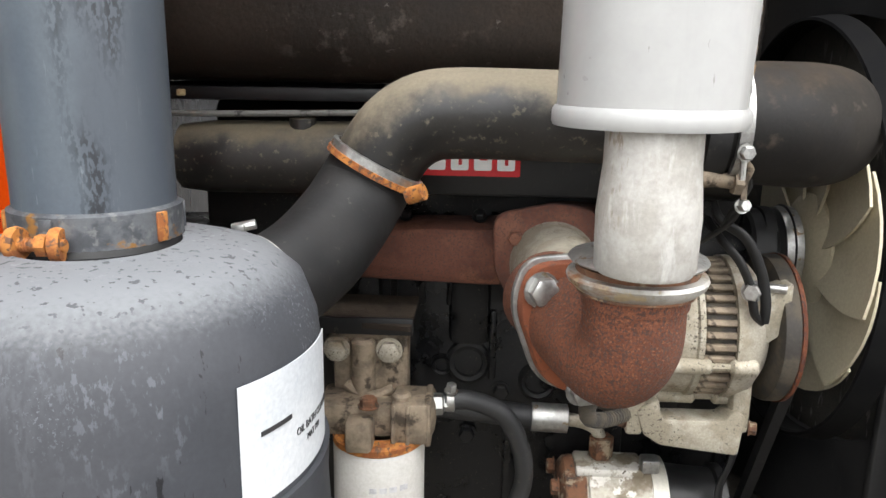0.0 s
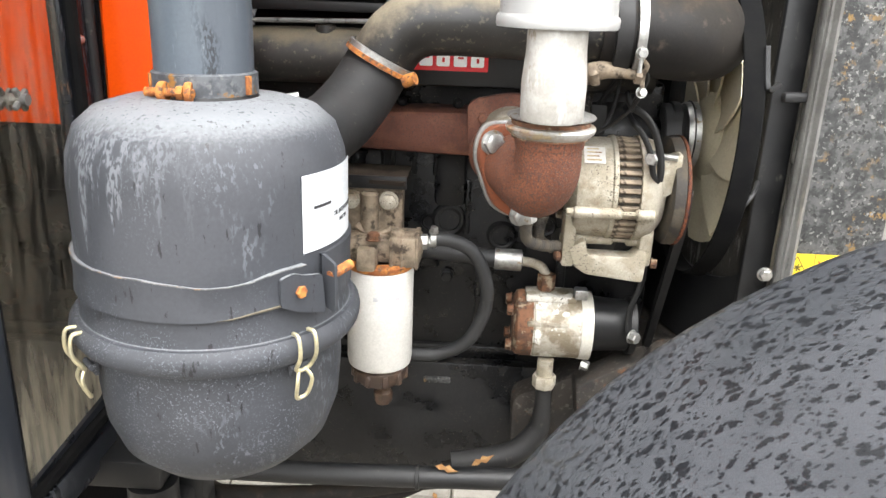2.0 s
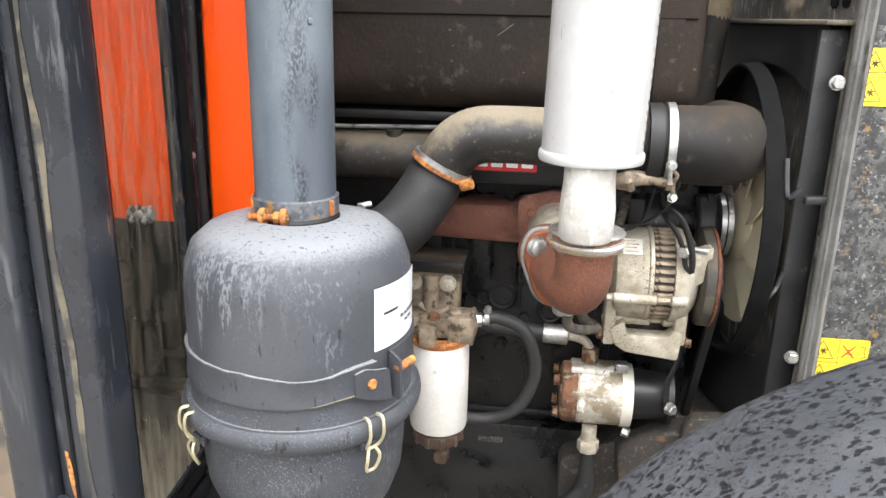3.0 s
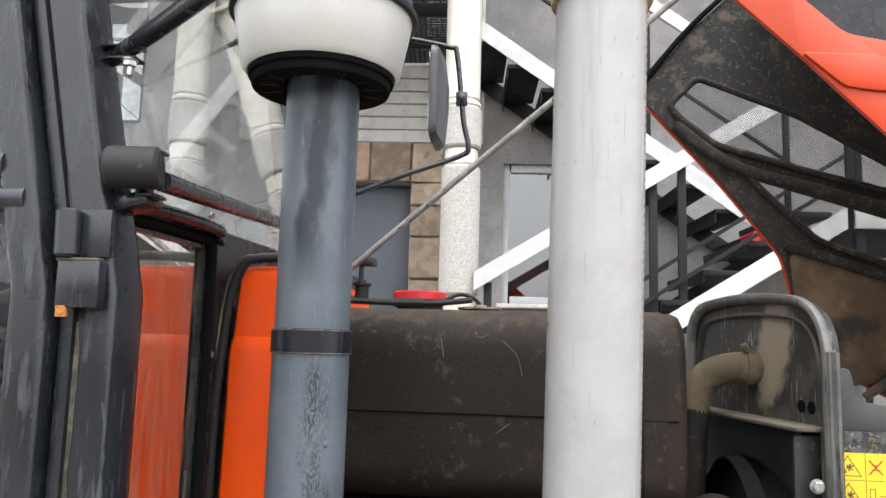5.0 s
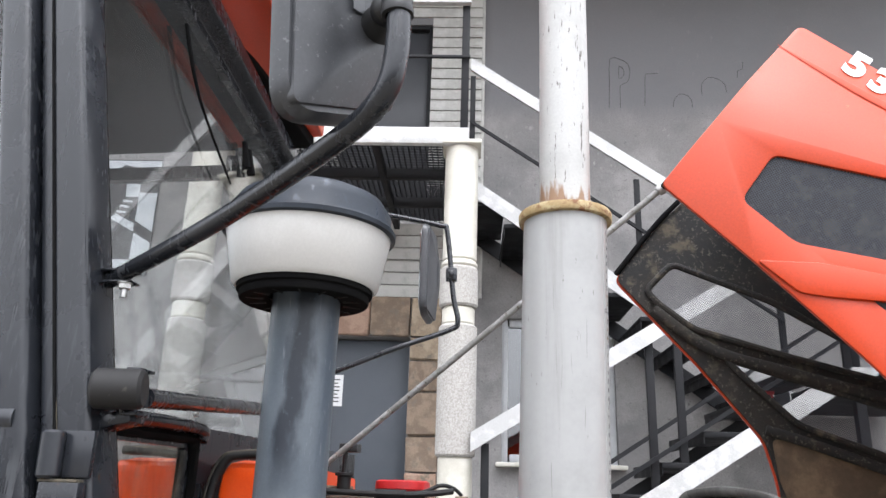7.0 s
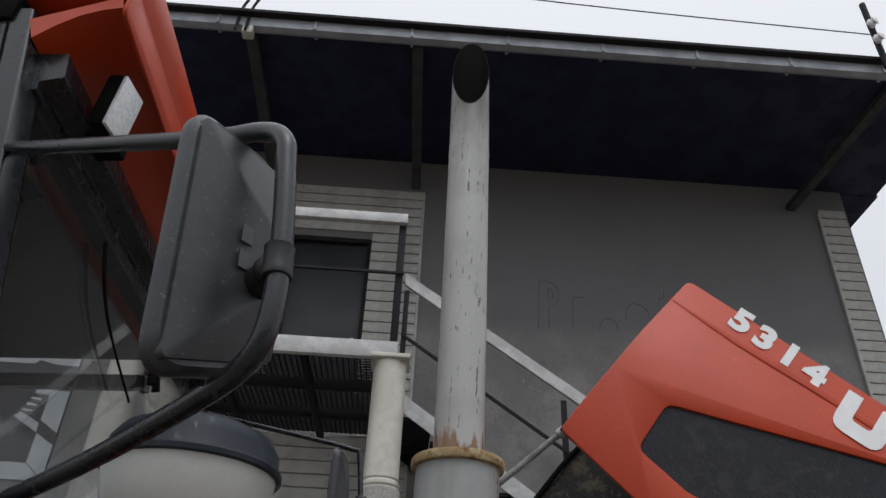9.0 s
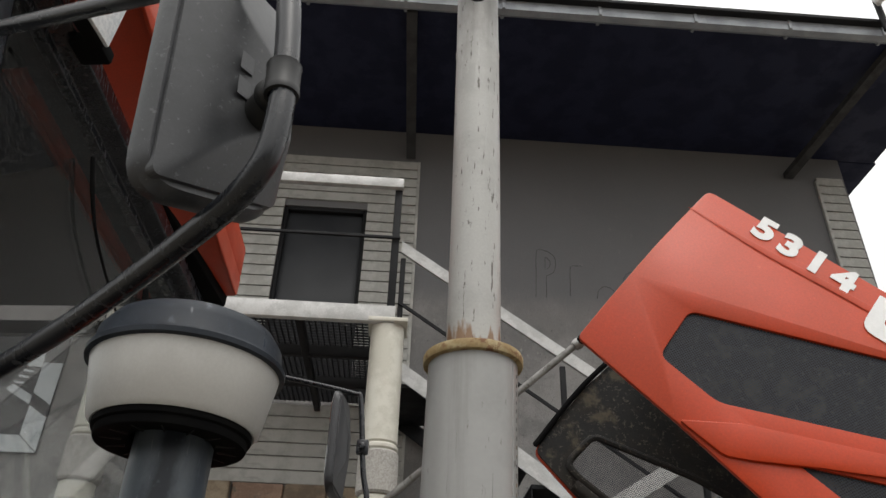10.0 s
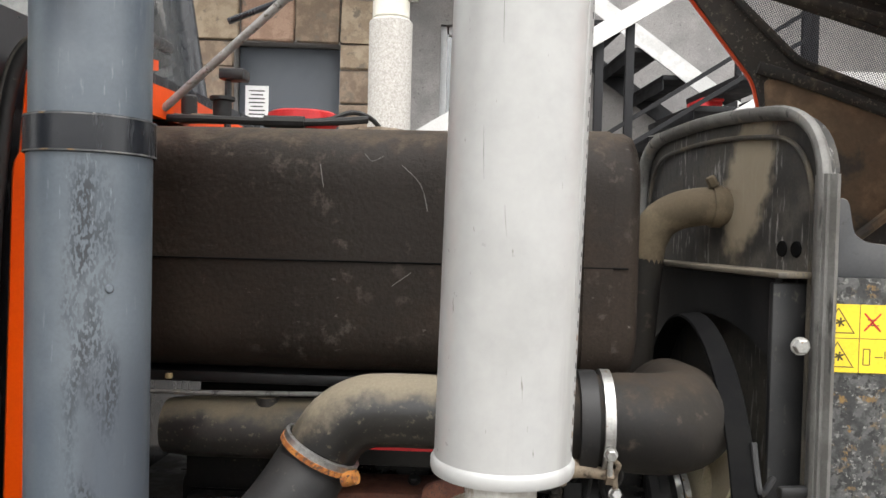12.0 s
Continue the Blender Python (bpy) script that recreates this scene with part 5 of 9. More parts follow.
def fuel_filter():
    x, y = -0.070, 0.828
    hd = part("fuel_filter_head", box((-0.072, 0.838, 0.905), (0.135, 0.07, 0.040), 0.010), M_HEAD, tractor, "grimy cast fuel filter head")
    bm = box((-0.083, 0.868, 0.952), (0.088, 0.035, 0.100), 0.006)
    part("mounting_face", bm, M_HEAD, hd)
    part("face_rim", box((-0.083, 0.852, 0.994), (0.088, 0.010, 0.014), 0.004), M_HEAD, hd)
    for bx in (-0.121, -0.060):
        part("boss", rod(bmesh.new(), (bx, 0.845, 0.976), (bx, 0.865, 0.976), 0.0165, seg=20, chamfer=0.003), M_HEAD, hd)
    part("cast_rib", pipe([(-0.110, 0.842, 0.935), (-0.095, 0.838, 0.926), (-0.075, 0.835, 0.924), (-0.055, 0.838, 0.932)], 0.006, 8, 5), M_HEAD, hd)
    side = part("side_port", box((-0.032, 0.822, 0.908), (0.042, 0.058, 0.050), 0.006), M_HEAD, hd)
    for rx in (-0.050, -0.034):
        part("cast_rib", box((rx, 0.793, 0.908), (0.005, 0.006, 0.048), 0.002), M_HEAD, side)
    part("port_flange", box((-0.012, 0.822, 0.908), (0.008, 0.050, 0.056), 0.003), M_HEAD, side)
    part("boss", rod(bmesh.new(), (-0.042, 0.810, 0.930), (-0.042, 0.810, 0.940), 0.011, seg=14, chamfer=0.003), M_HEAD, side)
    part("cast_neck", rod(bmesh.new(), (-0.090, 0.845, 0.915), (-0.090, 0.845, 0.990), 0.014, seg=16, chamfer=0.004), M_HEAD, hd)
    part("front_port", box((-0.086, 0.788, 0.899), (0.030, 0.030, 0.036), 0.005), M_HEAD, hd)
    part("filter_can", turned([(0, 0.704), (0.044, 0.704), (0.0510, 0.709), (0.0530, 0.72), (0.0530, 0.872), (0.049, 0.880), (0.03, 0.884)], (x, y, 0), seg=48), M_FILT, hd, "white spin-on fuel filter can")
    part("rust_ring", turned([(0.030, 0.886), (0.0500, 0.887), (0.0535, 0.884), (0.0535, 0.877), (0.050, 0.874)], (x, y, 0), seg=40), M_ORUST, hd)
    bm = turned([(0, 0.672), (0.036, 0.673), (0.043, 0.682), (0.046, 0.700), (0.040, 0.705)], (x, y, 0), seg=40)
    bw = part("water_bowl", bm, M_AMBER, hd, "brown plastic water bowl")
    for k in range(10):
        part("grip_lug", box((0.043, 0, 0.688), (0.008, 0.010, 0.022), 0.002, Matrix.Translation((x, y, 0)) @ Matrix.Rotation(2 * math.pi * k / 10, 4, "Z"), 1), M_AMBER, bw)
    part("drain_tap", turned([(0, 0.628), (0.013, 0.629), (0.016, 0.635), (0.016, 0.650), (0.011, 0.655), (0.013, 0.674)], (x + 0.006, y, 0), seg=8), M_AMBER, bw)
    for bx in (-0.121, -0.060):
        part("bolt", bolt((bx, 0.845, 0.976), (0, -1, 0), 0.0115, 0.010), M_ALU, hd, "dull hex bolt with its washer")
    part("banjo_bolt", bolt((-0.078, 0.800, 0.926), (0, 0, 1), 0.009, 0.010), M_DKRUST, hd)
    part("top_plate", plate(fillet([(-0.16, 0.85), (-0.034, 0.83), (-0.034, 0.95), (-0.16, 0.95)], 0.004), [], lambda a, b: Vector((a, b, 1.004)), (0, 0, 0.006)), M_TANK, hd)
    part("top_plate_lip", box((-0.095, 0.842, 1.006), (0.125, 0.006, 0.020), 0.001), M_BLACK, hd)
    for k in range(4):
        part("can_print", plate([(x - 0.004 + 0.011 * k, -0.0005), (x + 0.004 + 0.011 * k, -0.0005), (x + 0.004 + 0.011 * k, 0.0012), (x - 0.004 + 0.011 * k, 0.0012)], [], lambda a, b: Vector((a, y - math.sqrt(max(0, 0.0534 ** 2 - (a - x) ** 2)), 0.835 + b * 4)), (0, -0.0003, 0)), M_PRINT, hd)
    # fuel line with its crimp and clip
    part("union_nut", turned([(0, 0), (0.013, 0), (0.013, 0.014), (0.009, 0.016), (0.009, 0.028), (0, 0.028)], (-0.012, 0.842, 0.912), (1, 0.1, 0.02), 6), M_ZINC, hd)
    fl = part("fuel_hose", pipe([(0.005, 0.848, 0.914), (0.035, 0.85, 0.915), (0.075, 0.855, 0.895), (0.098, 0.86, 0.845), (0.100, 0.87, 0.790), (0.075, 0.875, 0.730), (0.030, 0.88, 0.700), (-0.02, 0.88, 0.695), (-0.07, 0.89, 0.70)], 0.0115, 14, 8), M_HOSE, tractor, "black rubber fuel hose looping beside the filter")
    part("hose_clip", turned([(0.011, -0.005), (0.0135, -0.004), (0.0135, 0.004), (0.011, 0.005)], (0.012, 0.8485, 0.9145), (1, 0, 0.02), 20), M_ZINC, fl)
    part("clip_screw", bolt((0.012, 0.844, 0.928), (0.1, -0.2, 1), 0.006, 0.009), M_ZINC, fl)


def hydraulics():
    ln = part("pressure_hose", pipe([(-0.03, 0.93, 0.872), (0.05, 0.928, 0.866), (0.12, 0.926, 0.860)], 0.0155, 14, 6), M_HOSE, tractor, "thick black pressure hose with a crimped end")
    part("ferrule", turned([(0.012, 0), (0.0185, 0.001), (0.0185, 0.046), (0.012, 0.048)], (0.112, 0.926, 0.861), (1, 0, -0.03), 20), M_ZINC, ln)
    part("steel_bend", pipe([(0.155, 0.926, 0.859), (0.178, 0.924, 0.857), (0.196, 0.922, 0.848), (0.203, 0.92, 0.825), (0.203, 0.92, 0.80)], 0.0085, 12, 6), M_ALU, ln)
    part("rusty_nut", turned([(0, 0), (0.0145, 0), (0.0155, 0.003), (0.0155, 0.028), (0, 0.03)], (0.203, 0.92, 0.812), (0, 0, 1), 6), M_DKRUST, ln)
    part("nut_seat", turned([(0, 0), (0.017, 0), (0.017, 0.010), (0, 0.011)], (0.203, 0.92, 0.801), (0, 0, 1), 20), M_ALU, ln)
    px, py, pz, r = 0.216, 0.918, 0.750, 0.058
    pu = part("hydraulic_pump", turned([(0, -0.062), (0.046, -0.062), (0.054, -0.058), (0.056, -0.050), (0.056, -0.032), (0.058, -0.030), (r, 0.045), (0.058, 0.046), (0.058, 0.066), (0.040, 0.068), (0, 0.068)], (px, py, pz), (1, 0, 0), 40), M_FLAKED, tractor, "grimy cast aluminium hydraulic gear pump")
    part("end_cover", turned([(0, -0.066), (0.048, -0.066), (0.056, -0.060), (0.0575, -0.052), (0.0575, -0.034), (0.050, -0.033)], (px, py, pz), (1, 0, 0), 36), M_DKRUST, pu, "rust-brown pump end cover")
    part("pump_rib", box((px - 0.010, py - 0.050, pz + 0.020), (0.070, 0.012, 0.010), 0.003), M_FLAKED, pu)
    part("pump_cap", box((px - 0.005, py - 0.005, pz + 0.055), (0.085, 0.050, 0.012), 0.004), M_FLAKED, pu)
    for a in (40, 130, 220, 310):
        p = Vector((px - 0.068, py + 0.044 * math.cos(radians(a)), pz + 0.044 * math.sin(radians(a))))
        part("bolt", bolt(p, (-1, 0, 0), 0.009, 0.009), M_DKRUST, pu)
    part("front_band", turned([(0.055, 0.046), (0.0595, 0.047), (0.0595, 0.066), (0.055, 0.067)], (px, py, pz), (1, 0, 0), 40), M_WMETAL, pu)
    part("adaptor", turned([(0.046, 0.066), (0.048, 0.068), (0.045, 0.105), (0.044, 0.128), (0.050, 0.130), (0.050, 0.140), (0.03, 0.142)], (px, py, pz + 0.004), (1, 0, 0), 36), M_BLACK, pu)
    part("top_lug", box((px + 0.044, py - 0.02, pz + 0.066), (0.022, 0.022, 0.018), 0.003), M_ZINC, pu)
    part("outlet_neck", turned([(0.014, 0), (0.014, 0.03), (0, 0.031)], (px - 0.006, py - 0.028, pz - 0.085), (0, 0, 1), 20), M_ALU, pu)
    part("outlet_nut", turned([(0, 0), (0.019, 0), (0.0205, 0.003), (0.0205, 0.020), (0.019, 0.023), (0, 0.023)], (px - 0.006, py - 0.028, pz - 0.108), (0, 0, 1), 8), M_ALU, pu)
    part("suction_hose", pipe([(px - 0.006, py - 0.028, pz - 0.105), (px - 0.005, py - 0.030, pz - 0.15), (px - 0.012, py - 0.030, pz - 0.20), (px - 0.06, py - 0.04, pz - 0.245), (px - 0.16, py - 0.05, pz - 0.262)], [0.013, 0.015, 0.020, 0.022, 0.022], 16, 8), M_RUBBER, pu)
    part("drain_bolt", bolt((px + 0.055, py - 0.03, pz - 0.060), (1, -0.4, -0.2), 0.008, 0.012), M_ZINC, pu)
    part("stay_strap", pipe([(0.352, 0.868, 0.905), (0.350, 0.866, 0.85), (0.338, 0.868, 0.80), (0.345, 0.872, 0.745)], 0.009, 8, 5, flat=0.35), M_BLACK, tractor, "black steel stay between alternator and pump")
    part("bolt", bolt((0.345, 0.865, 0.757), (0.6, -0.8, 0), 0.009, 0.012), M_ZINC, pu)
    # rusty front support casting and axle bracket
    part("front_support", plate(fillet([(0.16, 0.60), (0.28, 0.655), (0.36, 0.69), (0.60, 0.70), (0.62, 0.52), (0.16, 0.50)], 0.02), [], lambda a, b: Vector((a, 0.92, b)), (0, 0.30, 0), 0.006), M_SUPP, tractor, "rust-stained cast front axle support")
    hole = [(0.411 + 0.012 * math.cos(2 * math.pi * k / 20), 0.713 + 0.009 * math.sin(2 * math.pi * k / 20)) for k in range(20)]
    fs = part("support_ear", plate(fillet([(0.368, 0.728), (0.384, 0.756), (0.500, 0.762), (0.545, 0.742), (0.560, 0.60), (0.394, 0.58)], [0.01, 0.016, 0.01, 0.01, 0.005, 0.005]), [hole], lambda a, b: Vector((a, 0.835, b)), (0, 0.030, 0), 0.005), M_SUPP, tractor, "rusty black cast ear with a round hole")
    part("ear_web", plate(fillet([(0.262, 0.655), (0.330, 0.696), (0.385, 0.716), (0.392, 0.60), (0.27, 0.58)], 0.008), [], lambda a, b: Vector((a, 0.866, b)), (0, 0.06, 0), 0.006), M_SUPP, fs)


def alternator():
    y, z = 0.895, 1.002
    al = part("alternator", turned([(0, 0), (0.060, 0.0), (0.074, 0.006), (0.079, 0.016), (0.080, 0.058), (0.083, 0.060), (0.083, 0.066), (0.079, 0.067)], (0.222, y, z), (1, 0, 0), 48), M_ALU, tractor, "dirty cast aluminium alternator")
    part("stator", turned([(0.074, 0.060), (0.0745, 0.105), (0.05, 0.106)], (0.222, y, z), (1, 0, 0), 48), M_DARKST, al)
    fin = None
    for k in range(36):
        a = Matrix.Translation((0, y, z)) @ Matrix.Rotation(2 * math.pi * k / 36, 4, "X")
        if fin is None:
            fin = part("cooling_fin", box((0.306, 0, 0.0775), (0.034, 0.0075, 0.008), 0.0015, None, 1), M_HEAD, al)
            ob = fin
        else:
            ob = new("cooling_fin", fin.data)
            ob.parent = al
        ob.matrix_basis = a
    part("front_bell", turned([(0.078, 0.100), (0.084, 0.101), (0.084, 0.110), (0.078, 0.128), (0.060, 0.142), (0.02, 0.144), (0, 0.144)], (0.222, y, z), (1, 0, 0), 48), M_ALU, al)
    for a in (195, 250, 310):
        c = Vector((0.222, y + 0.083 * math.cos(radians(a)), z + 0.083 * math.sin(radians(a))))
        bm = bmesh.new()
        rod(bm, c, c + Vector((0.075, 0, 0)), 0.009, seg=12, chamfer=0.003)
        rod(bm, c + Vector((0.06, 0, 0)), c + Vector((0.12, 0, 0)), 0.0045, seg=8)
        rod(bm, c + Vector((0.095, 0, 0)), c + Vector((0.125, 0, 0)), 0.0095, seg=12, chamfer=0.003)
        add_bolt(bm, c, (-1, 0, 0), 0.006, 0.008)
        part("through_bolt", bm, M_ALU, al)
    pl = part("pulley", turned([(0, 0.147), (0.070, 0.147), (0.085, 0.150), (0.0865, 0.156), (0.0865, 0.166), (0.080, 0.172), (0.060, 0.174), (0.036, 0.176), (0.042, 0.186), (0.022, 0.190), (0, 0.190)], (0.222, y, z), (1, 0, 0), 44), M_DARKST, al, "dark alternator fan and pulley with a rusty edge")
    part("fan_edge", turned([(0.080, 0.166), (0.088, 0.167), (0.087, 0.172), (0.074, 0.175)], (0.222, y, z), (1, 0, 0), 44), M_RUST, pl)
    ear = part("adjuster_ear", plate(fillet([(0.335, 1.055), (0.380, 1.075), (0.380, 1.02), (0.352, 1.0), (0.335, 1.01)], 0.006), [], lambda a, b: Vector((a, 0.826, b)), (0, 0.03, 0), 0.003), M_ALU, al)
    bm = bmesh.new()
    add_bolt(bm, (0.333, 0.817, 1.067), (-0.5, -1, 0.1), 0.009, 0.012)
    rod(bm, (0.350, 0.830, 1.068), (0.371, 0.823, 1.068), 0.005, seg=10)
    part("adjuster_bolt", bm, M_ZINC, ear)
    arm = part("adjuster_arm", pipe([(0.288, 0.835, 1.160), (0.294, 0.824, 1.142), (0.317, 0.810, 1.126), (0.334, 0.806, 1.095), (0.343, 0.805, 1.060), (0.344, 0.806, 1.036)], [0.005, 0.0062, 0.0066, 0.0066, 0.0066, 0.0060], 10, 6, flat=0.6), M_BLACK, tractor, "black bowed belt adjuster arm")
    part("inner_arm", pipe([(0.292, 0.86, 1.135), (0.300, 0.83, 1.118), (0.315, 0.815, 1.100), (0.328, 0.811, 1.073), (0.335, 0.810, 1.044), (0.345, 0.808, 1.034)], 0.0056, 10, 6, flat=0.6), M_BLACK, arm)
    br = part("mounting_bracket", plate(fillet([(0.225, 0.915), (0.235, 0.885), (0.255, 0.872), (0.345, 0.862), (0.350, 0.912), (0.335, 0.918), (0.325, 0.905), (0.255, 0.905), (0.250, 0.93)], 0.006), [], lambda a, b: Vector((a, 0.838, b)), (0, 0.035, 0), 0.003), M_ALU, al, "grimy cast mounting bracket")
    part("bracket_leg", box((0.225, 0.86, 0.925), (0.020, 0.04, 0.085), 0.005), M_ALU, al)
    part("bracket_leg", box((0.345, 0.86, 0.925), (0.022, 0.035, 0.075), 0.006), M_ALU, al)
    part("bolt", bolt((0.214, 0.852, 0.898), (-1, -0.3, 0), 0.008, 0.008), M_DKRUST, br)
    part("bolt", bolt((0.358, 0.852, 0.892), (1, -0.3, 0), 0.007, 0.008), M_DKRUST, br)
    lab = part("rating_plate", plate([(0.236, -0.016), (0.268, -0.016), (0.268, 0.016), (0.236, 0.016)], [], lambda a, b: Vector((a, y - 0.081 * math.cos(radians(50) + b / 0.081), z + 0.081 * math.sin(radians(50) + b / 0.081))), (0, -0.0006, 0.0006)), M_FILT, al)
    for k in range(4):
        part("print_line", plate([(0.240, -0.011 + 0.007 * k), (0.262 - 0.004 * (k % 2), -0.011 + 0.007 * k), (0.262 - 0.004 * (k % 2), -0.009 + 0.007 * k), (0.240, -0.009 + 0.007 * k)], [], lambda a, b: Vector((a, y - 0.0818 * math.cos(radians(50) + b / 0.081), z + 0.0818 * math.sin(radians(50) + b / 0.081))), (0, -0.0003, 0.0003)), M_RIMY, lab)
    cable = [(0.245, 0.93, 1.145), (0.235, 0.90, 1.10), (0.212, 0.872, 1.045), (0.195, 0.86, 0.99), (0.180, 0.862, 0.945), (0.182, 0.875, 0.915), (0.205, 0.88, 0.900)]
    pts = curve_points(cable, 10)
    bm = tube(bmesh.new(), cable, 0.0075, 10, 10)
    for k, (a, b) in enumerate(zip(pts, pts[1:])):
        lathe(bm, [(0.007, -0.0012), (0.0092, -0.0006), (0.0092, 0.0006), (0.007, 0.0012)], (a + b) / 2, b - a, 10)
    part("corrugated_conduit", bm, M_DARKST, tractor, "ribbed cable conduit behind the exhaust elbow")
    part("wire", pipe([(0.195, 0.90, 1.09), (0.225, 0.86, 1.085), (0.262, 0.85, 1.105), (0.280, 0.87, 1.15), (0.282, 0.88, 1.18)], 0.003, 8, 8), M_RUBBER, al)
    bt = part("drive_belt", plate(fillet([(0.895, 0.925), (0.960, 1.128), (1.015, 1.130), (1.06, 1.08), (1.08, 0.66), (1.05, 0.62), (0.99, 0.64), (0.84, 0.96), (0.835, 1.03)], 0.03, 5), [fillet([(0.90, 0.955), (0.965, 1.112), (1.01, 1.115), (1.042, 1.07), (1.065, 0.67), (1.05, 0.64), (1.0, 0.655), (0.855, 0.965), (0.855, 1.02)], 0.03, 5)], lambda a, b: Vector((0.392, a, b)), (0.013, 0, 0)), M_RUBBER, tractor, "black rubber fan belt")
    fit = part("heater_valve", pipe([(0.205, 0.790, 1.184), (0.223, 0.772, 1.189), (0.240, 0.765, 1.196), (0.268, 0.763, 1.193), (0.293, 0.763, 1.190)], [0.012, 0.0145, 0.0125, 0.0075, 0.0070], 14, 6), M_HEAD, tractor, "tan crusted brass fitting under the inlet hose")
    part("union_nut", turned([(0.0, -0.006), (0.0165, -0.006), (0.0180, -0.003), (0.0180, 0.004), (0.0165, 0.006), (0, 0.006)], (0.228, 0.770, 1.190), (0.9, -0.1, 0.25), 6), M_HEAD, fit)
    part("union_nut", turned([(0.0, -0.004), (0.0115, -0.004), (0.0115, 0.004), (0, 0.004)], (0.286, 0.762, 1.190), (1, 0, -0.05), 6), M_HEAD, fit)
    part("fitting_nut", bolt((0.293, 0.763, 1.168), (0.2, -1, 0.2), 0.0058, 0.008), M_ZINC, fit)
    part("clip_strap", pipe([(0.290, 0.752, 1.214), (0.296, 0.756, 1.204), (0.293, 0.760, 1.190), (0.294, 0.762, 1.170)], 0.0045, 8, 5, flat=0.5), M_HEAD, fit)
    for pts in ([(0.293, 0.765, 1.163), (0.286, 0.790, 1.140), (0.262, 0.840, 1.105), (0.225, 0.860, 1.092)], [(0.295, 0.768, 1.205), (0.303, 0.775, 1.185), (0.292, 0.79, 1.155), (0.296, 0.82, 1.135)]):
        part("wire", pipe(pts, 0.0028, 8, 6), M_RUBBER, fit)


def fan():
    x, y, z = 0.458, 0.995, 1.072
    hub = part("cooling_fan", turned([(0, -0.012), (0.060, -0.012), (0.075, 0.0), (0.075, 0.020), (0, 0.022)], (x, y, z), (1, 0, 0), 32), M_FAN, tractor, "cream plastic engine cooling fan, at rest")
    bm = bmesh.new()
    grid = []
    for i in range(7):
        rad = 0.060 + 0.117 * i / 6
        row = []
        for j in range(7):
            w = (j / 6 - 0.5)
            ang = w * (1.24 - 0.30 * i / 6) + 0.10 * (i / 6) ** 2
            off = w * (0.016 - 0.006 * i / 6) + 0.003 * (1 - 4 * w * w)
            row.append((bm.verts.new((off, rad * math.sin(ang), rad * math.cos(ang))), bm.verts.new((off + 0.0035, rad * math.sin(ang), rad * math.cos(ang)))))
        grid.append(row)
    for i in range(6):
        for j in range(6):
            for s in (0, 1):
                bm.faces.new((grid[i][j][s], grid[i][j + 1][s], grid[i + 1][j + 1][s], grid[i + 1][j][s]))
    for i in range(6):
        for j in (0, 6):
            bm.faces.new((grid[i][j][0], grid[i + 1][j][0], grid[i + 1][j][1], grid[i][j][1]))
    for j in range(6):
        for i in (0, 6):
            bm.faces.new((grid[i][j][0], grid[i][j + 1][0], grid[i][j + 1][1], grid[i][j][1]))
    first = part("blade", bm, M_FAN, hub)
    first.matrix_basis = Matrix.Translation((x, y, z))
    for k in range(1, 9):
        b = new("blade", first.data)
        b.parent = hub
        b.matrix_basis = Matrix.Translation((x, y, z)) @ Matrix.Rotation(2 * math.pi * k / 9, 4, "X")
    pu = part("fan_pulley", turned([(0, 0), (0.050, 0.0), (0.054, 0.004), (0.054, 0.028), (0.048, 0.034), (0.054, 0.040), (0.054, 0.046), (0.060, 0.05), (0.0, 0.052)], (0.375, y, z), (1, 0, 0), 36), M_BLACK, hub, "black ribbed fan pulley")
    part("pulley_face", turned([(0.056, 0.040), (0.0575, 0.046), (0.0575, 0.060), (0.0, 0.061)], (0.375, y, z), (1, 0, 0), 36), M_ZINC, pu)
    part("water_pump", turned([(0, -0.16), (0.05, -0.15), (0.055, -0.06), (0.035, -0.03), (0.030, 0.0), (0, 0)], (0.375, y, z), (1, 0, 0), 24), M_BLOCK, tractor, "black water pump housing")


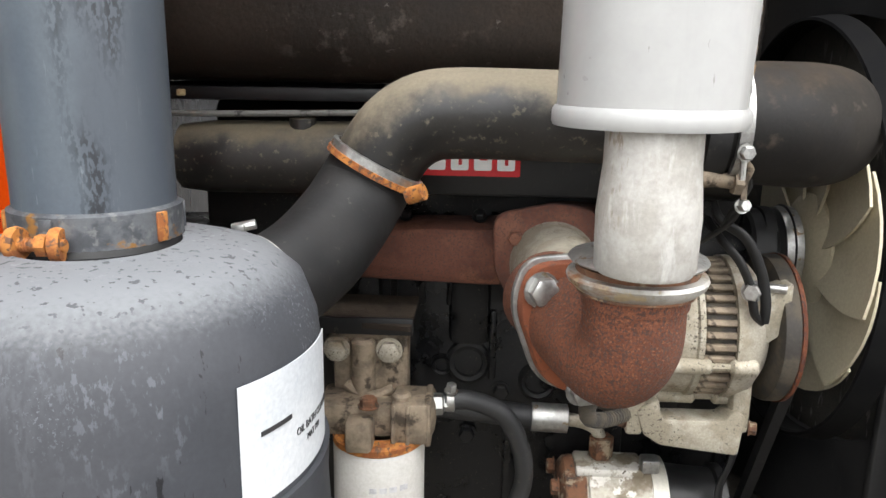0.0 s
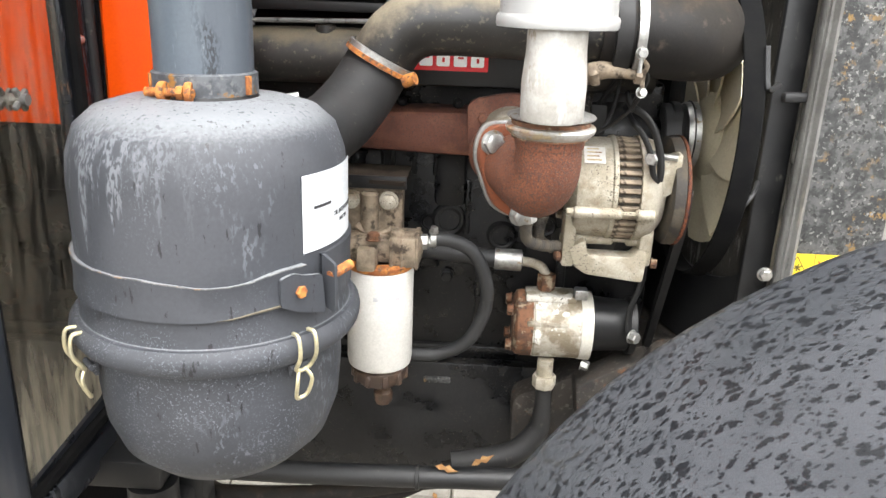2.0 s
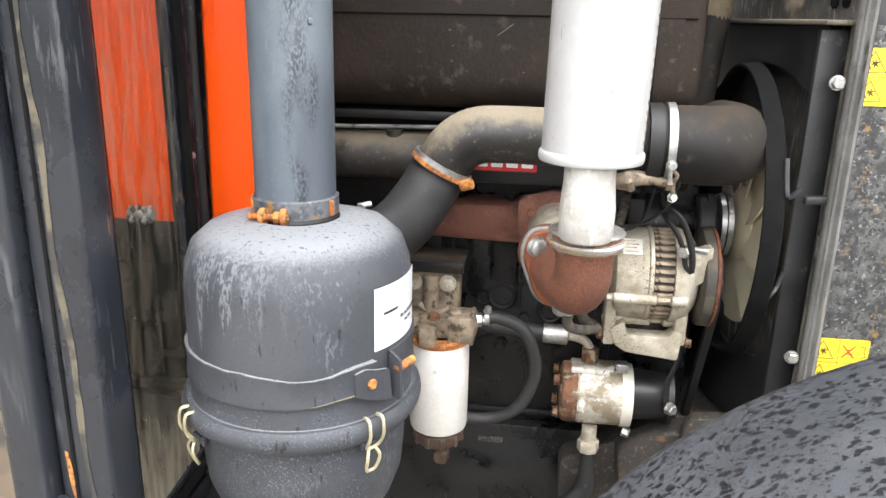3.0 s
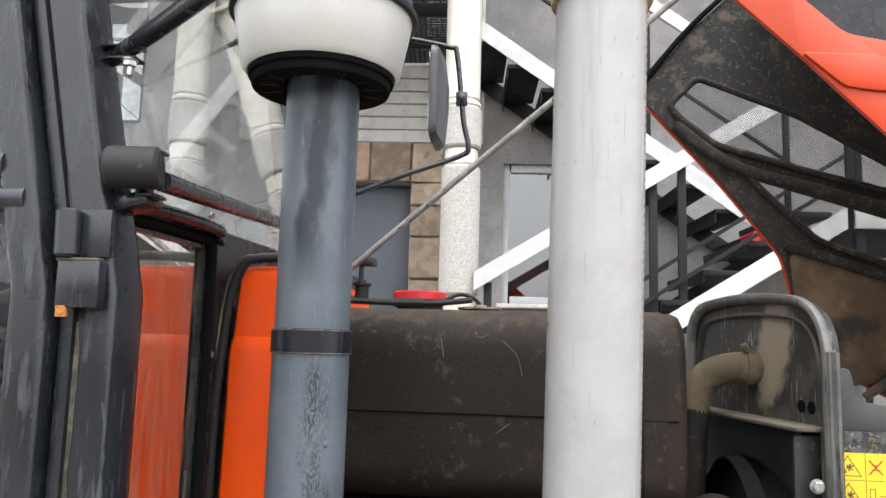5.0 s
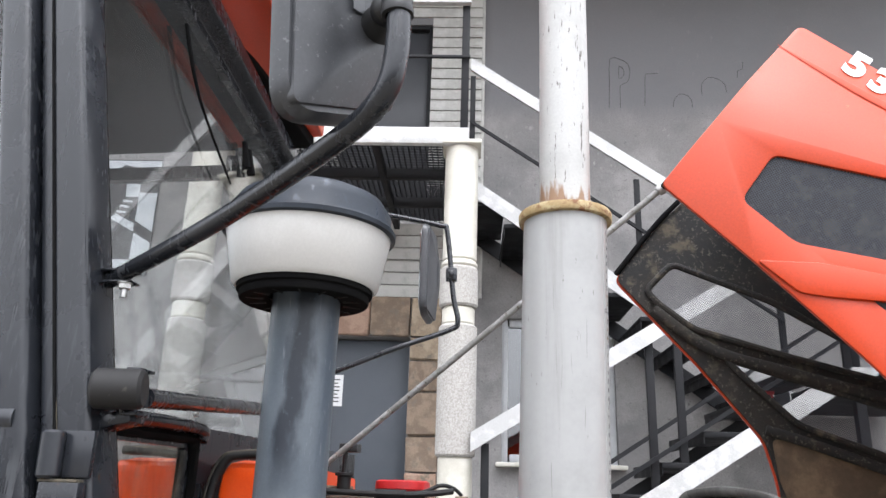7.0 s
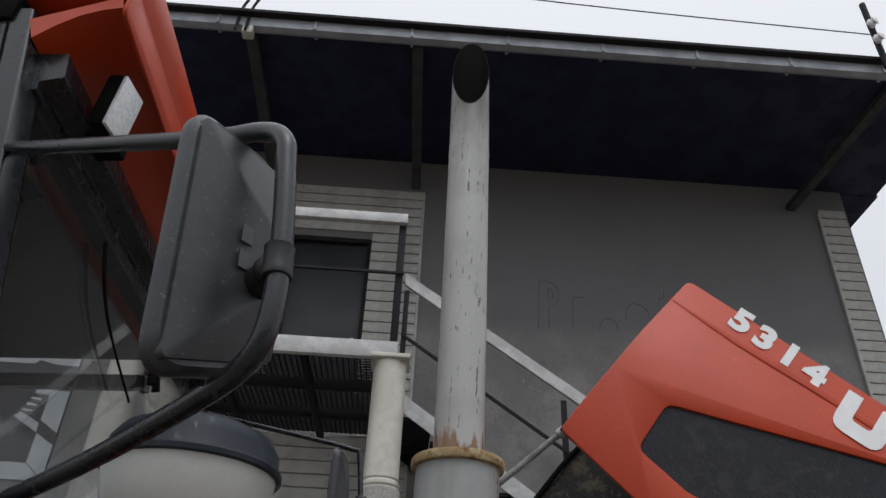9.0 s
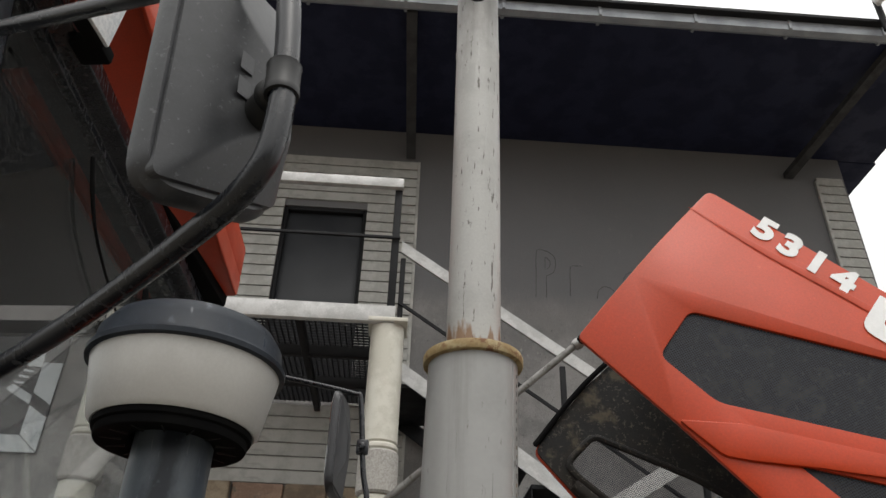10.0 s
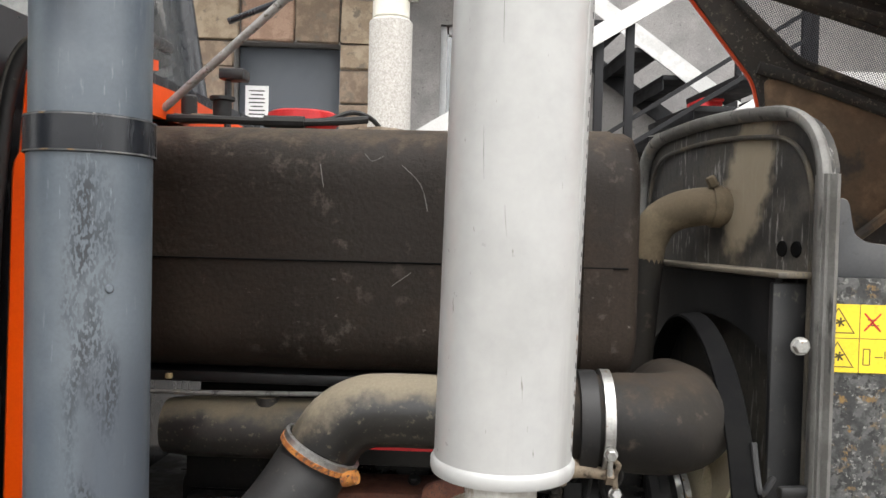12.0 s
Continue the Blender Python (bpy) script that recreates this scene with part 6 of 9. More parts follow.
def radiator():
    # built square, then the whole frame is turned to the tractor's cross line
    x0, y0, y1 = 0.553, 0.812, 1.325
    mid = (y0 + y1) / 2
    arch = fillet([(y0, 0.55), (y0, 1.634), (mid, 1.660), (y1, 1.645), (y1, 0.55)], [0.0, 0.10, 0.2, 0.09, 0.0], 10)
    rad = part("radiator_frame", plate(arch, [], lambda a, b: Vector((x0, a, b)), (0.012, 0, 0)), M_RADPL, tractor, "dust-streaked black radiator end plate with an arched top")
    edge = [Vector((x0 - 0.010, a, b)) for a, b in arch]
    i0 = min(range(len(edge)), key=lambda k: edge[k].y * 3 + edge[k].z)
    rim = [edge[(i0 + k) % len(edge)] for k in range(len(edge))]
    part("edge_seal", pipe(rim, 0.0115, 10, 1, flat=0.75), M_STRIP, rad, "rounded black rim of the arch")
    inner = [Vector((x0 - 0.006, mid + (p.y - mid) * 0.895, 1.1 + (p.z - 1.1) * 0.945)) for p in rim]
    part("inner_seal", pipe(inner, 0.0035, 8, 1), M_DUSTBLK, rad)
    for dy in (0, 0.030):
        part("hole_rim", turned([(0.0085, 0), (0.011, 0), (0.0105, 0.0015), (0.0085, 0.0018)], (x0 - 0.001, 0.905 - dy, 1.462), (-1, 0, 0), 20), M_SEAL, rad)
        # hole as a flat black disc, the shade inside it put into the colour
        part("hole", turned([(0, 0), (0.009, 0), (0.009, 0.002), (0, 0.002)], (x0 - 0.001, 0.905 - dy, 1.462), (-1, 0, 0), 20), M_SOOT_SHADE, rad)
    bm = box((x0 - 0.027, 1.11, 1.430), (0.058, 0.56, 0.008), 0.003)
    part("cowl_ledge", bm, M_DUSTBLK, rad)
    part("cowl_flange", box((x0 - 0.026, y0 + 0.038, 1.02), (0.052, 0.010, 0.80), 0.003), M_BLACK, rad)
    for z in (1.344, 0.897):
        part("bolt", bolt((x0 - 0.030, y0 + 0.008, z), (-0.3, -1, 0), 0.0085, 0.010), M_ZINC, rad, "zinc hex bolt on the radiator frame")
    part("frame_bracket", box((x0 - 0.03, y0 + 0.004, 1.165), (0.05, 0.012, 0.014), 0.004), M_BLACK, rad)
    rad.matrix_basis = Matrix.Translation((x0, y0, 0)) @ Matrix.Rotation(radians(13.5), 4, "Z") @ Matrix.Translation((-x0, -y0, 0))
    # fan cowl: a plate with a round opening that reaches past its near edge, and a deep rim
    def plane(y):
        return 0.5044 - 0.2401 * (y - 0.8237)

    bite = [(0.995 + 0.262 * math.cos(radians(a)), 1.1016 + 0.262 * math.sin(radians(a))) for a in range(-126, 127, 7)]
    outline = [(0.841, 0.70), *bite, (0.841, 1.424), (1.38, 1.424), (1.38, 0.70)]
    cowl = part("fan_cowl", plate(outline, [], lambda a, b: Vector((plane(a), a, b)), (0.010, 0.0024, 0)), M_BLACK, tractor, "black fan cowl with a round opening")
    bm = bmesh.new()
    rings = []
    for k in range(64):
        c, h = math.cos(2 * math.pi * k / 64), math.sin(2 * math.pi * k / 64)
        back = max(0.434, min(0.452, plane(0.995 + 0.264 * c) + 0.004))
        rings.append([bm.verts.new((a, 0.995 + r * c, 1.1016 + r * h)) for a, r in ((0.456, 0.2520), (0.428, 0.2520), (0.4245, 0.2545), (0.4255, 0.2580), (back, 0.2620), (back + 0.003, 0.2570))])
    for p, q in zip(rings, rings[1:] + rings[:1]):
        for k in range(5):
            bm.faces.new((p[k], q[k], q[k + 1], p[k + 1]))
    part("cowl_rim", bm, M_SEAL, cowl, "deep black rim round the fan", 30)
    part("weld_run", pipe([(0.453, 0.765, 1.235), (0.454, 0.753, 1.20), (0.458, 0.748, 1.180), (0.490, 0.800, 1.182)], 0.0042, 8, 4), M_BLACK, cowl)
    part("weld_run", pipe([(0.453, 0.752, 1.02), (0.465, 0.760, 1.035), (0.490, 0.820, 1.038)], 0.0035, 8, 4), M_BLACK, cowl)
    # corrugated light strip and side panel to the grille
    bm = sweep((0.55, 1.555), [(0.535, 0.808), (0.540, 0.795), (0.546, 0.802), (0.551, 0.793), (0.558, 0.800), (0.564, 0.84), (0.540, 0.83)], lambda a, b, t: Vector((a, b, t)))
    es = part("edge_strip", bm, M_STRIP, tractor, "ribbed grey metal edge strip beside the radiator")
    sp = part("side_panel", plate(fillet([(0.560, 0.62), (0.560, 1.428), (0.694, 1.428), (0.700, 1.42), (0.700, 0.62)], 0.01), [], lambda a, b: Vector((a, 0.842, b)), (0, 0.006, 0)), M_SIDE, tractor, "corroded grey steel side panel by the radiator")
    cap = part("panel_cap", plate(fillet([(0.556, 1.424), (0.556, 1.530), (0.594, 1.529), (0.602, 1.484), (0.616, 1.474), (0.682, 1.466), (0.694, 1.456), (0.694, 1.424)], [0.0, 0.008, 0.010, 0.012, 0.012, 0.010, 0.010, 0.0]), [], lambda a, b: Vector((a, 0.852, b)), (0, 0.30, 0), 0.005), M_CAPGREY, sp, "stepped grey plastic cap on the panel")
    part("cap_lip", pipe([(0.694, 0.858, 1.426), (0.701, 0.858, 1.446), (0.692, 0.86, 1.463), (0.672, 0.86, 1.469)], 0.006, 8, 5), M_CAPGREY, cap)
    for z0, w in ((1.309, 0.100), (0.838, 0.100)):
        st = part("warning_sticker", plate(fillet([(0.5525, z0), (0.5525 + w, z0), (0.5525 + w, z0 + 0.086), (0.5525, z0 + 0.086)], 0.004), [], lambda a, b: Vector((a, 0.8405, b)), (0, -0.0012, 0)), M_YEL, sp, "yellow warning sticker with black pictograms")
        lines = [((0.5525, z0 + 0.0425), (0.5525 + w, z0 + 0.0435)), ((0.5525 + 0.052, z0), (0.5525 + 0.0530, z0 + 0.086))]
        for a, b in lines:
            part("sticker_line", plate([a, (b[0], a[1]), b, (a[0], b[1])], [], lambda u, v: Vector((u, 0.8396, v)), (0, -0.0005, 0)), M_OLIVE, st)
        for row in range(2):
            cx, cz = 0.5525 + 0.026, z0 + 0.020 + 0.043 * row
            tri = [(cx - 0.021, cz - 0.014), (cx + 0.021, cz - 0.014), (cx, cz + 0.019)]
            tin = [(cx - 0.0185, cz - 0.0125), (cx + 0.0185, cz - 0.0125), (cx, cz + 0.0163)]
            part("triangle", plate(tri, [tin], lambda u, v: Vector((u, 0.8396, v)), (0, -0.0005, 0)), M_OLIVE, st)
            for a in (20, 80, 140):
                e = Vector((math.cos(radians(a)), math.sin(radians(a)))) * 0.006
                part("pictogram", plate([(cx + 0.003 + e.x - 0.3 * e.y, cz + e.y + 0.3 * e.x), (cx + 0.003 - e.x - 0.3 * e.y, cz - e.y + 0.3 * e.x), (cx + 0.003 - e.x + 0.1 * e.y, cz - e.y - 0.1 * e.x), (cx + 0.003 + e.x + 0.1 * e.y, cz + e.y - 0.1 * e.x)], [], lambda u, v: Vector((u, 0.8396, v)), (0, -0.0004, 0)), M_OLIVE, st)
            part("pictogram", plate(fillet([(cx - 0.013, cz - 0.009), (cx - 0.002, cz - 0.009), (cx - 0.004, cz - 0.003), (cx - 0.009, cz - 0.004)], 0.001, 2), [], lambda u, v: Vector((u, 0.8394, v)), (0, -0.0004, 0)), M_OLIVE, st)
            def flat_bar(p, q, w, mat):
                d = (Vector(q) - Vector(p)).normalized() * w / 2
                o = Vector((-d.y, d.x))
                part("pictogram", plate([tuple(Vector(p) + o), tuple(Vector(q) + o), tuple(Vector(q) - o), tuple(Vector(p) - o)], [], lambda u, v: Vector((u, 0.8396 - (0.0004 if mat is M_RED else 0), v)), (0, -0.0005, 0)), mat, st)
            if row:
                flat_bar((cx + 0.032, cz - 0.010), (cx + 0.052, cz + 0.012), 0.002, M_RED)
                flat_bar((cx + 0.032, cz + 0.012), (cx + 0.052, cz - 0.010), 0.002, M_RED)
                flat_bar((cx + 0.036, cz - 0.003), (cx + 0.050, cz - 0.003), 0.0015, M_OLIVE)
                flat_bar((cx + 0.036, cz + 0.004), (cx + 0.047, cz + 0.004), 0.0015, M_OLIVE)
                hook = [(cx + 0.060, cz + 0.011), (cx + 0.068, cz + 0.010), (cx + 0.066, cz + 0.002), (cx + 0.070, cz - 0.006), (cx + 0.062, cz - 0.011)]
                for p, q in zip(hook, hook[1:]):
                    flat_bar(p, q, 0.0016, M_OLIVE)
            else:
                for p, q in (((0.032, -0.010), (0.032, 0.010)), ((0.040, -0.010), (0.040, 0.010)), ((0.032, -0.010), (0.040, -0.010)), ((0.032, 0.010), (0.040, 0.010)), ((0.046, 0.0), (0.056, 0.0))):
                    flat_bar((cx + p[0], cz + p[1]), (cx + q[0], cz + q[1]), 0.0014, M_OLIVE)
                flat_bar((cx + 0.063, cz - 0.014), (cx + 0.063, cz + 0.006), 0.0055, M_OLIVE)
                flat_bar((cx + 0.0585, cz - 0.002), (cx + 0.0585, cz + 0.008), 0.0014, M_OLIVE)
                flat_bar((cx + 0.0675, cz - 0.002), (cx + 0.0675, cz + 0.008), 0.0014, M_OLIVE)
                flat_bar((cx + 0.0605, cz + 0.0115), (cx + 0.0655, cz + 0.0115), 0.0045, M_OLIVE)
    part("panel_catch", box((0.545, 0.826, 1.085), (0.016, 0.012, 0.036), 0.003), M_ZINC, sp, "small panel catch")
    up = part("upper_hose", pipe([(0.386, 1.086, 1.436), (0.390, 1.082, 1.466), (0.404, 1.074, 1.497), (0.428, 1.064, 1.514), (0.455, 1.056, 1.521), (0.48, 1.052, 1.523), (0.53, 1.050, 1.523)], 0.0295, 22, 7), M_TANHOSE, tractor, "dust-tan upper radiator hose")
    # darker material below, in place of the shade behind the tank
    part("hose_foot", pipe([(0.372, 1.098, 1.20), (0.378, 1.092, 1.32), (0.386, 1.086, 1.440)], 0.0300, 20, 6), M_DUSTR, up, "lower end of the hose, its shade put into a dark colour")
    part("hose_clamp", turned([(0.0290, -0.008), (0.0330, -0.007), (0.0330, 0.007), (0.0290, 0.008)], (0.484, 1.052, 1.523), (1, 0, 0), 28), M_TANHOSE, up)
    part("clamp_screw", bolt((0.478, 1.040, 1.554), (-0.6, -0.2, 1), 0.007, 0.014), M_TANHOSE, up)


def fuel_tank():
    prof = fillet([(0.862, 1.275), (0.862, 1.615), (1.30, 1.628), (1.30, 1.275)], [0.07, 0.085, 0.085, 0.07], 8)
    xs = [-0.47, -0.462, -0.45, 0.318, 0.330, 0.337]
    sh = [0.90, 0.97, 1.0, 1.0, 0.97, 0.90]
    bm = bmesh.new()
    rings = [[bm.verts.new((x, 1.08 + (a - 1.08) * s, 1.45 + (b - 1.45) * s)) for a, b in prof] for x, s in zip(xs, sh)]
    for p, q in zip(rings, rings[1:]):
        for k in range(len(prof)):
            bm.faces.new((p[k], p[(k + 1) % len(prof)], q[(k + 1) % len(prof)], q[k]))
    bm.faces.new(rings[0])
    bm.faces.new(rings[-1])
    tk = part("fuel_tank", bm, M_TANK, tractor, "dusty black pressed-steel fuel tank")
    # recessed seam drawn as a thin black strip
    part("seam", box((-0.07, 0.8612, 1.431), (0.78, 0.004, 0.0024), 0.0008), M_SOOT_SHADE, tk)
    strap = [(1.08 + (a - 1.08) * 1.012, 1.45 + (b - 1.45) * 1.015) for a, b in prof]
    part("tank_strap", sweep((0.262, 0.300), strap, lambda a, b, t: Vector((t, a, b))), M_TANK, tk)
    cap = part("filler_cap", turned([(0.0, 0.030), (0.050, 0.029), (0.056, 0.026), (0.057, 0.012), (0.053, 0.008), (0.05, 0.0)], (-0.165, 1.07, 1.630), (0, 0, 1), 40), M_RED, tk, "round red filler cap")
    part("neck", turned([(0.048, 0), (0.048, 0.016), (0, 0.017)], (-0.165, 1.07, 1.618), (0, 0, 1), 32), M_TANK, cap)
    sp = part("sender_plate", turned([(0, 0.009), (0.012, 0.009), (0.014, 0.004), (0.044, 0.004), (0.045, 0)], (-0.035, 1.02, 1.622), (0, 0, 1), 28), M_HEAD, tk)
    part("sender_wire", pipe([(-0.035, 1.02, 1.632), (-0.05, 1.01, 1.645), (-0.075, 1.0, 1.650), (-0.11, 0.985, 1.636), (-0.17, 0.975, 1.632)], 0.004, 8, 7), M_RUBBER, sp)
    part("cable", pipe([(-0.43, 0.965, 1.633), (-0.30, 0.97, 1.633), (-0.17, 0.972, 1.630), (-0.10, 0.98, 1.633), (-0.05, 1.0, 1.640)], 0.006, 8, 7), M_RUBBER, tk)
    part("cable_joint", pipe([(-0.20, 0.972, 1.631), (-0.14, 0.975, 1.631)], 0.009, 8, 1), M_RUBBER, tk)
    lk = part("latch_bracket", box((-0.31, 1.02, 1.640), (0.09, 0.06, 0.008), 0.002), M_HEAD, tk, "crusted hood latch bracket on the tank")
    part("rubber_buffer", turned([(0, 0), (0.012, 0), (0.012, 0.030), (0.009, 0.033), (0, 0.033)], (-0.325, 1.0, 1.640), seg=14), M_RUBBER, lk)
    part("rubber_buffer", turned([(0, 0), (0.014, 0), (0.014, 0.024), (0.019, 0.026), (0.019, 0.031), (0, 0.032)], (-0.27, 0.99, 1.638), seg=14), M_RUBBER, lk)
    part("fuse_box", box((-0.290, 1.10, 1.724), (0.042, 0.036, 0.018), 0.003), M_BLACK, lk)
    part("wire_stay", pipe([(-0.300, 1.10, 1.635), (-0.300, 1.10, 1.718)], 0.006, 8, 1), M_BLACK, lk)
    part("tab", box((-0.307, 0.9, 1.262), (0.010, 0.01, 0.008), 0.002), M_RIMY, tk)
    for pts in ([(0.02, 0.86, 1.56), (0.045, 0.86, 1.535), (0.055, 0.86, 1.50)], [(-0.03, 0.862, 1.575), (-0.02, 0.861, 1.565), (-0.005, 0.862, 1.572)], [(0.01, 0.8605, 1.40), (0.035, 0.8605, 1.418)], [(0.215, 0.862, 1.570), (0.222, 0.861, 1.545)], [(-0.09, 0.862, 1.56), (-0.085, 0.861, 1.53)]):
        part("scratch", pipe(pts, 0.0005, 5, 4), M_STRIP, tk)
    part("tank_cradle", box((-0.06, 1.08, 1.262), (0.70, 0.36, 0.016), 0.004), M_BLACK, tk)


def hood():
    side = [(0.347, 2.177), (0.400, 2.243), (0.510, 2.375), (0.618, 2.493), (0.93, 2.235), (1.60, 1.690), (1.45, 1.300), (1.10, 1.400), (0.735, 1.755), (0.673, 1.839), (0.494, 2.029)]
    rr = [0.012, 0.02, 0.03, 0.016, 0.05, 0.10, 0.05, 0.05, 0.06, 0.06, 0.01]
    win = fillet([(0.545, 2.229), (0.483, 2.144), (0.566, 2.062), (0.95, 1.972), (1.06, 2.02), (1.00, 2.100)], 0.016)
    win2 = fillet([(0.672, 1.962), (0.92, 1.905), (1.02, 1.80), (0.80, 1.84)], 0.012)
    bm = plate(fillet(side, rr, 4), [win, win2], lambda a, b: Vector((a, 0.742, b)), (0, 0.010, 0), 0.003)
    bmesh.ops.bisect_plane(bm, geom=[*bm.verts, *bm.edges, *bm.faces], plane_co=(0.452, 0, 2.304), plane_no=(0.347, 0, 0.938))
    near = part("engine_hood", bm, M_ORANGE, tractor, "raised orange tractor hood with black mesh grilles")
    for w, y in ((win, 0.748), (win2, 0.748)):
        part("mesh_grille", plate(w, [], lambda a, b: Vector((a, y, b)), (0, 0.0015, 0)), M_SCREEN, near, "black wire mesh grille")
        part("grille_backing", plate(w, [], lambda a, b: Vector((a, y + 0.012, b)), (0, 0.004, 0)), M_UNDER, near)
    # pressed creases
    part("crease", pipe([(0.575, 0.7415, 2.452), (0.70, 0.7405, 2.350), (0.85, 0.7405, 2.236), (1.0, 0.741, 2.11)], [0.001, 0.0070, 0.0070, 0.002], 12, 5, flat=0.10), M_ORANGE, near)
    part("step_ridge", plate(fillet([(0.496, 2.030), (0.60, 2.024), (0.86, 1.965), (0.88, 1.93), (0.70, 1.955), (0.60, 1.965), (0.56, 1.972)], 0.01), [], lambda a, b: Vector((a, 0.742, b)), (0, -0.007, 0), 0.003), M_ORANGE, near)
    # model number, slanted along the top edge
    L = Vector((0.780, 0, -0.626))
    up = Vector((0.626, 0, 0.780))
    for ch, x, z in (("5", 0.706, 2.399), ("3", 0.744, 2.363), ("1", 0.783, 2.328), ("4", 0.822, 2.291)):
        m = Matrix.Translation((x, 0.7405, z)) @ Matrix(((L.x * 1.22, up.x, 0, 0), (0, 0, -1, 0), (L.z * 1.22, up.z, 0, 0), (0, 0, 0, 1)))
        text_part("numeral", ch, 0.064, m, M_WHITE, near, 0.0005, "", 0.0034)
    part("emblem_mark", plate(fillet([(0, 0), (0.028, 0), (0.028, -0.052), (0.064, -0.052), (0.064, 0), (0.092, 0), (0.092, -0.082), (0, -0.082)], [0.002, 0.002, 0.008, 0.008, 0.002, 0.002, 0.025, 0.025]), [], lambda a, b: Vector((0.876 + a * L.x + b * up.x, 0.7405, 2.262 + a * L.z + b * up.z)), (0, -0.001, 0)), M_WHITE, near, "white shape on the hood")
    # crown between the two sides: orange outside, lining inside
    crown = [(0.622, 2.490), (0.93, 2.233), (1.60, 1.686), (1.60, 1.670), (0.925, 2.219), (0.608, 2.479)]
    part("crown", sweep((0.750, 0.80, 1.30, 1.352), crown, lambda a, b, t: Vector((a, t, b + (0.012 if 0.79 < t < 1.31 else 0)))), M_ORANGE, near)
    lin = [(0.606, 2.474), (0.925, 2.214), (1.58, 1.675), (1.58, 1.660), (0.920, 2.200), (0.594, 2.458)]
    part("lining", sweep((0.800, 1.346), lin, lambda a, b, t: Vector((a, t, b))), M_UNDER, near, "dirty black hood lining")
    far = [(0.312, 2.172), (0.345, 2.215), (0.440, 2.330), (0.606, 2.482), (0.93, 2.225), (1.60, 1.680), (1.45, 1.300), (1.05, 1.36), (0.665, 1.56), (0.660, 1.68), (0.638, 1.777), (0.500, 1.955), (0.400, 2.070)]
    w1 = fillet([(0.452, 2.208), (0.385, 2.140), (0.410, 2.108), (0.494, 2.040), (0.700, 1.975), (0.912, 1.915), (0.918, 1.965), (0.680, 2.110)], 0.02)
    w2 = fillet([(0.563, 1.968), (0.60, 1.925), (0.715, 1.812), (0.95, 1.725), (1.02, 1.76), (0.93, 1.85)], 0.02)
    fs = part("far_side", plate(fillet(far, 0.02, 3), [w1, w2], lambda a, b: Vector((a, 1.345, b)), (0, 0.008, 0)), M_UNDER, near, "dusty inside of the far hood panel")
    part("far_skin", plate(fillet([(a + (0.001 if a > 0.7 else -0.004), b - 0.003) for a, b in far], 0.02, 3), [w1, w2], lambda a, b: Vector((a, 1.3545, b)), (0, 0.006, 0)), M_ORANGE, near)
    for w in (w1, w2):
        part("rib_frame", pipe([Vector((a, 1.341, b)) for a, b in w], 0.0085, 8, 1, closed=True), M_UNDER, fs)
        part("mesh_grille", plate(w, [], lambda a, b: Vector((a, 1.350, b)), (0, 0.001, 0)), M_SCREEN, fs, "black wire mesh grille")
    part("rib", pipe([(0.40, 1.338, 2.09), (0.53, 1.336, 1.99), (0.70, 1.336, 1.935), (0.95, 1.338, 1.865)], 0.014, 10, 6, flat=0.7), M_UNDER, fs)
    part("rib", pipe([(0.64, 1.338, 1.80), (0.72, 1.336, 1.775), (0.85, 1.336, 1.73), (1.1, 1.338, 1.64)], 0.012, 10, 6, flat=0.7), M_UNDER, fs)
    part("rear_seal", pipe([(0.312, 1.34, 2.182), (0.44, 1.34, 2.338), (0.590, 1.34, 2.476)], 0.007, 8, 4), M_SEAL, fs)
    part("rear_edge_rail", pipe([(0.355, 0.765, 2.180), (0.47, 0.765, 2.315), (0.60, 0.765, 2.465)], 0.008, 8, 4), M_SEAL, near)
    # everything on the flank above the crease leans back with it
    for ob in [near, *near.children]:
        if ob.name.split(".")[0] in ("engine_hood", "crease", "numeral", "emblem_mark", "crown", "rear_edge_rail"):
            m = ob.matrix_basis
            back = m.inverted()
            for v in ob.data.vertices:
                p = m @ v.co
                if p.y < 0.79:
                    # further off means a little larger: the flank widens as it leans
                    lean = 0.16 * max(0, 0.347 * (p.x - 0.452) + 0.938 * (p.z - 2.304))
                    p += (p - Vector((0.16, -0.52, 1.63))) * (lean / (p.y + 0.52))
                    v.co = back @ p
    part("front_lining", plate(fillet([(0.660, 1.690), (0.652, 1.780), (0.700, 1.775), (0.83, 1.735), (1.02, 1.690), (1.02, 1.640), (0.860, 1.500), (0.770, 1.480), (0.700, 1.56)], 0.015), [], lambda a, b: Vector((a, 1.3405, b)), (0, 0.005, 0), 0.002), M_TANLIN, fs, "tan dust caked on the inner panel")
    part("lining_fold", pipe([(0.80, 1.332, 1.46), (0.87, 1.330, 1.515), (1.02, 1.330, 1.645), (1.12, 1.332, 1.72)], 0.010, 8, 4), M_TANLIN, fs)
    st = part("hood_prop", pipe([(-0.345, 0.955, 1.645), (0.352, 0.790, 2.186)], 0.0060, 12, 1), M_PROP, tractor, "pale grey steel prop rod holding the hood up")
    part("rod_end", turned([(0, -0.012), (0.009, -0.008), (0.011, 0), (0.009, 0.010), (0, 0.012)], (0.354, 0.790, 2.187), (0.8, -0.2, 0.6), 14), M_ZINC, st)


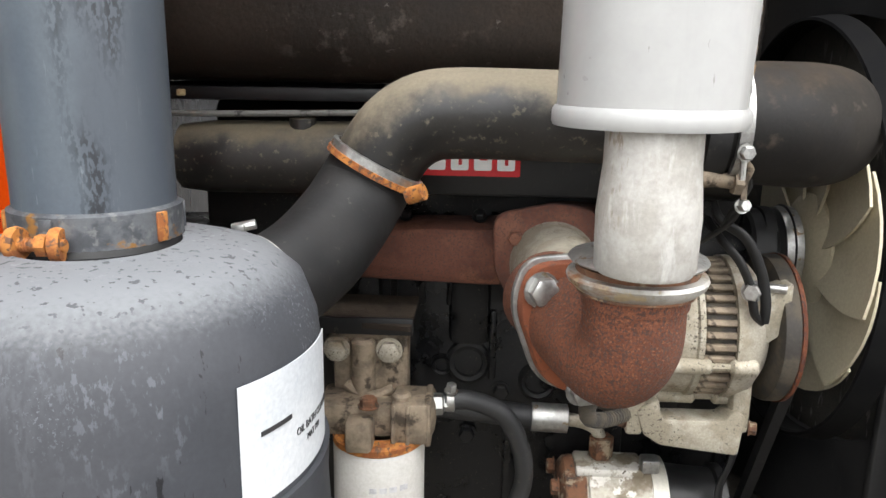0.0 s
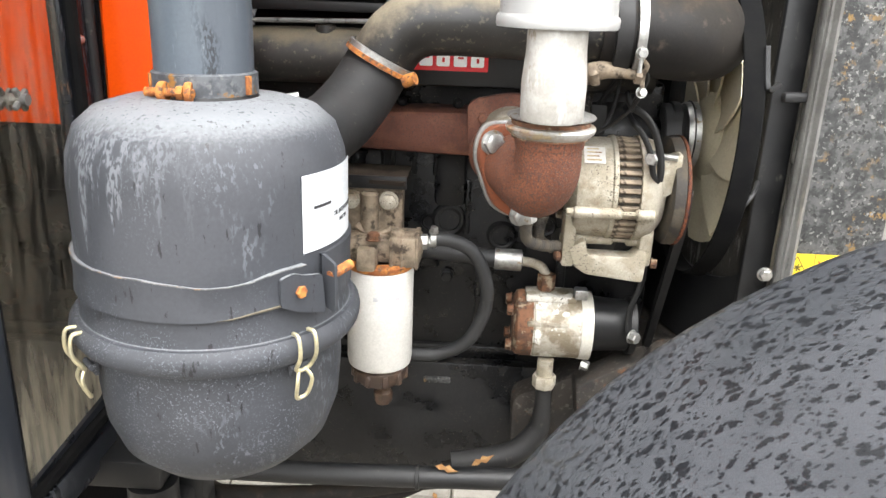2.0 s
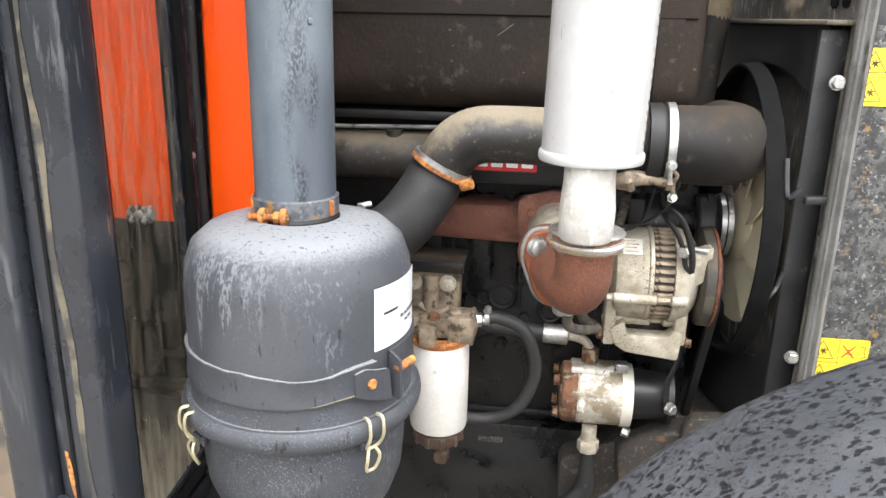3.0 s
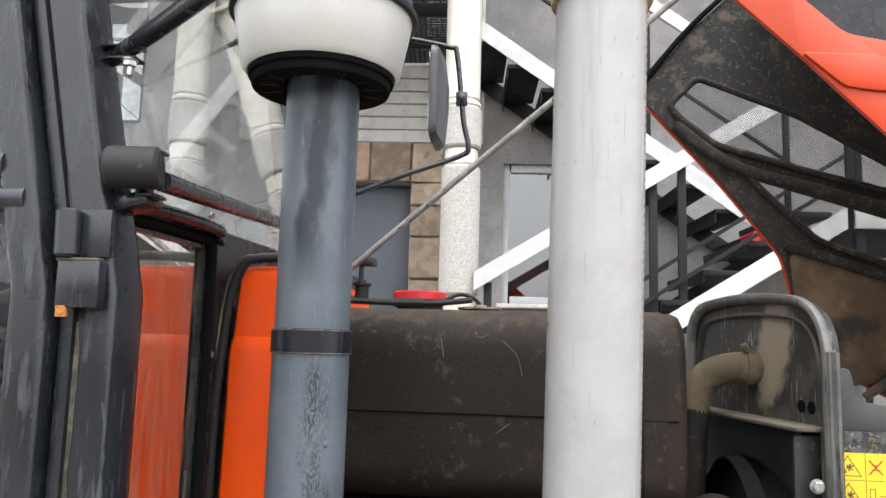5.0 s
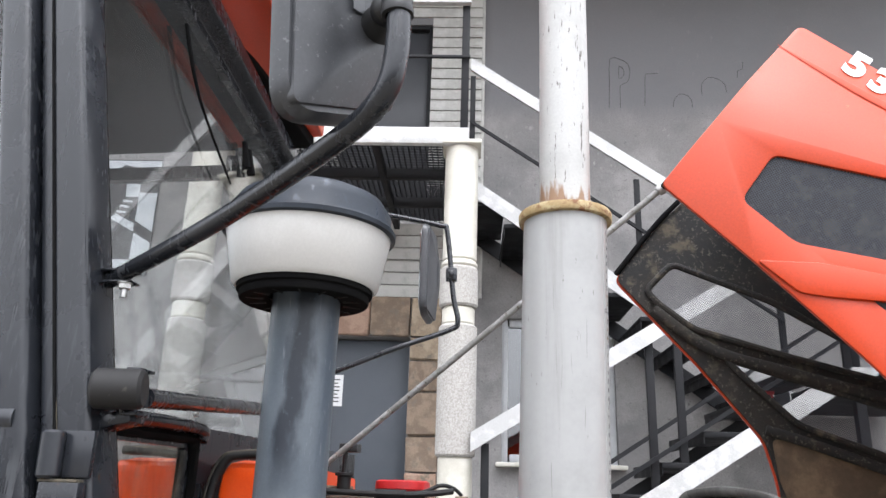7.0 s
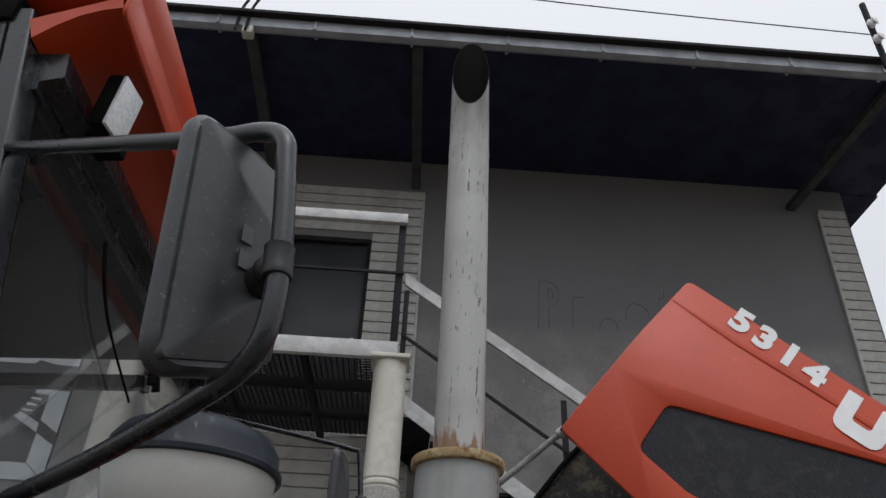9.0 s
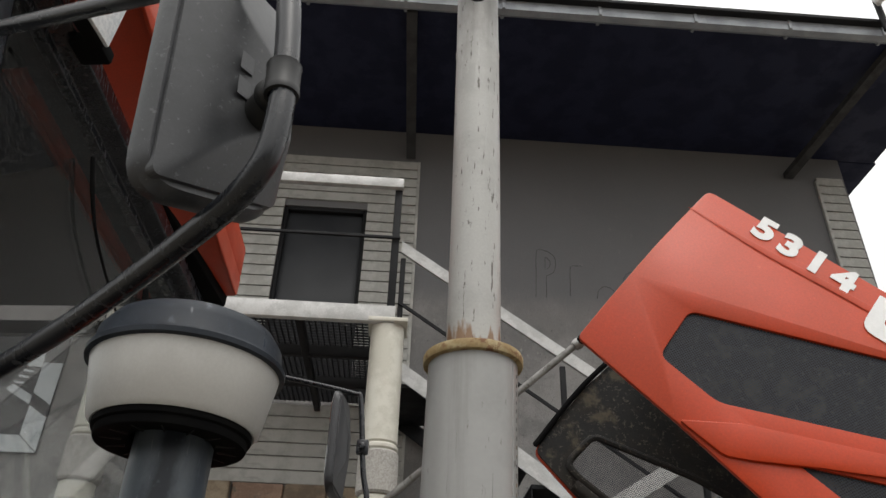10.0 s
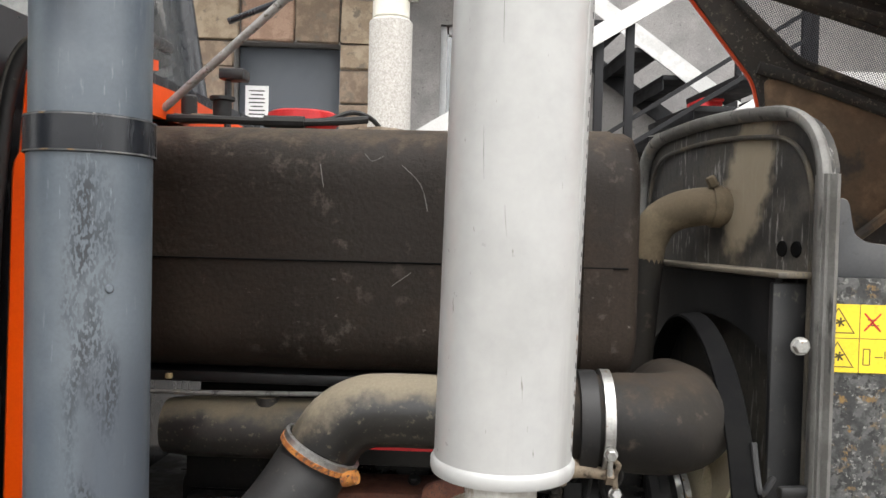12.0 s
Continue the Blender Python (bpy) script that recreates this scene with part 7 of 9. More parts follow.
def mirror(at, wide, tall, deep, label, turn, lift=0.0):
    """A rounded mirror housing: rim, faceted back shell and the silvered pane; local x across, y out of the back, z up."""
    m = Matrix.Translation(at) @ turn
    out = fillet([(-wide / 2, -tall / 2 + 0.02), (-wide / 2, tall / 2), (wide / 2 - 0.02, tall / 2 - 0.01), (wide / 2, -tall / 2 + lift)], 0.042, 6)
    bm = bmesh.new()
    rings = []
    for s, d, dx in ((0.93, 0.0, 0), (1.0, 0.004, 0), (1.0, 0.014, 0), (0.95, 0.022, 0), (0.94, 0.024, 0)):
        rings.append([bm.verts.new(m @ Vector((a * s, d, b * s))) for a, b in out])
    for p, q in zip(rings, rings[1:]):
        for k in range(len(out)):
            bm.faces.new((p[k], p[(k + 1) % len(out)], q[(k + 1) % len(out)], q[k]))
    bm.faces.new(rings[0])
    bm.faces.new(rings[-1])
    hd = part("mirror_rim", bm, M_PLAST, tractor, label)
    bm = bmesh.new()
    rings = []
    base = fillet([(-wide / 2, -tall / 2 + 0.02), (-wide / 2, tall / 2), (wide / 2 - 0.02, tall / 2 - 0.01), (wide / 2, -tall / 2 + lift)], 0.012, 6)
    small = fillet([(wide * 0.20, -tall * 0.10), (wide * 0.20, tall * 0.13), (wide * 0.36, tall * 0.12), (wide * 0.36, -tall * 0.10)], 0.004, 6)
    for some, sc, d in ((base, 0.90, 0.020), (base, 0.89, 0.028), (small, 1.0, deep), (small, 0.8, deep + 0.001)):
        rings.append([bm.verts.new(m @ Vector((a * sc, d, b * sc))) for a, b in some])
    for p, q in zip(rings, rings[1:]):
        for k in range(len(out)):
            bm.faces.new((p[k], p[(k + 1) % len(out)], q[(k + 1) % len(out)], q[k]))
    bm.faces.new(rings[-1])
    part("back_shell", bm, M_PLAST, hd, "grey-black moulded mirror back", 9)
    pane = surf("silvered_mirror", (0.85, 0.86, 0.87), (0.85, 0.86, 0.87), rough=0.02, rough2=0.02, metal=1.0, bump=0.0)
    part("mirror_pane", plate([(a * 0.9, b * 0.9) for a, b in out], [], lambda a, b: m @ Vector((a, -0.0005, b)), m.to_3x3() @ Vector((0, -0.001, 0))), pane, hd)
    return hd, m


def mirrors():
    turn = Matrix(((0.48, 0.877, 0, 0), (0.877, -0.48, 0, 0), (0, 0, 1, 0), (0, 0, 0, 1)))
    hd, m = mirror((-0.076, 0.078, 2.095), 0.155, 0.330, 0.052, "large grey-black wing mirror seen from its back", turn @ Matrix.Rotation(radians(-5), 4, "Y"), 0.062)
    for k in range(2):
        part("moulded_mark", plate([(-0.012, 0.014 - 0.03 * k), (0.004, 0.014 - 0.03 * k), (0.004, 0.034 - 0.03 * k), (-0.012, 0.034 - 0.03 * k)], [], lambda a, b: m @ Vector((a + 0.0, 0.046, b)), m.to_3x3() @ Vector((0, 0.0008, 0))), M_PLAST, hd)
    arm = part("mirror_arm", pipe([(-0.445, 0.352, 1.893), (-0.40, 0.330, 1.902), (-0.22, 0.205, 1.925), (-0.06, 0.080, 1.950), (-0.005, 0.035, 1.970), (0.010, 0.024, 2.01), (0.008, 0.024, 2.09), (-0.004, 0.026, 2.19), (-0.014, 0.030, 2.233), (-0.050, 0.050, 2.262), (-0.16, 0.11, 2.304), (-0.60, 0.33, 2.48)], 0.0115, 14, 6), M_CABBLK, tractor, "scuffed black mirror arm tube")
    bm = turned([(0.0118, -0.019), (0.0150, -0.018), (0.0158, -0.014), (0.0150, -0.011), (0.0150, 0.013), (0.0158, 0.016), (0.0118, 0.019)], (0.008, 0.024, 2.068), (-0.06, 0, 1), 20)
    lathe(bm, [(0, -0.016), (0.009, -0.013), (0.0145, -0.006), (0.016, 0.0), (0.0145, 0.006), (0.009, 0.013), (0, 0.016)], (-0.007, 0.044, 2.071), (-0.5, 0.85, 0.1), 18)
    rod(bm, (-0.006, 0.042, 2.071), (-0.034, 0.092, 2.076), 0.013, 0.022, 18, 0.004)
    part("mirror_joint", bm, M_BLACK, arm, "black ball joint and collar")
    bm = bmesh.new()
    for dz in (-0.007, 0.009):
        add_box(bm, (-0.430, 0.345, 1.894 + dz), (0.058, 0.026, 0.003), 0.001)
    foot = part("arm_foot", bm, M_CABBLK, arm)
    bm = bmesh.new()
    add_bolt(bm, (-0.412, 0.340, 1.886), (0, 0, -1), 0.0075, 0.008)
    rod(bm, (-0.412, 0.340, 1.880), (-0.412, 0.340, 1.866), 0.004, seg=10)
    part("foot_bolt", bm, M_ZINC, foot)
    # the mirror on the far side of the cab
    t2 = Matrix(((0.10, 0.995, 0, 0), (0.995, -0.10, 0, 0), (0, 0, 1, 0), (0, 0, 0, 1)))
    fh, fm = mirror((-0.262, 1.80, 2.322), 0.13, 0.33, 0.040, "far wing mirror in a thin black frame", t2)
    fa = part("mirror_arm", pipe([(-0.72, 1.80, 2.60), (-0.371, 1.80, 2.527), (-0.215, 1.80, 2.490), (-0.190, 1.80, 2.465), (-0.165, 1.80, 2.25), (-0.148, 1.80, 2.165), (-0.175, 1.80, 2.135), (-0.34, 1.77, 2.07), (-0.53, 1.75, 1.99)], 0.0085, 10, 6), M_CABBLK, tractor, "thin black far mirror arm")
    bm = box((-0.172, 1.798, 2.318), (0.036, 0.02, 0.045), 0.004)
    add_bolt(bm, (-0.172, 1.786, 2.318), (0, -1, 0), 0.010, 0.008)
    part("arm_clip", bm, M_CABBLK, fa)


def cab():
    # corner pillar: upright below, leaning back above
    def col(x_shift, w, y0, d, z0, z1, name, mat=M_CABBLK, bevel=0.008, parent=tractor, label=""):
        zs = [z0, 1.60, z1] if z0 < 1.60 < z1 else [z0, z1]
        sec = fillet([(-w / 2, y0), (w / 2, y0), (w / 2, y0 + d), (-w / 2, y0 + d)], bevel, 3)

        def at(a, b, t):
            return Vector((a + x_shift - (0.207 * (t - 1.60) if t > 1.60 else 0), b, t))
        return part(name, sweep(zs, sec, at), mat, parent, label)
    pil = col(-0.4165, 0.066, 0.300, 0.065, 0.30, 2.80, "cab_pillar", label="worn black cab corner pillar with rust streaks")
    col(-0.394, 0.008, 0.345, 0.030, 0.45, 2.78, "glass_seal", M_SEAL, 0.003, pil)
    col(-0.428, 0.004, 0.2975, 0.006, 0.30, 2.80, "pillar_groove", M_SEAL, 0.001, pil)
    dr = part("cab_door", sweep((0.30, 1.60, 2.80), fillet([(-0.500, 0.280), (-0.454, 0.280), (-0.454, 0.33), (-0.500, 0.33)], 0.010, 3), lambda a, b, t: Vector((a - (0.207 * (t - 1.6) if t > 1.6 else 0), b, t))), M_CABBLK, tractor, "black framed glass cab door")
    part("door_glass", plate([(-1.5, 1.755), (-0.527, 1.755), (-0.735, 2.76), (-1.5, 2.76)], [], lambda a, b: Vector((a, 0.305, b)), (0, 0.005, 0)), M_GLASS, dr)
    part("door_glass", plate([(-1.5, 0.6), (-0.494, 0.6), (-0.494, 1.69), (-1.5, 1.69)], [], lambda a, b: Vector((a, 0.305, b)), (0, 0.005, 0)), M_GLASS, dr)
    part("door_rail", pipe([(-1.5, 0.292, 1.703), (-0.49, 0.292, 1.703)], 0.0165, 14, 1), M_CABBLK, dr)
    part("door_rail", pipe([(-1.5, 0.292, 1.744), (-0.52, 0.292, 1.744)], 0.0165, 14, 1), M_CABBLK, dr)
    part("corner_gusset", plate(fillet([(-0.600, 1.730), (-0.500, 1.730), (-0.527, 1.850), (-0.533, 1.835), (-0.545, 1.790), (-0.565, 1.768)], 0.006), [], lambda a, b: Vector((a, 0.286, b)), (0, 0.02, 0), 0.003), M_CABBLK, dr)
    part("corner_gusset", plate(fillet([(-0.580, 1.716), (-0.492, 1.716), (-0.492, 1.600), (-0.502, 1.630), (-0.515, 1.672), (-0.540, 1.688)], 0.006), [], lambda a, b: Vector((a, 0.286, b)), (0, 0.02, 0), 0.003), M_CABBLK, dr)
    # long streak: ridge highlight of the worn pillar edge, painted on as a strip
    rnd = random.Random(11)
    left, right = [], []
    for k in range(26):
        z = 1.565 - 0.032 * k
        mid = -0.4275 + 0.018 * (k / 21) + 0.0022 * math.sin(k * 0.9) + rnd.uniform(-0.0008, 0.0008)
        half = 0.0046 - 0.0014 * k / 25 + rnd.uniform(-0.0010, 0.0010)
        left.append((mid - half, z))
        right.append((mid + half, z))
    part("rust_streak", plate(left + right[::-1], [], lambda a, b: Vector((a, 0.2995, b)), (0, -0.0005, 0)), M_STREAK, pil, "long tan streak, worn paint and the edge's highlight in one colour")
    part("rust_streak", plate([(-0.4300, 1.745), (-0.4275, 1.750), (-0.4255, 1.725), (-0.4245, 1.690), (-0.4290, 1.690), (-0.4295, 1.715)], [], lambda a, b: Vector((a - 0.207 * (b - 1.6), 0.2995, b)), (0, -0.0005, 0)), M_STREAK, pil)
    z = 1.634
    bm = bmesh.new()
    rod(bm, (-0.434, 0.283, z + 0.002), (-0.436, 0.283, z + 0.056), 0.0135, seg=18, chamfer=0.003)
    add_box(bm, (-0.412, 0.295, z + 0.030), (0.046, 0.008, 0.054), 0.0012)
    hg = part("door_hinge", bm, M_CABBLK, pil, "black hinge with rust at its joint")
    part("hinge_plate", box((-0.416, 0.286, z - 0.028), (0.050, 0.016, 0.052), 0.0015), M_CABBLK, hg)
    part("rust_line", box((-0.418, 0.2845, z - 0.0005), (0.050, 0.014, 0.0035), 0.0012), M_STREAK, hg)
    bm = bmesh.new()
    rod(bm, (-0.433, 0.281, z - 0.064), (-0.433, 0.281, z - 0.052), 0.0065, seg=12)
    part("hinge_pin", bm, M_ORUST, hg)
    # lower hinge: two barrels side by side on a welded seat
    z = 0.806
    bm = bmesh.new()
    rod(bm, (-0.426, 0.286, z), (-0.429, 0.286, z + 0.060), 0.0125, seg=18, chamfer=0.002)
    rod(bm, (-0.447, 0.292, z + 0.008), (-0.450, 0.292, z + 0.066), 0.0115, seg=18, chamfer=0.002)
    low = part("door_hinge", bm, M_CABBLK, pil, "lower black hinge barrels with rusty edges")
    part("rust_cap", turned([(0, 0.0008), (0.0110, 0.0008), (0.0129, -0.0010), (0.0129, -0.006), (0.0125, -0.007)], (-0.429, 0.286, z + 0.0605), (-0.05, 0, 1), 18), M_STREAK, low)
    part("rust_run", plate([(-0.4205, z + 0.004), (-0.4165, z + 0.002), (-0.4175, z + 0.050), (-0.4215, z + 0.052)], [], lambda a, b: Vector((a, 0.2772, b)), (0, -0.0006, 0)), M_ORUST, low)
    part("rust_run", plate([(-0.4330, z + 0.066), (-0.4270, z + 0.066), (-0.4300, z + 0.100), (-0.4335, z + 0.126), (-0.4375, z + 0.128), (-0.4360, z + 0.095)], [], lambda a, b: Vector((a, 0.2990, b)), (0, -0.0008, 0)), M_ORUST, low, "orange rust run above the hinge")
    part("weld_seat", pipe([(-0.452, 0.294, z - 0.001), (-0.430, 0.290, z - 0.003), (-0.400, 0.297, z - 0.002), (-0.388, 0.300, z + 0.004)], [0.002, 0.0045, 0.004, 0.002], 8, 4), M_STREAK, low)
    # windscreen, turned a little out of square

    def screen(y, z, dx=0.0):
        return Vector((-0.440 - 0.168 * (z - 1.70) - 0.108 * (y - 0.31) + dx, y, z))
    def top(y):
        return 2.700 + 0.018 * (y - 0.31)

    bm = bmesh.new()
    g = [[[bm.verts.new(screen(0.31 + 1.41 * i / 4, z0 if j == 0 else top(0.31 + 1.41 * i / 4), d)) for j, z0 in enumerate((1.70, 0))] for i in range(5)] for d in (0, -0.006)]
    for i in range(4):
        for q in g:
            bm.faces.new((q[i][0], q[i + 1][0], q[i + 1][1], q[i][1]))
    ws = part("windscreen", bm, M_GLASS, tractor, "coated cab windscreen reflecting the house")
    part("screen_frame", sweep((0.335, 1.0, 1.76), fillet([(-0.075, 0.014), (-0.075, -0.012), (0.015, -0.012), (0.015, 0.060), (-0.045, 0.060), (-0.055, 0.014)], 0.004), lambda a, b, t: screen(t, top(t) + a, b)), M_CABBLK, ws)
    part("screen_frame", pipe([screen(1.72, 1.68, 0.01), screen(1.72, 2.0, 0.01), screen(1.72, top(1.72), 0.01)], 0.028, 10, 3), M_CABBLK, ws)
    wp = part("wiper", pipe([screen(0.735, 2.57, 0.02), screen(0.755, 2.50, 0.02), screen(0.80, 2.43, 0.02), screen(0.88, 2.38, 0.02), screen(1.01, 2.318, 0.02)], [0.005, 0.005, 0.0035, 0.003, 0.003], 8, 5), M_SEAL, ws, "thin black wiper arm")
    part("wiper_blade", pipe([screen(1.19, 2.440, 0.014), screen(1.185, 2.515, 0.014)], [0.012, 0.007], 8, 1), M_SEAL, wp)
    part("wiper_tip", pipe([screen(1.235, 2.440, 0.014), screen(1.225, 2.510, 0.014)], [0.012, 0.007], 8, 1), M_SEAL, wp)
    bar = part("grab_rail", pipe([(-0.366, 0.350, 1.737), (-0.395, 0.55, 1.754), (-0.447, 0.96, 1.789), (-0.49, 1.30, 1.815)], 0.0128, 16, 4), M_CABBLK, tractor, "black cross tube under the windscreen with a rubber end")
    bm = bmesh.new()
    lathe(bm, [(0.009, 0.004), (0.013, 0.0), (0.021, 0.0), (0.0245, 0.004), (0.0245, 0.056), (0.020, 0.060), (0, 0.060)], (-0.402, 0.293, 1.741), (0.965, 0.26, 0.02), 28)
    lathe(bm, [(0.0095, 0.004), (0.0095, 0.030), (0, 0.030)], (-0.402, 0.293, 1.741), (0.965, 0.26, 0.02), 20)
    part("rubber_end", bm, M_RUBBER, bar)
    # folded open bracket that holds the tube and the rubber
    bm = bmesh.new()
    for dz in (-0.028, 0.026):
        add_box(bm, (-0.366, 0.332, 1.742 + dz), (0.020, 0.036, 0.004), 0.001)
    add_box(bm, (-0.375, 0.332, 1.741), (0.004, 0.036, 0.054), 0.001)
    add_box(bm, (-0.395, 0.340, 1.706), (0.060, 0.040, 0.018), 0.004, Matrix.Translation((-0.395, 0.340, 1.706)) @ Matrix.Rotation(radians(-14), 4, "Y") @ Matrix.Translation((0.395, -0.340, -1.706)))
    add_bolt(bm, (-0.372, 0.330, 1.744), (1, -0.2, 0), 0.008, 0.008)
    part("end_bracket", bm, M_CABBLK, bar)
    # front bulkhead with the lower pane
    bh = part("cab_bulkhead", plate([(0.365, 0.62), (0.365, 1.725), (1.75, 1.74), (1.75, 0.62)], [fillet([(0.408, 0.70), (0.408, 1.690), (0.648, 1.692), (0.648, 0.72)], 0.008)], lambda a, b: Vector((-0.444, a, b)), (-0.02, 0, 0)), M_CABBLK, tractor, "black steel cab front bulkhead")
    part("lower_pane", plate([(0.404, 0.696), (0.404, 1.694), (0.652, 1.696), (0.652, 0.716)], [], lambda a, b: Vector((-0.4500, a, b)), (-0.005, 0, 0)), M_LOWGLASS, bh, "dirty lower glass pane")
    ring = fillet([(0.392, 0.690), (0.392, 1.704), (0.664, 1.708), (0.664, 0.70)], 0.02, 4)
    part("pane_frame", pipe([Vector((-0.440, a, b)) for a, b in ring], 0.009, 8, 1, closed=True), M_SEAL, bh)
    part("frame_bar", pipe([(-0.425, 0.385, 1.716), (-0.425, 0.50, 1.722), (-0.428, 0.655, 1.722), (-0.431, 0.664, 1.706)], 0.011, 12, 4), M_CABBLK, bh)
    for y, z in ((0.684, 1.525), (0.684, 1.215), (0.655, 1.748)):
        part("bolt", bolt((-0.443, y, z), (1, -0.2, 0), 0.0045, 0.005), M_ZINC, bh)
    bm = bmesh.new()
    for turn_deg in (35, 125):
        add_box(bm, (0, 0, 0), (0.006, 0.032, 0.007), 0.002, Matrix.Translation((-0.441, 0.536, 1.158)) @ Matrix.Rotation(radians(turn_deg), 4, "X"))
    rod(bm, (-0.452, 0.536, 1.158), (-0.432, 0.536, 1.158), 0.007, seg=10)
    part("pane_catch", bm, M_STRIP, bh, "small dull cross-shaped pane catch")
    # inside of the cab, dim
    inn = part("cab_floor", box((-1.05, 1.05, 0.66), (1.15, 1.36, 0.04), 0.01), M_TANLIN, tractor, "dusty dark cab floor")
    part("seat", box((-1.30, 1.05, 1.02), (0.40, 0.46, 0.12), 0.04), M_RUBBER, inn)
    part("seat_back", box((-1.48, 1.05, 1.35), (0.10, 0.44, 0.60), 0.04), M_RUBBER, inn)
    part("dash", box((-0.72, 1.05, 1.42), (0.30, 0.5, 0.5), 0.04), M_RUBBER, inn)
    part("rear_wall", box((-1.62, 1.05, 1.1), (0.03, 1.4, 0.9), 0.01), M_CABBLK, inn)
    part("rear_frame", plate([(0.30, 1.55), (0.30, 2.80), (1.74, 2.80), (1.74, 1.55)], [fillet([(0.38, 1.62), (0.38, 2.72), (1.66, 2.72), (1.66, 1.62)], 0.05)], lambda a, b: Vector((-1.64, a, b)), (0.03, 0, 0)), M_CABBLK, inn)
    part("rear_glass", plate([(0.36, 1.60), (0.36, 2.74), (1.68, 2.74), (1.68, 1.60)], [], lambda a, b: Vector((-1.655, a, b)), (0.006, 0, 0)), M_GLASS, inn)
    fd = part("far_door", plate([(-1.62, 0.62), (-0.60, 0.62), (-0.62, 1.70), (-0.78, 2.712), (-1.62, 2.712)], [fillet([(-1.56, 1.30), (-0.68, 1.30), (-0.70, 1.72), (-0.84, 2.665), (-1.56, 2.665)], 0.05)], lambda a, b: Vector((a, 1.745, b)), (0, 0.03, 0)), M_CABBLK, inn)
    part("door_glass", plate([(-1.58, 1.27), (-0.67, 1.27), (-0.69, 1.72), (-0.83, 2.69), (-1.58, 2.69)], [], lambda a, b: Vector((a, 1.757, b)), (0, 0.006, 0)), M_GLASS, fd)
    part("steering_wheel", pipe([(-0.95 + 0.19 * math.cos(2 * math.pi * j / 16), 1.05 + 0.19 * math.sin(2 * math.pi * j / 16), 1.62 + 0.07 * math.cos(2 * math.pi * j / 16)) for j in range(16)], 0.013, 10, 3, closed=True), M_RUBBER, inn)
    # roof with its overhang and work lamp
    def edge(y, dx=0.0):
        return -0.451 - 0.118 * (y - 0.31) + dx

    rf = part("cab_roof", plate(fillet([(edge(0.27), 0.27), (edge(1.75), 1.75), (-1.80, 1.75), (-1.80, 0.27)], 0.05), [], lambda a, b: Vector((a, b, 2.845)), (0, 0, 0.15), 0.03), M_ORANGE, tractor, "orange cab roof overhanging the windscreen")
    part("roof_lip", plate(fillet([(0.30, 2.785), (0.30, 2.87), (1.73, 2.87), (1.73, 2.795)], 0.02), [], lambda a, b: Vector((edge(a, -0.004), a, b)), (-0.010, 0, 0), 0.003), M_ORANGE, rf)
    bm = bmesh.new()
    rows = []
    for i in range(9):
        y = 0.30 + 1.43 * i / 8
        a, b = screen(y, top(y) + 0.02, 0.0), Vector((edge(y, -0.012), y, 2.800))
        rows.append([bm.verts.new(a + (b - a) * t + Vector((0, 0, 0.020 * math.sin(math.pi * t)))) for t in (0, 0.25, 0.5, 0.75, 1)] + [bm.verts.new(b + Vector((-0.01, 0, 0.03))), bm.verts.new(a + Vector((-0.02, 0, 0.05)))])
    for p, q in zip(rows, rows[1:]):
        for j in range(7):
            bm.faces.new((p[j], p[(j + 1) % 7], q[(j + 1) % 7], q[j]))
    bm.faces.new(rows[0])
    bm.faces.new(rows[-1])
    part("visor", bm, M_ORANGE, rf, "orange visor panel over the windscreen")
    part("headliner", box((-1.22, 1.02, 2.80), (1.12, 1.46, 0.07), 0.01), M_SEAL, rf)
    lt = Matrix.Translation((-0.510, 0.458, 2.690)) @ Matrix.Rotation(radians(-3), 4, "Z") @ Matrix.Rotation(radians(5), 4, "Y")
    lamp = part("work_lamp", box((-0.004, 0, 0), (0.034, 0.078, 0.128), 0.008, lt), M_SEAL, rf, "square clear work lamp under the roof edge")
    lens = surf("clear_ribbed_lens", (0.62, 0.64, 0.66), (0.75, 0.76, 0.77), s=120, rough=0.15, bump=0.8, bs=70)
    part("lens", box((0.016, 0, 0), (0.008, 0.072, 0.122), 0.002, lt), lens, lamp)
    part("lamp_bracket", box((-0.545, 0.52, 2.655), (0.06, 0.06, 0.03), 0.006), M_SEAL, lamp)
    # rear cowl of the hood with its rubber seal
    face = [(0.718, 1.098), (0.718, 1.533), (0.7215, 1.546), (0.729, 1.556), (0.731, 1.652), (0.735, 1.666), (0.744, 1.674), (0.80, 1.681), (0.80, 1.668), (0.748, 1.660), (0.744, 1.648), (0.742, 1.098)]

    def cowl_edge(z):
        return -0.434 + 0.010 * max(0, min(1, (z - 1.30) / 0.30)) + 0.016 * max(0, (z - 1.64) / 0.04)

    cw = part("rear_cowl", sweep((0, 0.04, 1), face, lambda a, b, t: Vector((cowl_edge(b) + (-0.285 - cowl_edge(b)) * t, a + (0.006 if t == 0 else 0), b))), M_LITORANGE, tractor, "orange fixed cowl in front of the cab", 25)
    part("cowl_top", sweep((-0.415, -0.345), fillet([(0.80, 1.63), (0.80, 1.672), (1.05, 1.678), (1.38, 1.665), (1.38, 1.63)], 0.012), lambda a, b, t: Vector((t, a, b))), M_LITORANGE, cw)
    seal = [(-0.444, 0.716, 1.08), (-0.444, 0.716, 1.40), (-0.436, 0.720, 1.56), (-0.428, 0.726, 1.640), (-0.410, 0.730, 1.680), (-0.385, 0.735, 1.688), (-0.34, 0.740, 1.691), (-0.29, 0.745, 1.692)]
    part("cowl_seal", pipe(seal, 0.0085, 10, 6), M_RUBBER, cw, "black rubber seal round the cowl")
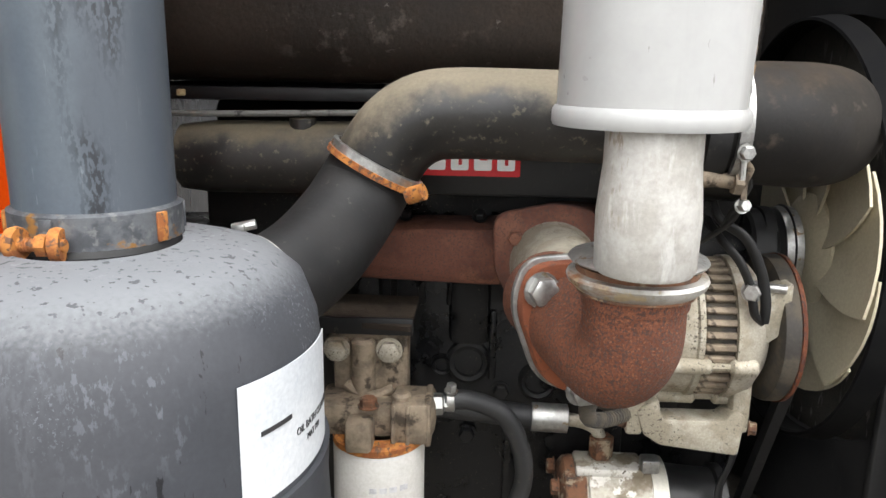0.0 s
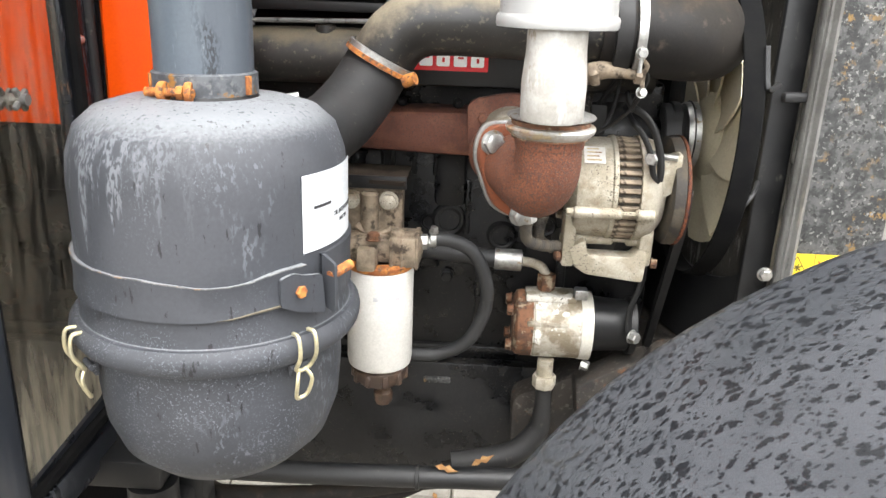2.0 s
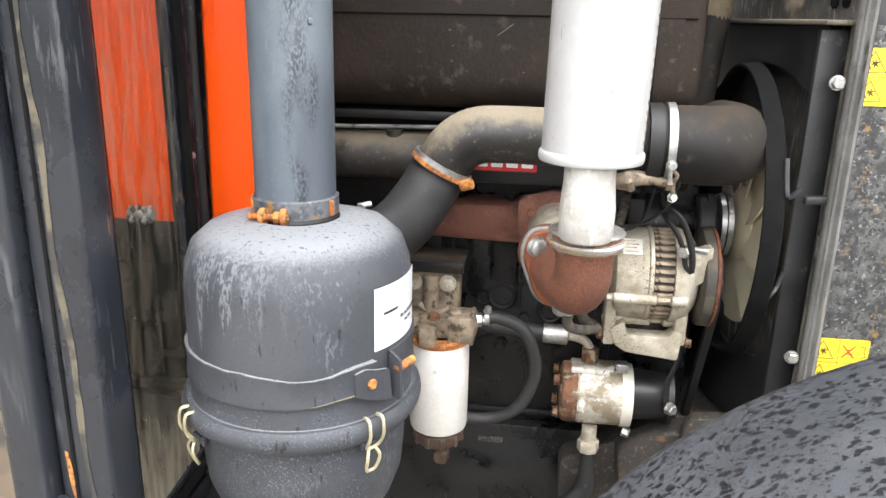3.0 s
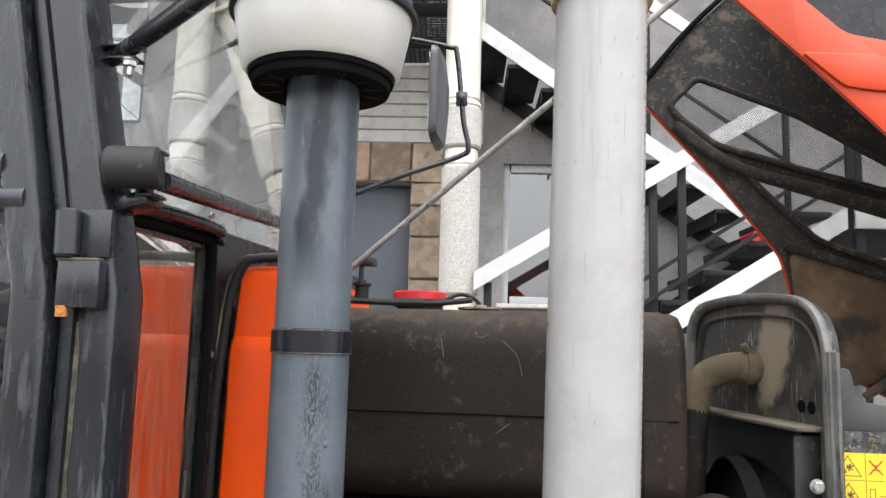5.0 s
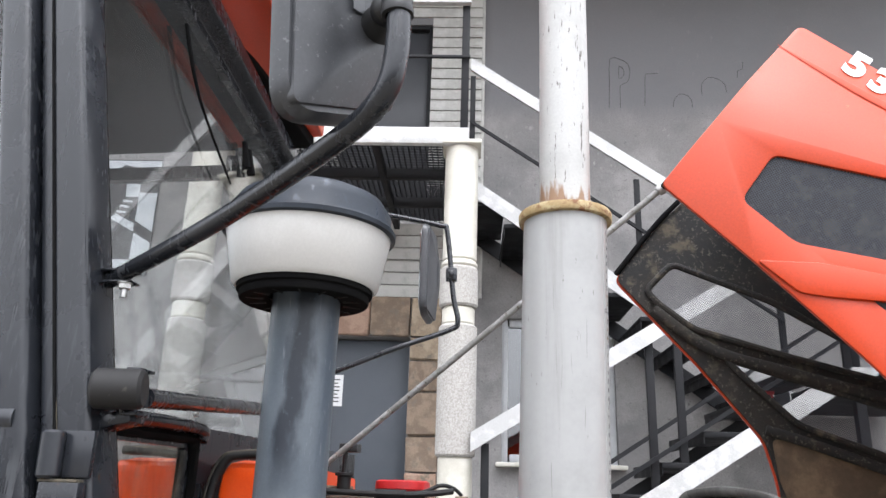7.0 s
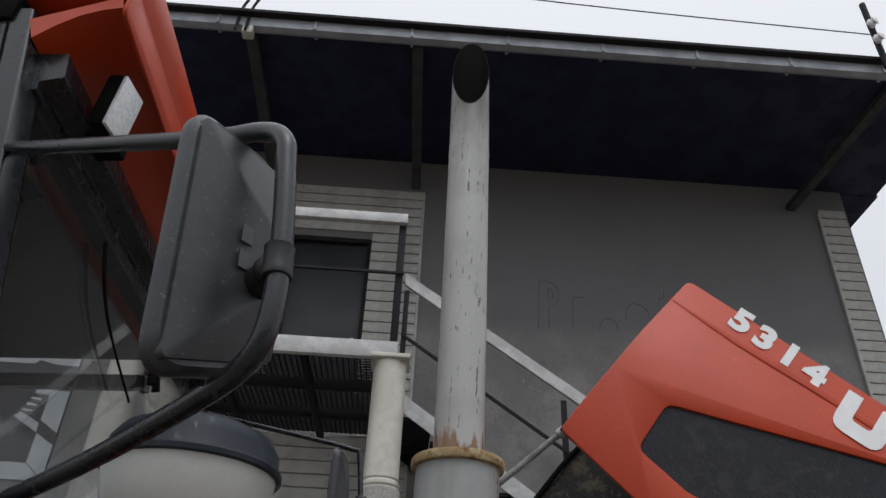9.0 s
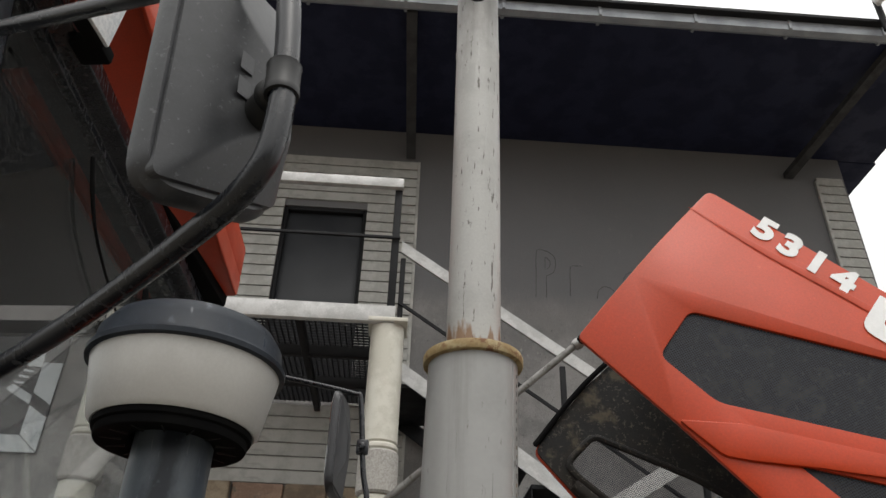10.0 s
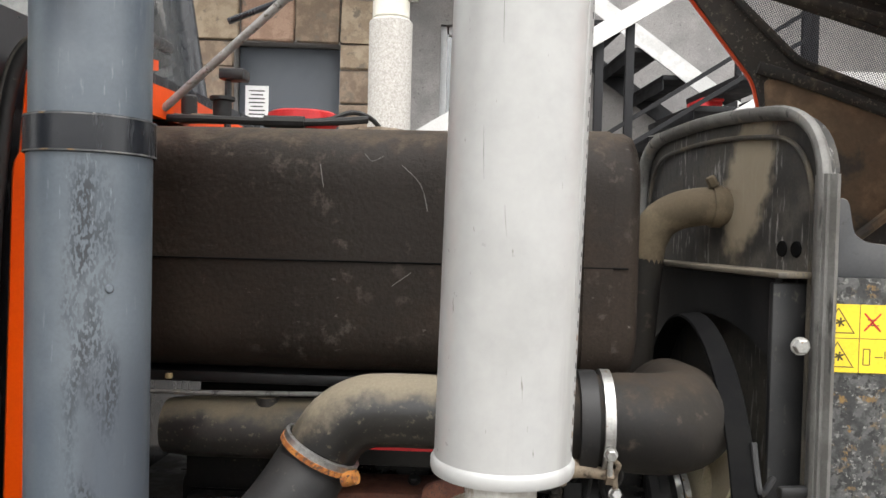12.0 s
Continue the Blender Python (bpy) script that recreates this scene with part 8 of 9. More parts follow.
    part("seal_lip", pipe([(x - 0.006, y - 0.004, z + 0.004) for x, y, z in seal], 0.0035, 8, 6), M_DUSTBLK, cw)


def mudguard():
    cx, cz, R = FEND
    bm = bmesh.new()
    sec = [(-0.16, -0.030), (-0.150, -0.010), (-0.13, 0.0), (0.05, 0.006), (0.25, 0.004), (0.36, 0.0), (0.376, -0.004), (0.384, -0.014), (0.385, -0.030)]
    rings = []
    for k in range(41):
        a = radians(200 - 150 * k / 40)
        rings.append([bm.verts.new((cx + (R + h) * math.cos(a), y, cz + (R + h) * math.sin(a))) for y, h in sec] + [bm.verts.new((cx + (R + h - 0.006) * math.cos(a), y, cz + (R + h - 0.006) * math.sin(a))) for y, h in sec[::-1]])
    n = len(rings[0])
    for p, q in zip(rings, rings[1:]):
        for j in range(n):
            bm.faces.new((p[j], p[(j + 1) % n], q[(j + 1) % n], q[j]))
    bm.faces.new(rings[0])
    bm.faces.new(rings[-1])
    part("front_mudguard", bm, M_WET, tractor, "grey-black plastic front mudguard spotted with rain drops", 50)


def underside():
    rail = part("side_tube", pipe([(-0.46, 0.80, 0.500), (-0.20, 0.80, 0.498), (0.30, 0.80, 0.515)], 0.019, 14, 3), M_BLACK, tractor, "black steel side tube below the engine")
    part("tube_tie", turned([(0.019, -0.004), (0.022, -0.003), (0.022, 0.003), (0.019, 0.004)], (0.0, 0.80, 0.503), (1, 0, 0.03), 16), M_RUBBER, rail)
    part("chassis_frame", box((-0.05, 0.985, 0.50), (1.10, 0.03, 0.27), 0.005), M_BLOCK, tractor, "black chassis side plate")
    hh = part("lower_hose", pipe([(-0.50, 0.83, 0.43), (-0.35, 0.83, 0.425), (-0.15, 0.83, 0.440), (0.02, 0.83, 0.475), (0.25, 0.84, 0.50)], 0.014, 12, 6), M_DUSTR, tractor, "ribbed black hydraulic hoses under the frame")
    part("hose", pipe([(-0.45, 0.86, 0.47), (-0.36, 0.86, 0.40), (-0.22, 0.86, 0.375), (-0.05, 0.86, 0.42), (0.06, 0.86, 0.49)], 0.013, 12, 6), M_DUSTR, hh)
    bm = box((-0.43, 0.66, 0.625), (0.16, 0.14, 0.045), 0.006)
    add_box(bm, (-0.36, 0.73, 0.56), (0.05, 0.05, 0.13), 0.006)
    add_box(bm, (-0.50, 0.72, 0.45), (0.30, 0.16, 0.16), 0.01)
    br = part("cleaner_mount", bm, M_BLACK, tractor, "black steel mount below the air cleaner")
    bm = bmesh.new()
    rod(bm, (-0.375, 0.62, 0.53), (-0.375, 0.62, 0.60), 0.036, seg=24)
    part("mount_cup", bm, M_BLACK, br)
    part("cab_sill", box((-0.46, 0.50, 0.655), (0.05, 0.30, 0.05), 0.006, Matrix.Identity(4)), M_CABBLK, tractor, "black cab sill below the lower pane")
    part("foot_mat", box((-0.62, 0.52, 0.60), (0.30, 0.40, 0.02), 0.004), M_TANLIN, tractor, "dusty step beside the cab")
    part("front_tyre", turned([(0.30, -0.15), (0.50, -0.16), (0.56, -0.13), (0.575, 0), (0.56, 0.13), (0.50, 0.16), (0.30, 0.15)], (FEND[0] + 0.02, 0.13, 0.575), (0, 1, 0), 40), M_RUBBER, tractor, "black front tyre under the mudguard")
    part("clamp_block", box((0.02, 0.975, 0.60), (0.05, 0.02, 0.012), 0.003), M_SIDE, tractor, "pale smear of dried mud")


air_cleaner()
intake_stack()
exhaust()
intake_hose()
engine_block()
fuel_filter()
hydraulics()
alternator()
fan()
radiator()
fuel_tank()
hood()
mirrors()
cab()
mudguard()
underside()


def leaf(at, size, turn):
    bm = bmesh.new()
    pts = [(-1, 0), (-0.5, 0.28), (-0.2, 0.12), (0.1, 0.36), (0.4, 0.14), (1, 0.02), (0.4, -0.16), (0.1, -0.3), (-0.2, -0.1), (-0.6, -0.24)]
    vs = [bm.verts.new((a * size, b * size, 0.25 * size * math.sin(a * 2.2) + 0.1 * size * b)) for a, b in pts]
    bm.faces.new(vs)
    got = bmesh.ops.extrude_face_region(bm, geom=bm.faces[:])
    bmesh.ops.translate(bm, vec=(0, 0, 0.0006), verts=[g for g in got["geom"] if isinstance(g, bmesh.types.BMVert)])
    ob = done("dry_leaf", bm, M_LEAF)
    ob.matrix_world = Matrix.Translation(at) @ turn
    return tagged(ob, "curled brown dry leaf caught on the frame tube", "leaf", "fallen leaves")


leaf((0.11, 0.80, 0.545), 0.022, Euler((1.2, -0.5, 0.2)).to_matrix().to_4x4())
leaf((0.05, 0.79, 0.530), 0.020, Euler((1.0, 0.3, 0.1)).to_matrix().to_4x4())
leaf((0.035, 0.775, 0.478), 0.015, Euler((1.4, 1.2, 0.1)).to_matrix().to_4x4())

# ---- house, stair and yard: local u along the wall, v into it, z up ----
HOUSE = Matrix.Translation((-0.4, 4.2, 0)) @ Matrix.Rotation(radians(6.0), 4, "Z")
W, DECK, TERR = 1.85, 4.075, 0.90


def fixed(name, bm, mat, label, category, kind="structure", smooth=40):
    ob = done(name, bm, mat, None, "", smooth)
    ob.matrix_world = HOUSE
    return tagged(ob, label, category, "", kind)


def hole_rect(u0, u1, z0, z1):
    return [(u0, z0), (u1, z0), (u1, z1), (u0, z1)]


DOOR_UP = (-1.26, -0.40, DECK, 6.20)
DOOR_LOW = (-1.34, -0.50, TERR, 2.965)
WIN = (0.315, 1.30, 1.92, 3.16)
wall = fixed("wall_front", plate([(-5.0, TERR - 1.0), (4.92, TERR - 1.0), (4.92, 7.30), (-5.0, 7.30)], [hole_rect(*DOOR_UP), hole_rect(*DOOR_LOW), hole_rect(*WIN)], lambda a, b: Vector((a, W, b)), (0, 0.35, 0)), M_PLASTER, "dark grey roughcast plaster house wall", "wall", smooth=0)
fixed("wall_side", box((4.73, W + 3.35, 3.6), (0.36, 6.0, 7.4)), M_PLASTER, "grey plaster end wall of the house", "wall")
fixed("wall_inner", box((-0.5, W + 2.2, 3.6), (8.0, 0.1, 7.4)), M_ROOM, "dim wall inside the house", "wall")
fixed("floor", box((-0.5, W + 1.4, DECK - 0.1), (8.0, 1.6, 0.15)), M_ROOM, "dim upper floor inside the house", "floor")
roof = fixed("roof", box((0.225, 1.055, 7.362), (10.35, 2.29, 0.045), 0.01), M_DKSTEEL, "dark flat canopy roof over the stair", "roof")
fixed("ceiling", box((0.225, 0.985, 7.315), (10.25, 1.75, 0.04)), M_SOFFIT, "dark blue-black boarded soffit", "soffit")
fixed("roof_overhang", box((5.165, 3.15, 7.340), (0.46, 2.54, 0.09), 0.006), M_SOFFIT, "dark soffit of the eaves round the house corner", "soffit")
gut = fixed("gutter", sweep((-5.0, 4.47), [(-0.125, 7.235), (-0.06, 7.225), (-0.02, 7.25), (-0.02, 7.36), (-0.04, 7.36), (-0.045, 7.26), (-0.115, 7.262), (-0.120, 7.365), (-0.135, 7.365)], lambda a, b, t: Vector((t, a + 0.11, b))), M_GUTTER, "grey metal eaves gutter", "gutter")
for k in range(11):
    part("gutter_bracket", box((-4.6 + 0.90 * k, 0.035, 7.300), (0.03, 0.138, 0.134), 0.003), M_GUTTER, gut)
part("downpipe_head", box((-1.62, 0.035, 7.20), (0.10, 0.10, 0.10), 0.008), M_WMETAL, gut)
for u in (-1.55, 0.02, 4.26):
    ob = fixed("canopy_brace", sweep((0, 1), [(-0.05, -0.035), (0.05, -0.035), (0.05, 0.035), (-0.05, 0.035)], lambda a, b, t: Vector((u + a + (0.33 if u > 3 else -0.06) * t, W - 0.03 - 1.72 * t, (6.99 if u > 3 else 6.93) + (0.27 if u > 3 else 0.33) * t + b))), M_BRACE, "grey steel brace under the canopy", "brace")
aer = thing("aerial_mast", "short grey mast with white insulators at the eaves", "mast", HOUSE)
part("mast", pipe([(4.36, -0.12, 7.2), (4.36, -0.12, 8.1)], 0.03, 10, 1), M_DKSTEEL, aer)
for z in (7.50, 7.72):
    part("insulator", turned([(0, 0), (0.04, 0.0), (0.05, 0.03), (0.035, 0.05), (0.05, 0.07), (0, 0.09)], (4.30, -0.17, z), (0.5, -1, 0.2), 14), M_WHITE, aer)
wires = thing("overhead_wires", "thin overhead wire above the eaves", "wire", HOUSE)
for a, b in (((-1.7, -0.3, 7.75), (4.36, -0.12, 7.65)),):
    part("wire", pipe([a, tuple((p + q) / 2 - (0.05 if k == 2 else 0) for k, (p, q) in enumerate(zip(a, b))), b], 0.006, 6, 6), M_DKSTEEL, wires)
cbl = thing("cable_conduit", "dark cables running up to the eaves", "cable", HOUSE)
for du in (0, 0.09):
    part("cable", pipe([(-1.72 + du, -0.035, 7.15), (-1.70 + du, -0.035, 7.45), (-1.62 + du, -0.01, 7.75)], 0.014, 8, 5), M_DKSTEEL, cbl)

# scratched outlines left by old painted letters
tr = thing("letter_traces", "faint dark outlines of old letters on the plaster", "sign", HOUSE)
for pts in ([(1.343, 5.27), (1.356, 5.55), (1.369, 5.819), (1.47, 5.815), (1.545, 5.76), (1.560, 5.66), (1.53, 5.56), (1.46, 5.52), (1.455, 5.40), (1.450, 5.27)], [(1.455, 5.74), (1.500, 5.70), (1.495, 5.63), (1.450, 5.60), (1.455, 5.74)], [(1.688, 5.30), (1.700, 5.50), (1.709, 5.64), (1.76, 5.655), (1.833, 5.662)], [(1.962, 5.29), (1.975, 5.37), (2.03, 5.43), (2.10, 5.42), (2.14, 5.37), (2.144, 5.29)], [(2.248, 5.42), (2.25, 5.54), (2.32, 5.62), (2.42, 5.60), (2.475, 5.54), (2.484, 5.46)], [(2.60, 5.62), (2.615, 5.70), (2.66, 5.72), (2.67, 5.80)]):
    part("letter_outline", pipe([(u, W - 0.0005, z) for u, z in pts], 0.0024, 6, 2), M_BRACE, tr)

# openings
d_up = thing("door_1", "dark closed upper door behind the landing rail", "door", HOUSE, kind="structure")
u0, u1, z0, z1 = DOOR_UP
part("door_leaf", box(((u0 + u1) / 2, W + 0.10, (z0 + z1) / 2), (u1 - u0 - 0.06, 0.05, z1 - z0 - 0.06), 0.004), M_DOORD, d_up)
for a, b in (((u0 + 0.02, W + 0.07, (z0 + z1) / 2), (0.04, 0.1, z1 - z0)), ((u1 - 0.02, W + 0.07, (z0 + z1) / 2), (0.04, 0.1, z1 - z0)), (((u0 + u1) / 2, W + 0.07, z1 - 0.02), (u1 - u0 - 0.08, 0.1, 0.04))):
    part("door_frame", box(a, b, 0.004), M_DKSTEEL, d_up)
part("door_handle", box((u1 - 0.10, W + 0.055, 4.95), (0.03, 0.05, 0.20), 0.008), M_ZINC, d_up, "steel door handle")
d_lo = thing("door_2", "slate blue closed ground floor door with a paper notice", "door", HOUSE, kind="structure")
u0, u1, z0, z1 = DOOR_LOW
part("door_leaf", box(((u0 + u1) / 2, W + 0.16, (z0 + z1) / 2), (u1 - u0 - 0.02, 0.05, z1 - z0 - 0.02), 0.004), M_DOORB, d_lo)
nt = part("paper_notice", box((-1.185, W + 0.132, 2.50), (0.19, 0.003, 0.275)), M_WHITE, d_lo, "white paper notice with lines of small print")
for k in range(7):
    part("print_line", box((-1.185, W + 0.1295, 2.595 - 0.032 * k), (0.13 - 0.03 * (k % 3 == 1), 0.001, 0.010)), M_INK, nt)
win = thing("window_1", "white framed ground floor window", "window", HOUSE, kind="structure")
u0, u1, z0, z1 = WIN
for a, b in (((u0 + 0.0275, W + 0.09, (z0 + z1) / 2), (0.055, 0.07, z1 - z0)), ((u1 - 0.035, W + 0.09, (z0 + z1) / 2), (0.07, 0.07, z1 - z0)), (((u0 + u1) / 2, W + 0.09, z1 - 0.035), (u1 - u0 - 0.14, 0.07, 0.07)), (((u0 + u1) / 2, W + 0.09, z0 + 0.035), (u1 - u0 - 0.14, 0.07, 0.07)), (((u0 + u1) / 2, W + 0.09, (z0 + z1) / 2), (0.08, 0.065, z1 - z0 - 0.14))):
    part("window_frame", box(a, b, 0.008), M_PVC, win)
part("pane", box(((u0 + u1) / 2, W + 0.095, (z0 + z1) / 2), (u1 - u0 - 0.1, 0.008, z1 - z0 - 0.1)), M_WINGLASS, win)
part("window_sill", box(((u0 + u1) / 2, W - 0.03, z0 - 0.02), (u1 - u0 + 0.10, 0.18, 0.035), 0.006), M_WMETAL, win, "white metal window sill")
part("red_poster", box((0.56, W + 0.16, 2.16), (0.36, 0.01, 0.30), 0, Matrix.Translation((0.56, 0, 2.16)) @ Matrix.Rotation(radians(-18), 4, "Y") @ Matrix.Translation((-0.56, 0, -2.16))), M_RED, win, "red poster behind the glass")

# square post with sheet-metal and pebbledash sections under the landing
post = thing("landing_post", "round post of white sheet metal and pebbledash", "post", HOUSE)
for z0, z1, r, mt, nm in ((3.13, 3.985, 0.115, M_WMETAL, "metal_jacket"), (3.085, 3.13, 0.122, M_WMETAL, "metal_collar"), (2.815, 3.085, 0.128, M_PEBBLE, "pebbledash_ring"), (2.695, 2.815, 0.108, M_WMETAL, "metal_band"), (1.865, 2.695, 0.126, M_PEBBLE, "pebbledash_shaft"), (TERR, 1.865, 0.108, M_WMETAL, "metal_base")):
    part(nm, turned([(0, z0), (r - 0.012, z0), (r, z0 + 0.014), (r, z1 - 0.014), (r - 0.012, z1), (0, z1)], (-0.045, 0.10, 0), seg=36), mt, post)
part("cap_plate", box((-0.045, 0.10, 3.975), (0.27, 0.27, 0.03), 0.004), M_WMETAL, post)
copy_thing(post, HOUSE @ Matrix.Translation((-1.80, 0, 0)))

# landing with open grating
ld = thing("landing", "steel stair landing with grating floor and white edge beams", "landing", HOUSE)
part("edge_beam", box((-1.0, 0.0, 4.018), (2.0, 0.05, 0.125), 0.004), M_WSTEEL, ld, "white checker plate edge beam")
part("edge_beam", box((0.0 - 0.025, 0.92, 4.018), (0.05, 1.79, 0.125), 0.004), M_DKSTEEL, ld)
for v in (0.62, 1.22):
    part("joist", box((-1.0, v, 4.00), (1.94, 0.05, 0.08), 0.003), M_DKSTEEL, ld)
part("edge_beam", box((-1.975, 0.92, 4.018), (0.05, 1.79, 0.125), 0.004), M_DKSTEEL, ld)
for u in (-0.66, -1.32):
    part("joist", box((u, 0.92, 3.995), (0.05, 1.75, 0.07), 0.003), M_DKSTEEL, ld)
bm = bmesh.new()
for k in range(45):
    add_box(bm, (-0.06 - 0.0425 * k, 0.92, 4.056), (0.006, 1.78, 0.020))
for k in range(38):
    add_box(bm, (-1.0, 0.06 + 0.047 * k, 4.060), (1.9, 0.007, 0.016))
tagged(part("grating", bm, M_GRATE, ld, "dark steel grating", 0), kind="stuff")
part("handrail", box((-1.0, 0.0, 5.150), (2.0, 0.05, 0.085), 0.004), M_WSTEEL, ld, "white top rail")
part("mid_rail", box((-1.0, 0.0, 4.66), (2.0, 0.02, 0.022), 0.003), M_DKSTEEL, ld)
for u in (-0.035, -1.965):
    part("rail_post", box((u, 0.035, 4.59), (0.055, 0.035, 1.05), 0.003), M_DKSTEEL, ld)

# stair: upper flight against the wall, lower flight in front
stair = thing("staircase", "black steel outdoor stair with white stringers and rails", "stairs", HOUSE)


def slope_bar(name, u0, z0, u1, z1, v, h, t, mat):
    bm = sweep((0, 1), [(-t / 2, -h / 2), (t / 2, -h / 2), (t / 2, h / 2), (-t / 2, h / 2)], lambda a, b, s: Vector((u0 + (u1 - u0) * s, v + a, z0 + (z1 - z0) * s + b)))
    return part(name, bm, mat, stair)


MID = 2.42
slope_bar("stringer", 0.03, 4.03, 2.42, MID - 0.06, 0.93, 0.15, 0.012, M_WSTEEL)
slope_bar("stringer", 0.03, 3.94, 2.42, MID - 0.14, 1.80, 0.16, 0.02, M_DKSTEEL)
slope_bar("handrail", 0.00, 5.17, 2.42, 3.50, 0.93, 0.115, 0.035, M_WSTEEL)
slope_bar("mid_rail", 0.00, 4.63, 2.42, 2.97, 0.93, 0.03, 0.02, M_DKSTEEL)
for u in (0.02, 1.36, 2.40):
    zb = 4.03 - u * 0.70
    part("rail_post", box((u, 0.95, zb + 0.52), (0.045, 0.03, 1.06), 0.003), M_DKSTEEL, stair)
n1 = 9
for k in range(n1):
    u, z = 0.16 + 0.262 * k, DECK - 0.184 * (k + 1)
    tr = part("tread", box((u, 1.37, z), (0.27, 0.85, 0.035), 0.004), M_DKSTEEL, stair)
    part("nosing", box((u - 0.13, 1.37, z - 0.055), (0.008, 0.83, 0.075), 0.001), M_DKSTEEL, tr)
slope_bar("stringer", 0.15, 1.02, 2.36, MID - 0.02, 0.0, 0.135, 0.012, M_WSTEEL)
slope_bar("stringer", 0.15, 1.00, 2.36, MID - 0.04, 0.86, 0.16, 0.02, M_DKSTEEL)
slope_bar("handrail", 0.05, 1.95, 2.42, 3.415, -0.02, 0.115, 0.035, M_WSTEEL)
slope_bar("mid_rail", 0.75, 1.62, 2.40, 2.66, 0.0, 0.03, 0.02, M_DKSTEEL)
slope_bar("mid_rail", 0.75, 1.76, 2.40, 2.82, 0.03, 0.03, 0.02, M_DKSTEEL)
for u in (0.14, 1.17, 1.35, 2.40):
    zb = 0.93 + (u - 0.15) * 0.63
    part("rail_post", box((u, 0.03, zb + 0.50), (0.05, 0.03, 1.05), 0.003), M_DKSTEEL, stair)
for k in range(8):
    u, z = 0.30 + 0.262 * k, TERR + 0.19 * (k + 1)
    tr = part("tread", box((u, 0.43, z), (0.28, 0.84, 0.035), 0.004), M_DKSTEEL, stair)
    part("nosing", box((u - 0.135, 0.43, z - 0.03), (0.008, 0.82, 0.06), 0.001), M_DKSTEEL, tr)
part("mid_landing", box((2.95, 0.90, MID - 0.02), (1.10, 1.84, 0.05), 0.004), M_DKSTEEL, stair)
part("edge_beam", box((2.95, -0.01, MID - 0.02), (1.10, 0.03, 0.135), 0.004), M_WSTEEL, stair)
for u in (2.45, 2.95, 3.48):
    part("rail_post", box((u, 0.03, MID + 0.53), (0.045, 0.03, 1.05), 0.003), M_DKSTEEL, stair)
    part("leg", box((u, 0.05, (TERR + MID) / 2), (0.06, 0.06, MID - TERR - 0.06), 0.003), M_DKSTEEL, stair)
part("rail", box((2.96, 0.0, MID + 1.05), (1.08, 0.05, 0.06), 0.003), M_DKSTEEL, stair)
part("rail", box((2.96, 0.0, MID + 0.55), (1.08, 0.02, 0.025), 0.003), M_DKSTEEL, stair)
bx = thing("red_crate", "red plastic crate standing on the stair", "crate", HOUSE)
part("crate_body", box((2.03, 0.60, 2.305), (0.14, 0.26, 0.11), 0.012), M_RED, bx)
part("crate_rim", box((2.03, 0.60, 2.368), (0.15, 0.27, 0.022), 0.006), M_RED, bx)

# added plain wall across the yard, unseen behind the camera, cuts off low sky light
M_UNSEENWALL = surf("dark_unseen_wall", (0.070, 0.062, 0.052), (0.050, 0.045, 0.038), s=3, rough=0.9, bump=0.4)
fixed("wall_behind", box((0.5, -24.0, 1.6), (60.0, 0.3, 3.2), 0.02), M_UNSEENWALL, "added plain dark wall across the yard, out of view", "wall")

# painted board on the wall: white segments and strokes on black
sg = thing("wall_board", "black square wall board with white painted segments and strokes", "sign", HOUSE)
part("board", box((-3.56, W - 0.014, 4.06), (1.20, 0.024, 1.16), 0.004), M_INK, sg)


def segment(pts):
    part("white_segment", plate(pts, [], lambda a, b: Vector((-2.965 - a, W - 0.030, 3.485 + b)), (0, 0.003, 0)), M_LABEL, sg)


segment([(0, 0), (1.18, 0), (1.18, 0.145), (0.178, 0.145)])
segment([(0, 0.01), (0, 0.31), (0.17, 0.41), (0.172, 0.15)])
segment([(0, 0.42), (0, 0.81), (0.17, 0.81), (0.175, 0.53)])
segment([(0.175, 0.77), (0.30, 0.77), (0.31, 0.90), (0.175, 0.90)])
segment([(0, 1.06), (0, 1.14), (1.18, 1.14), (1.18, 1.06), (0.40, 1.06), (0.36, 1.10), (0.18, 1.06)])
segment([(0.18, 0.42), (0.18, 0.50), (0.37, 0.60), (0.415, 0.55)])
for k in range(3):
    segment([(0.23 + 0.025 * k, 0.71 - 0.055 * k), (0.32 + 0.025 * k, 0.72 - 0.055 * k), (0.32 + 0.025 * k, 0.74 - 0.055 * k), (0.23 + 0.025 * k, 0.73 - 0.055 * k)])

# raised paved terrace before the house
ter = fixed("pavement", box((0, 3.0, TERR / 2 - 0.01), (16.0, 7.6, TERR), 0.02), M_ASPH, "raised concrete terrace before the house", "pavement")
pl = thing("spiky_plant", "spiky green plant at the foot of the stair", "plant", HOUSE)
rnd = random.Random(5)
for k in range(16):
    a, ln = rnd.uniform(0, 6.28), rnd.uniform(0.25, 0.45)
    e = Vector((math.cos(a), math.sin(a), 0))
    b0 = Vector((2.02, -0.45, 1.42))
    part("leaf_blade", pipe([b0, b0 + e * ln * 0.35 + Vector((0, 0, ln * 0.7)), b0 + e * ln * 0.8 + Vector((0, 0, ln * 0.75))], [0.012, 0.010, 0.001], 5, 4, flat=0.25), M_GREEN, pl)
part("pot", turned([(0, TERR), (0.12, TERR), (0.16, TERR + 0.5), (0.15, TERR + 0.5), (0.14, TERR + 0.45), (0, TERR + 0.45)], (2.02, -0.45, 0), seg=24), M_PLAST, pl)

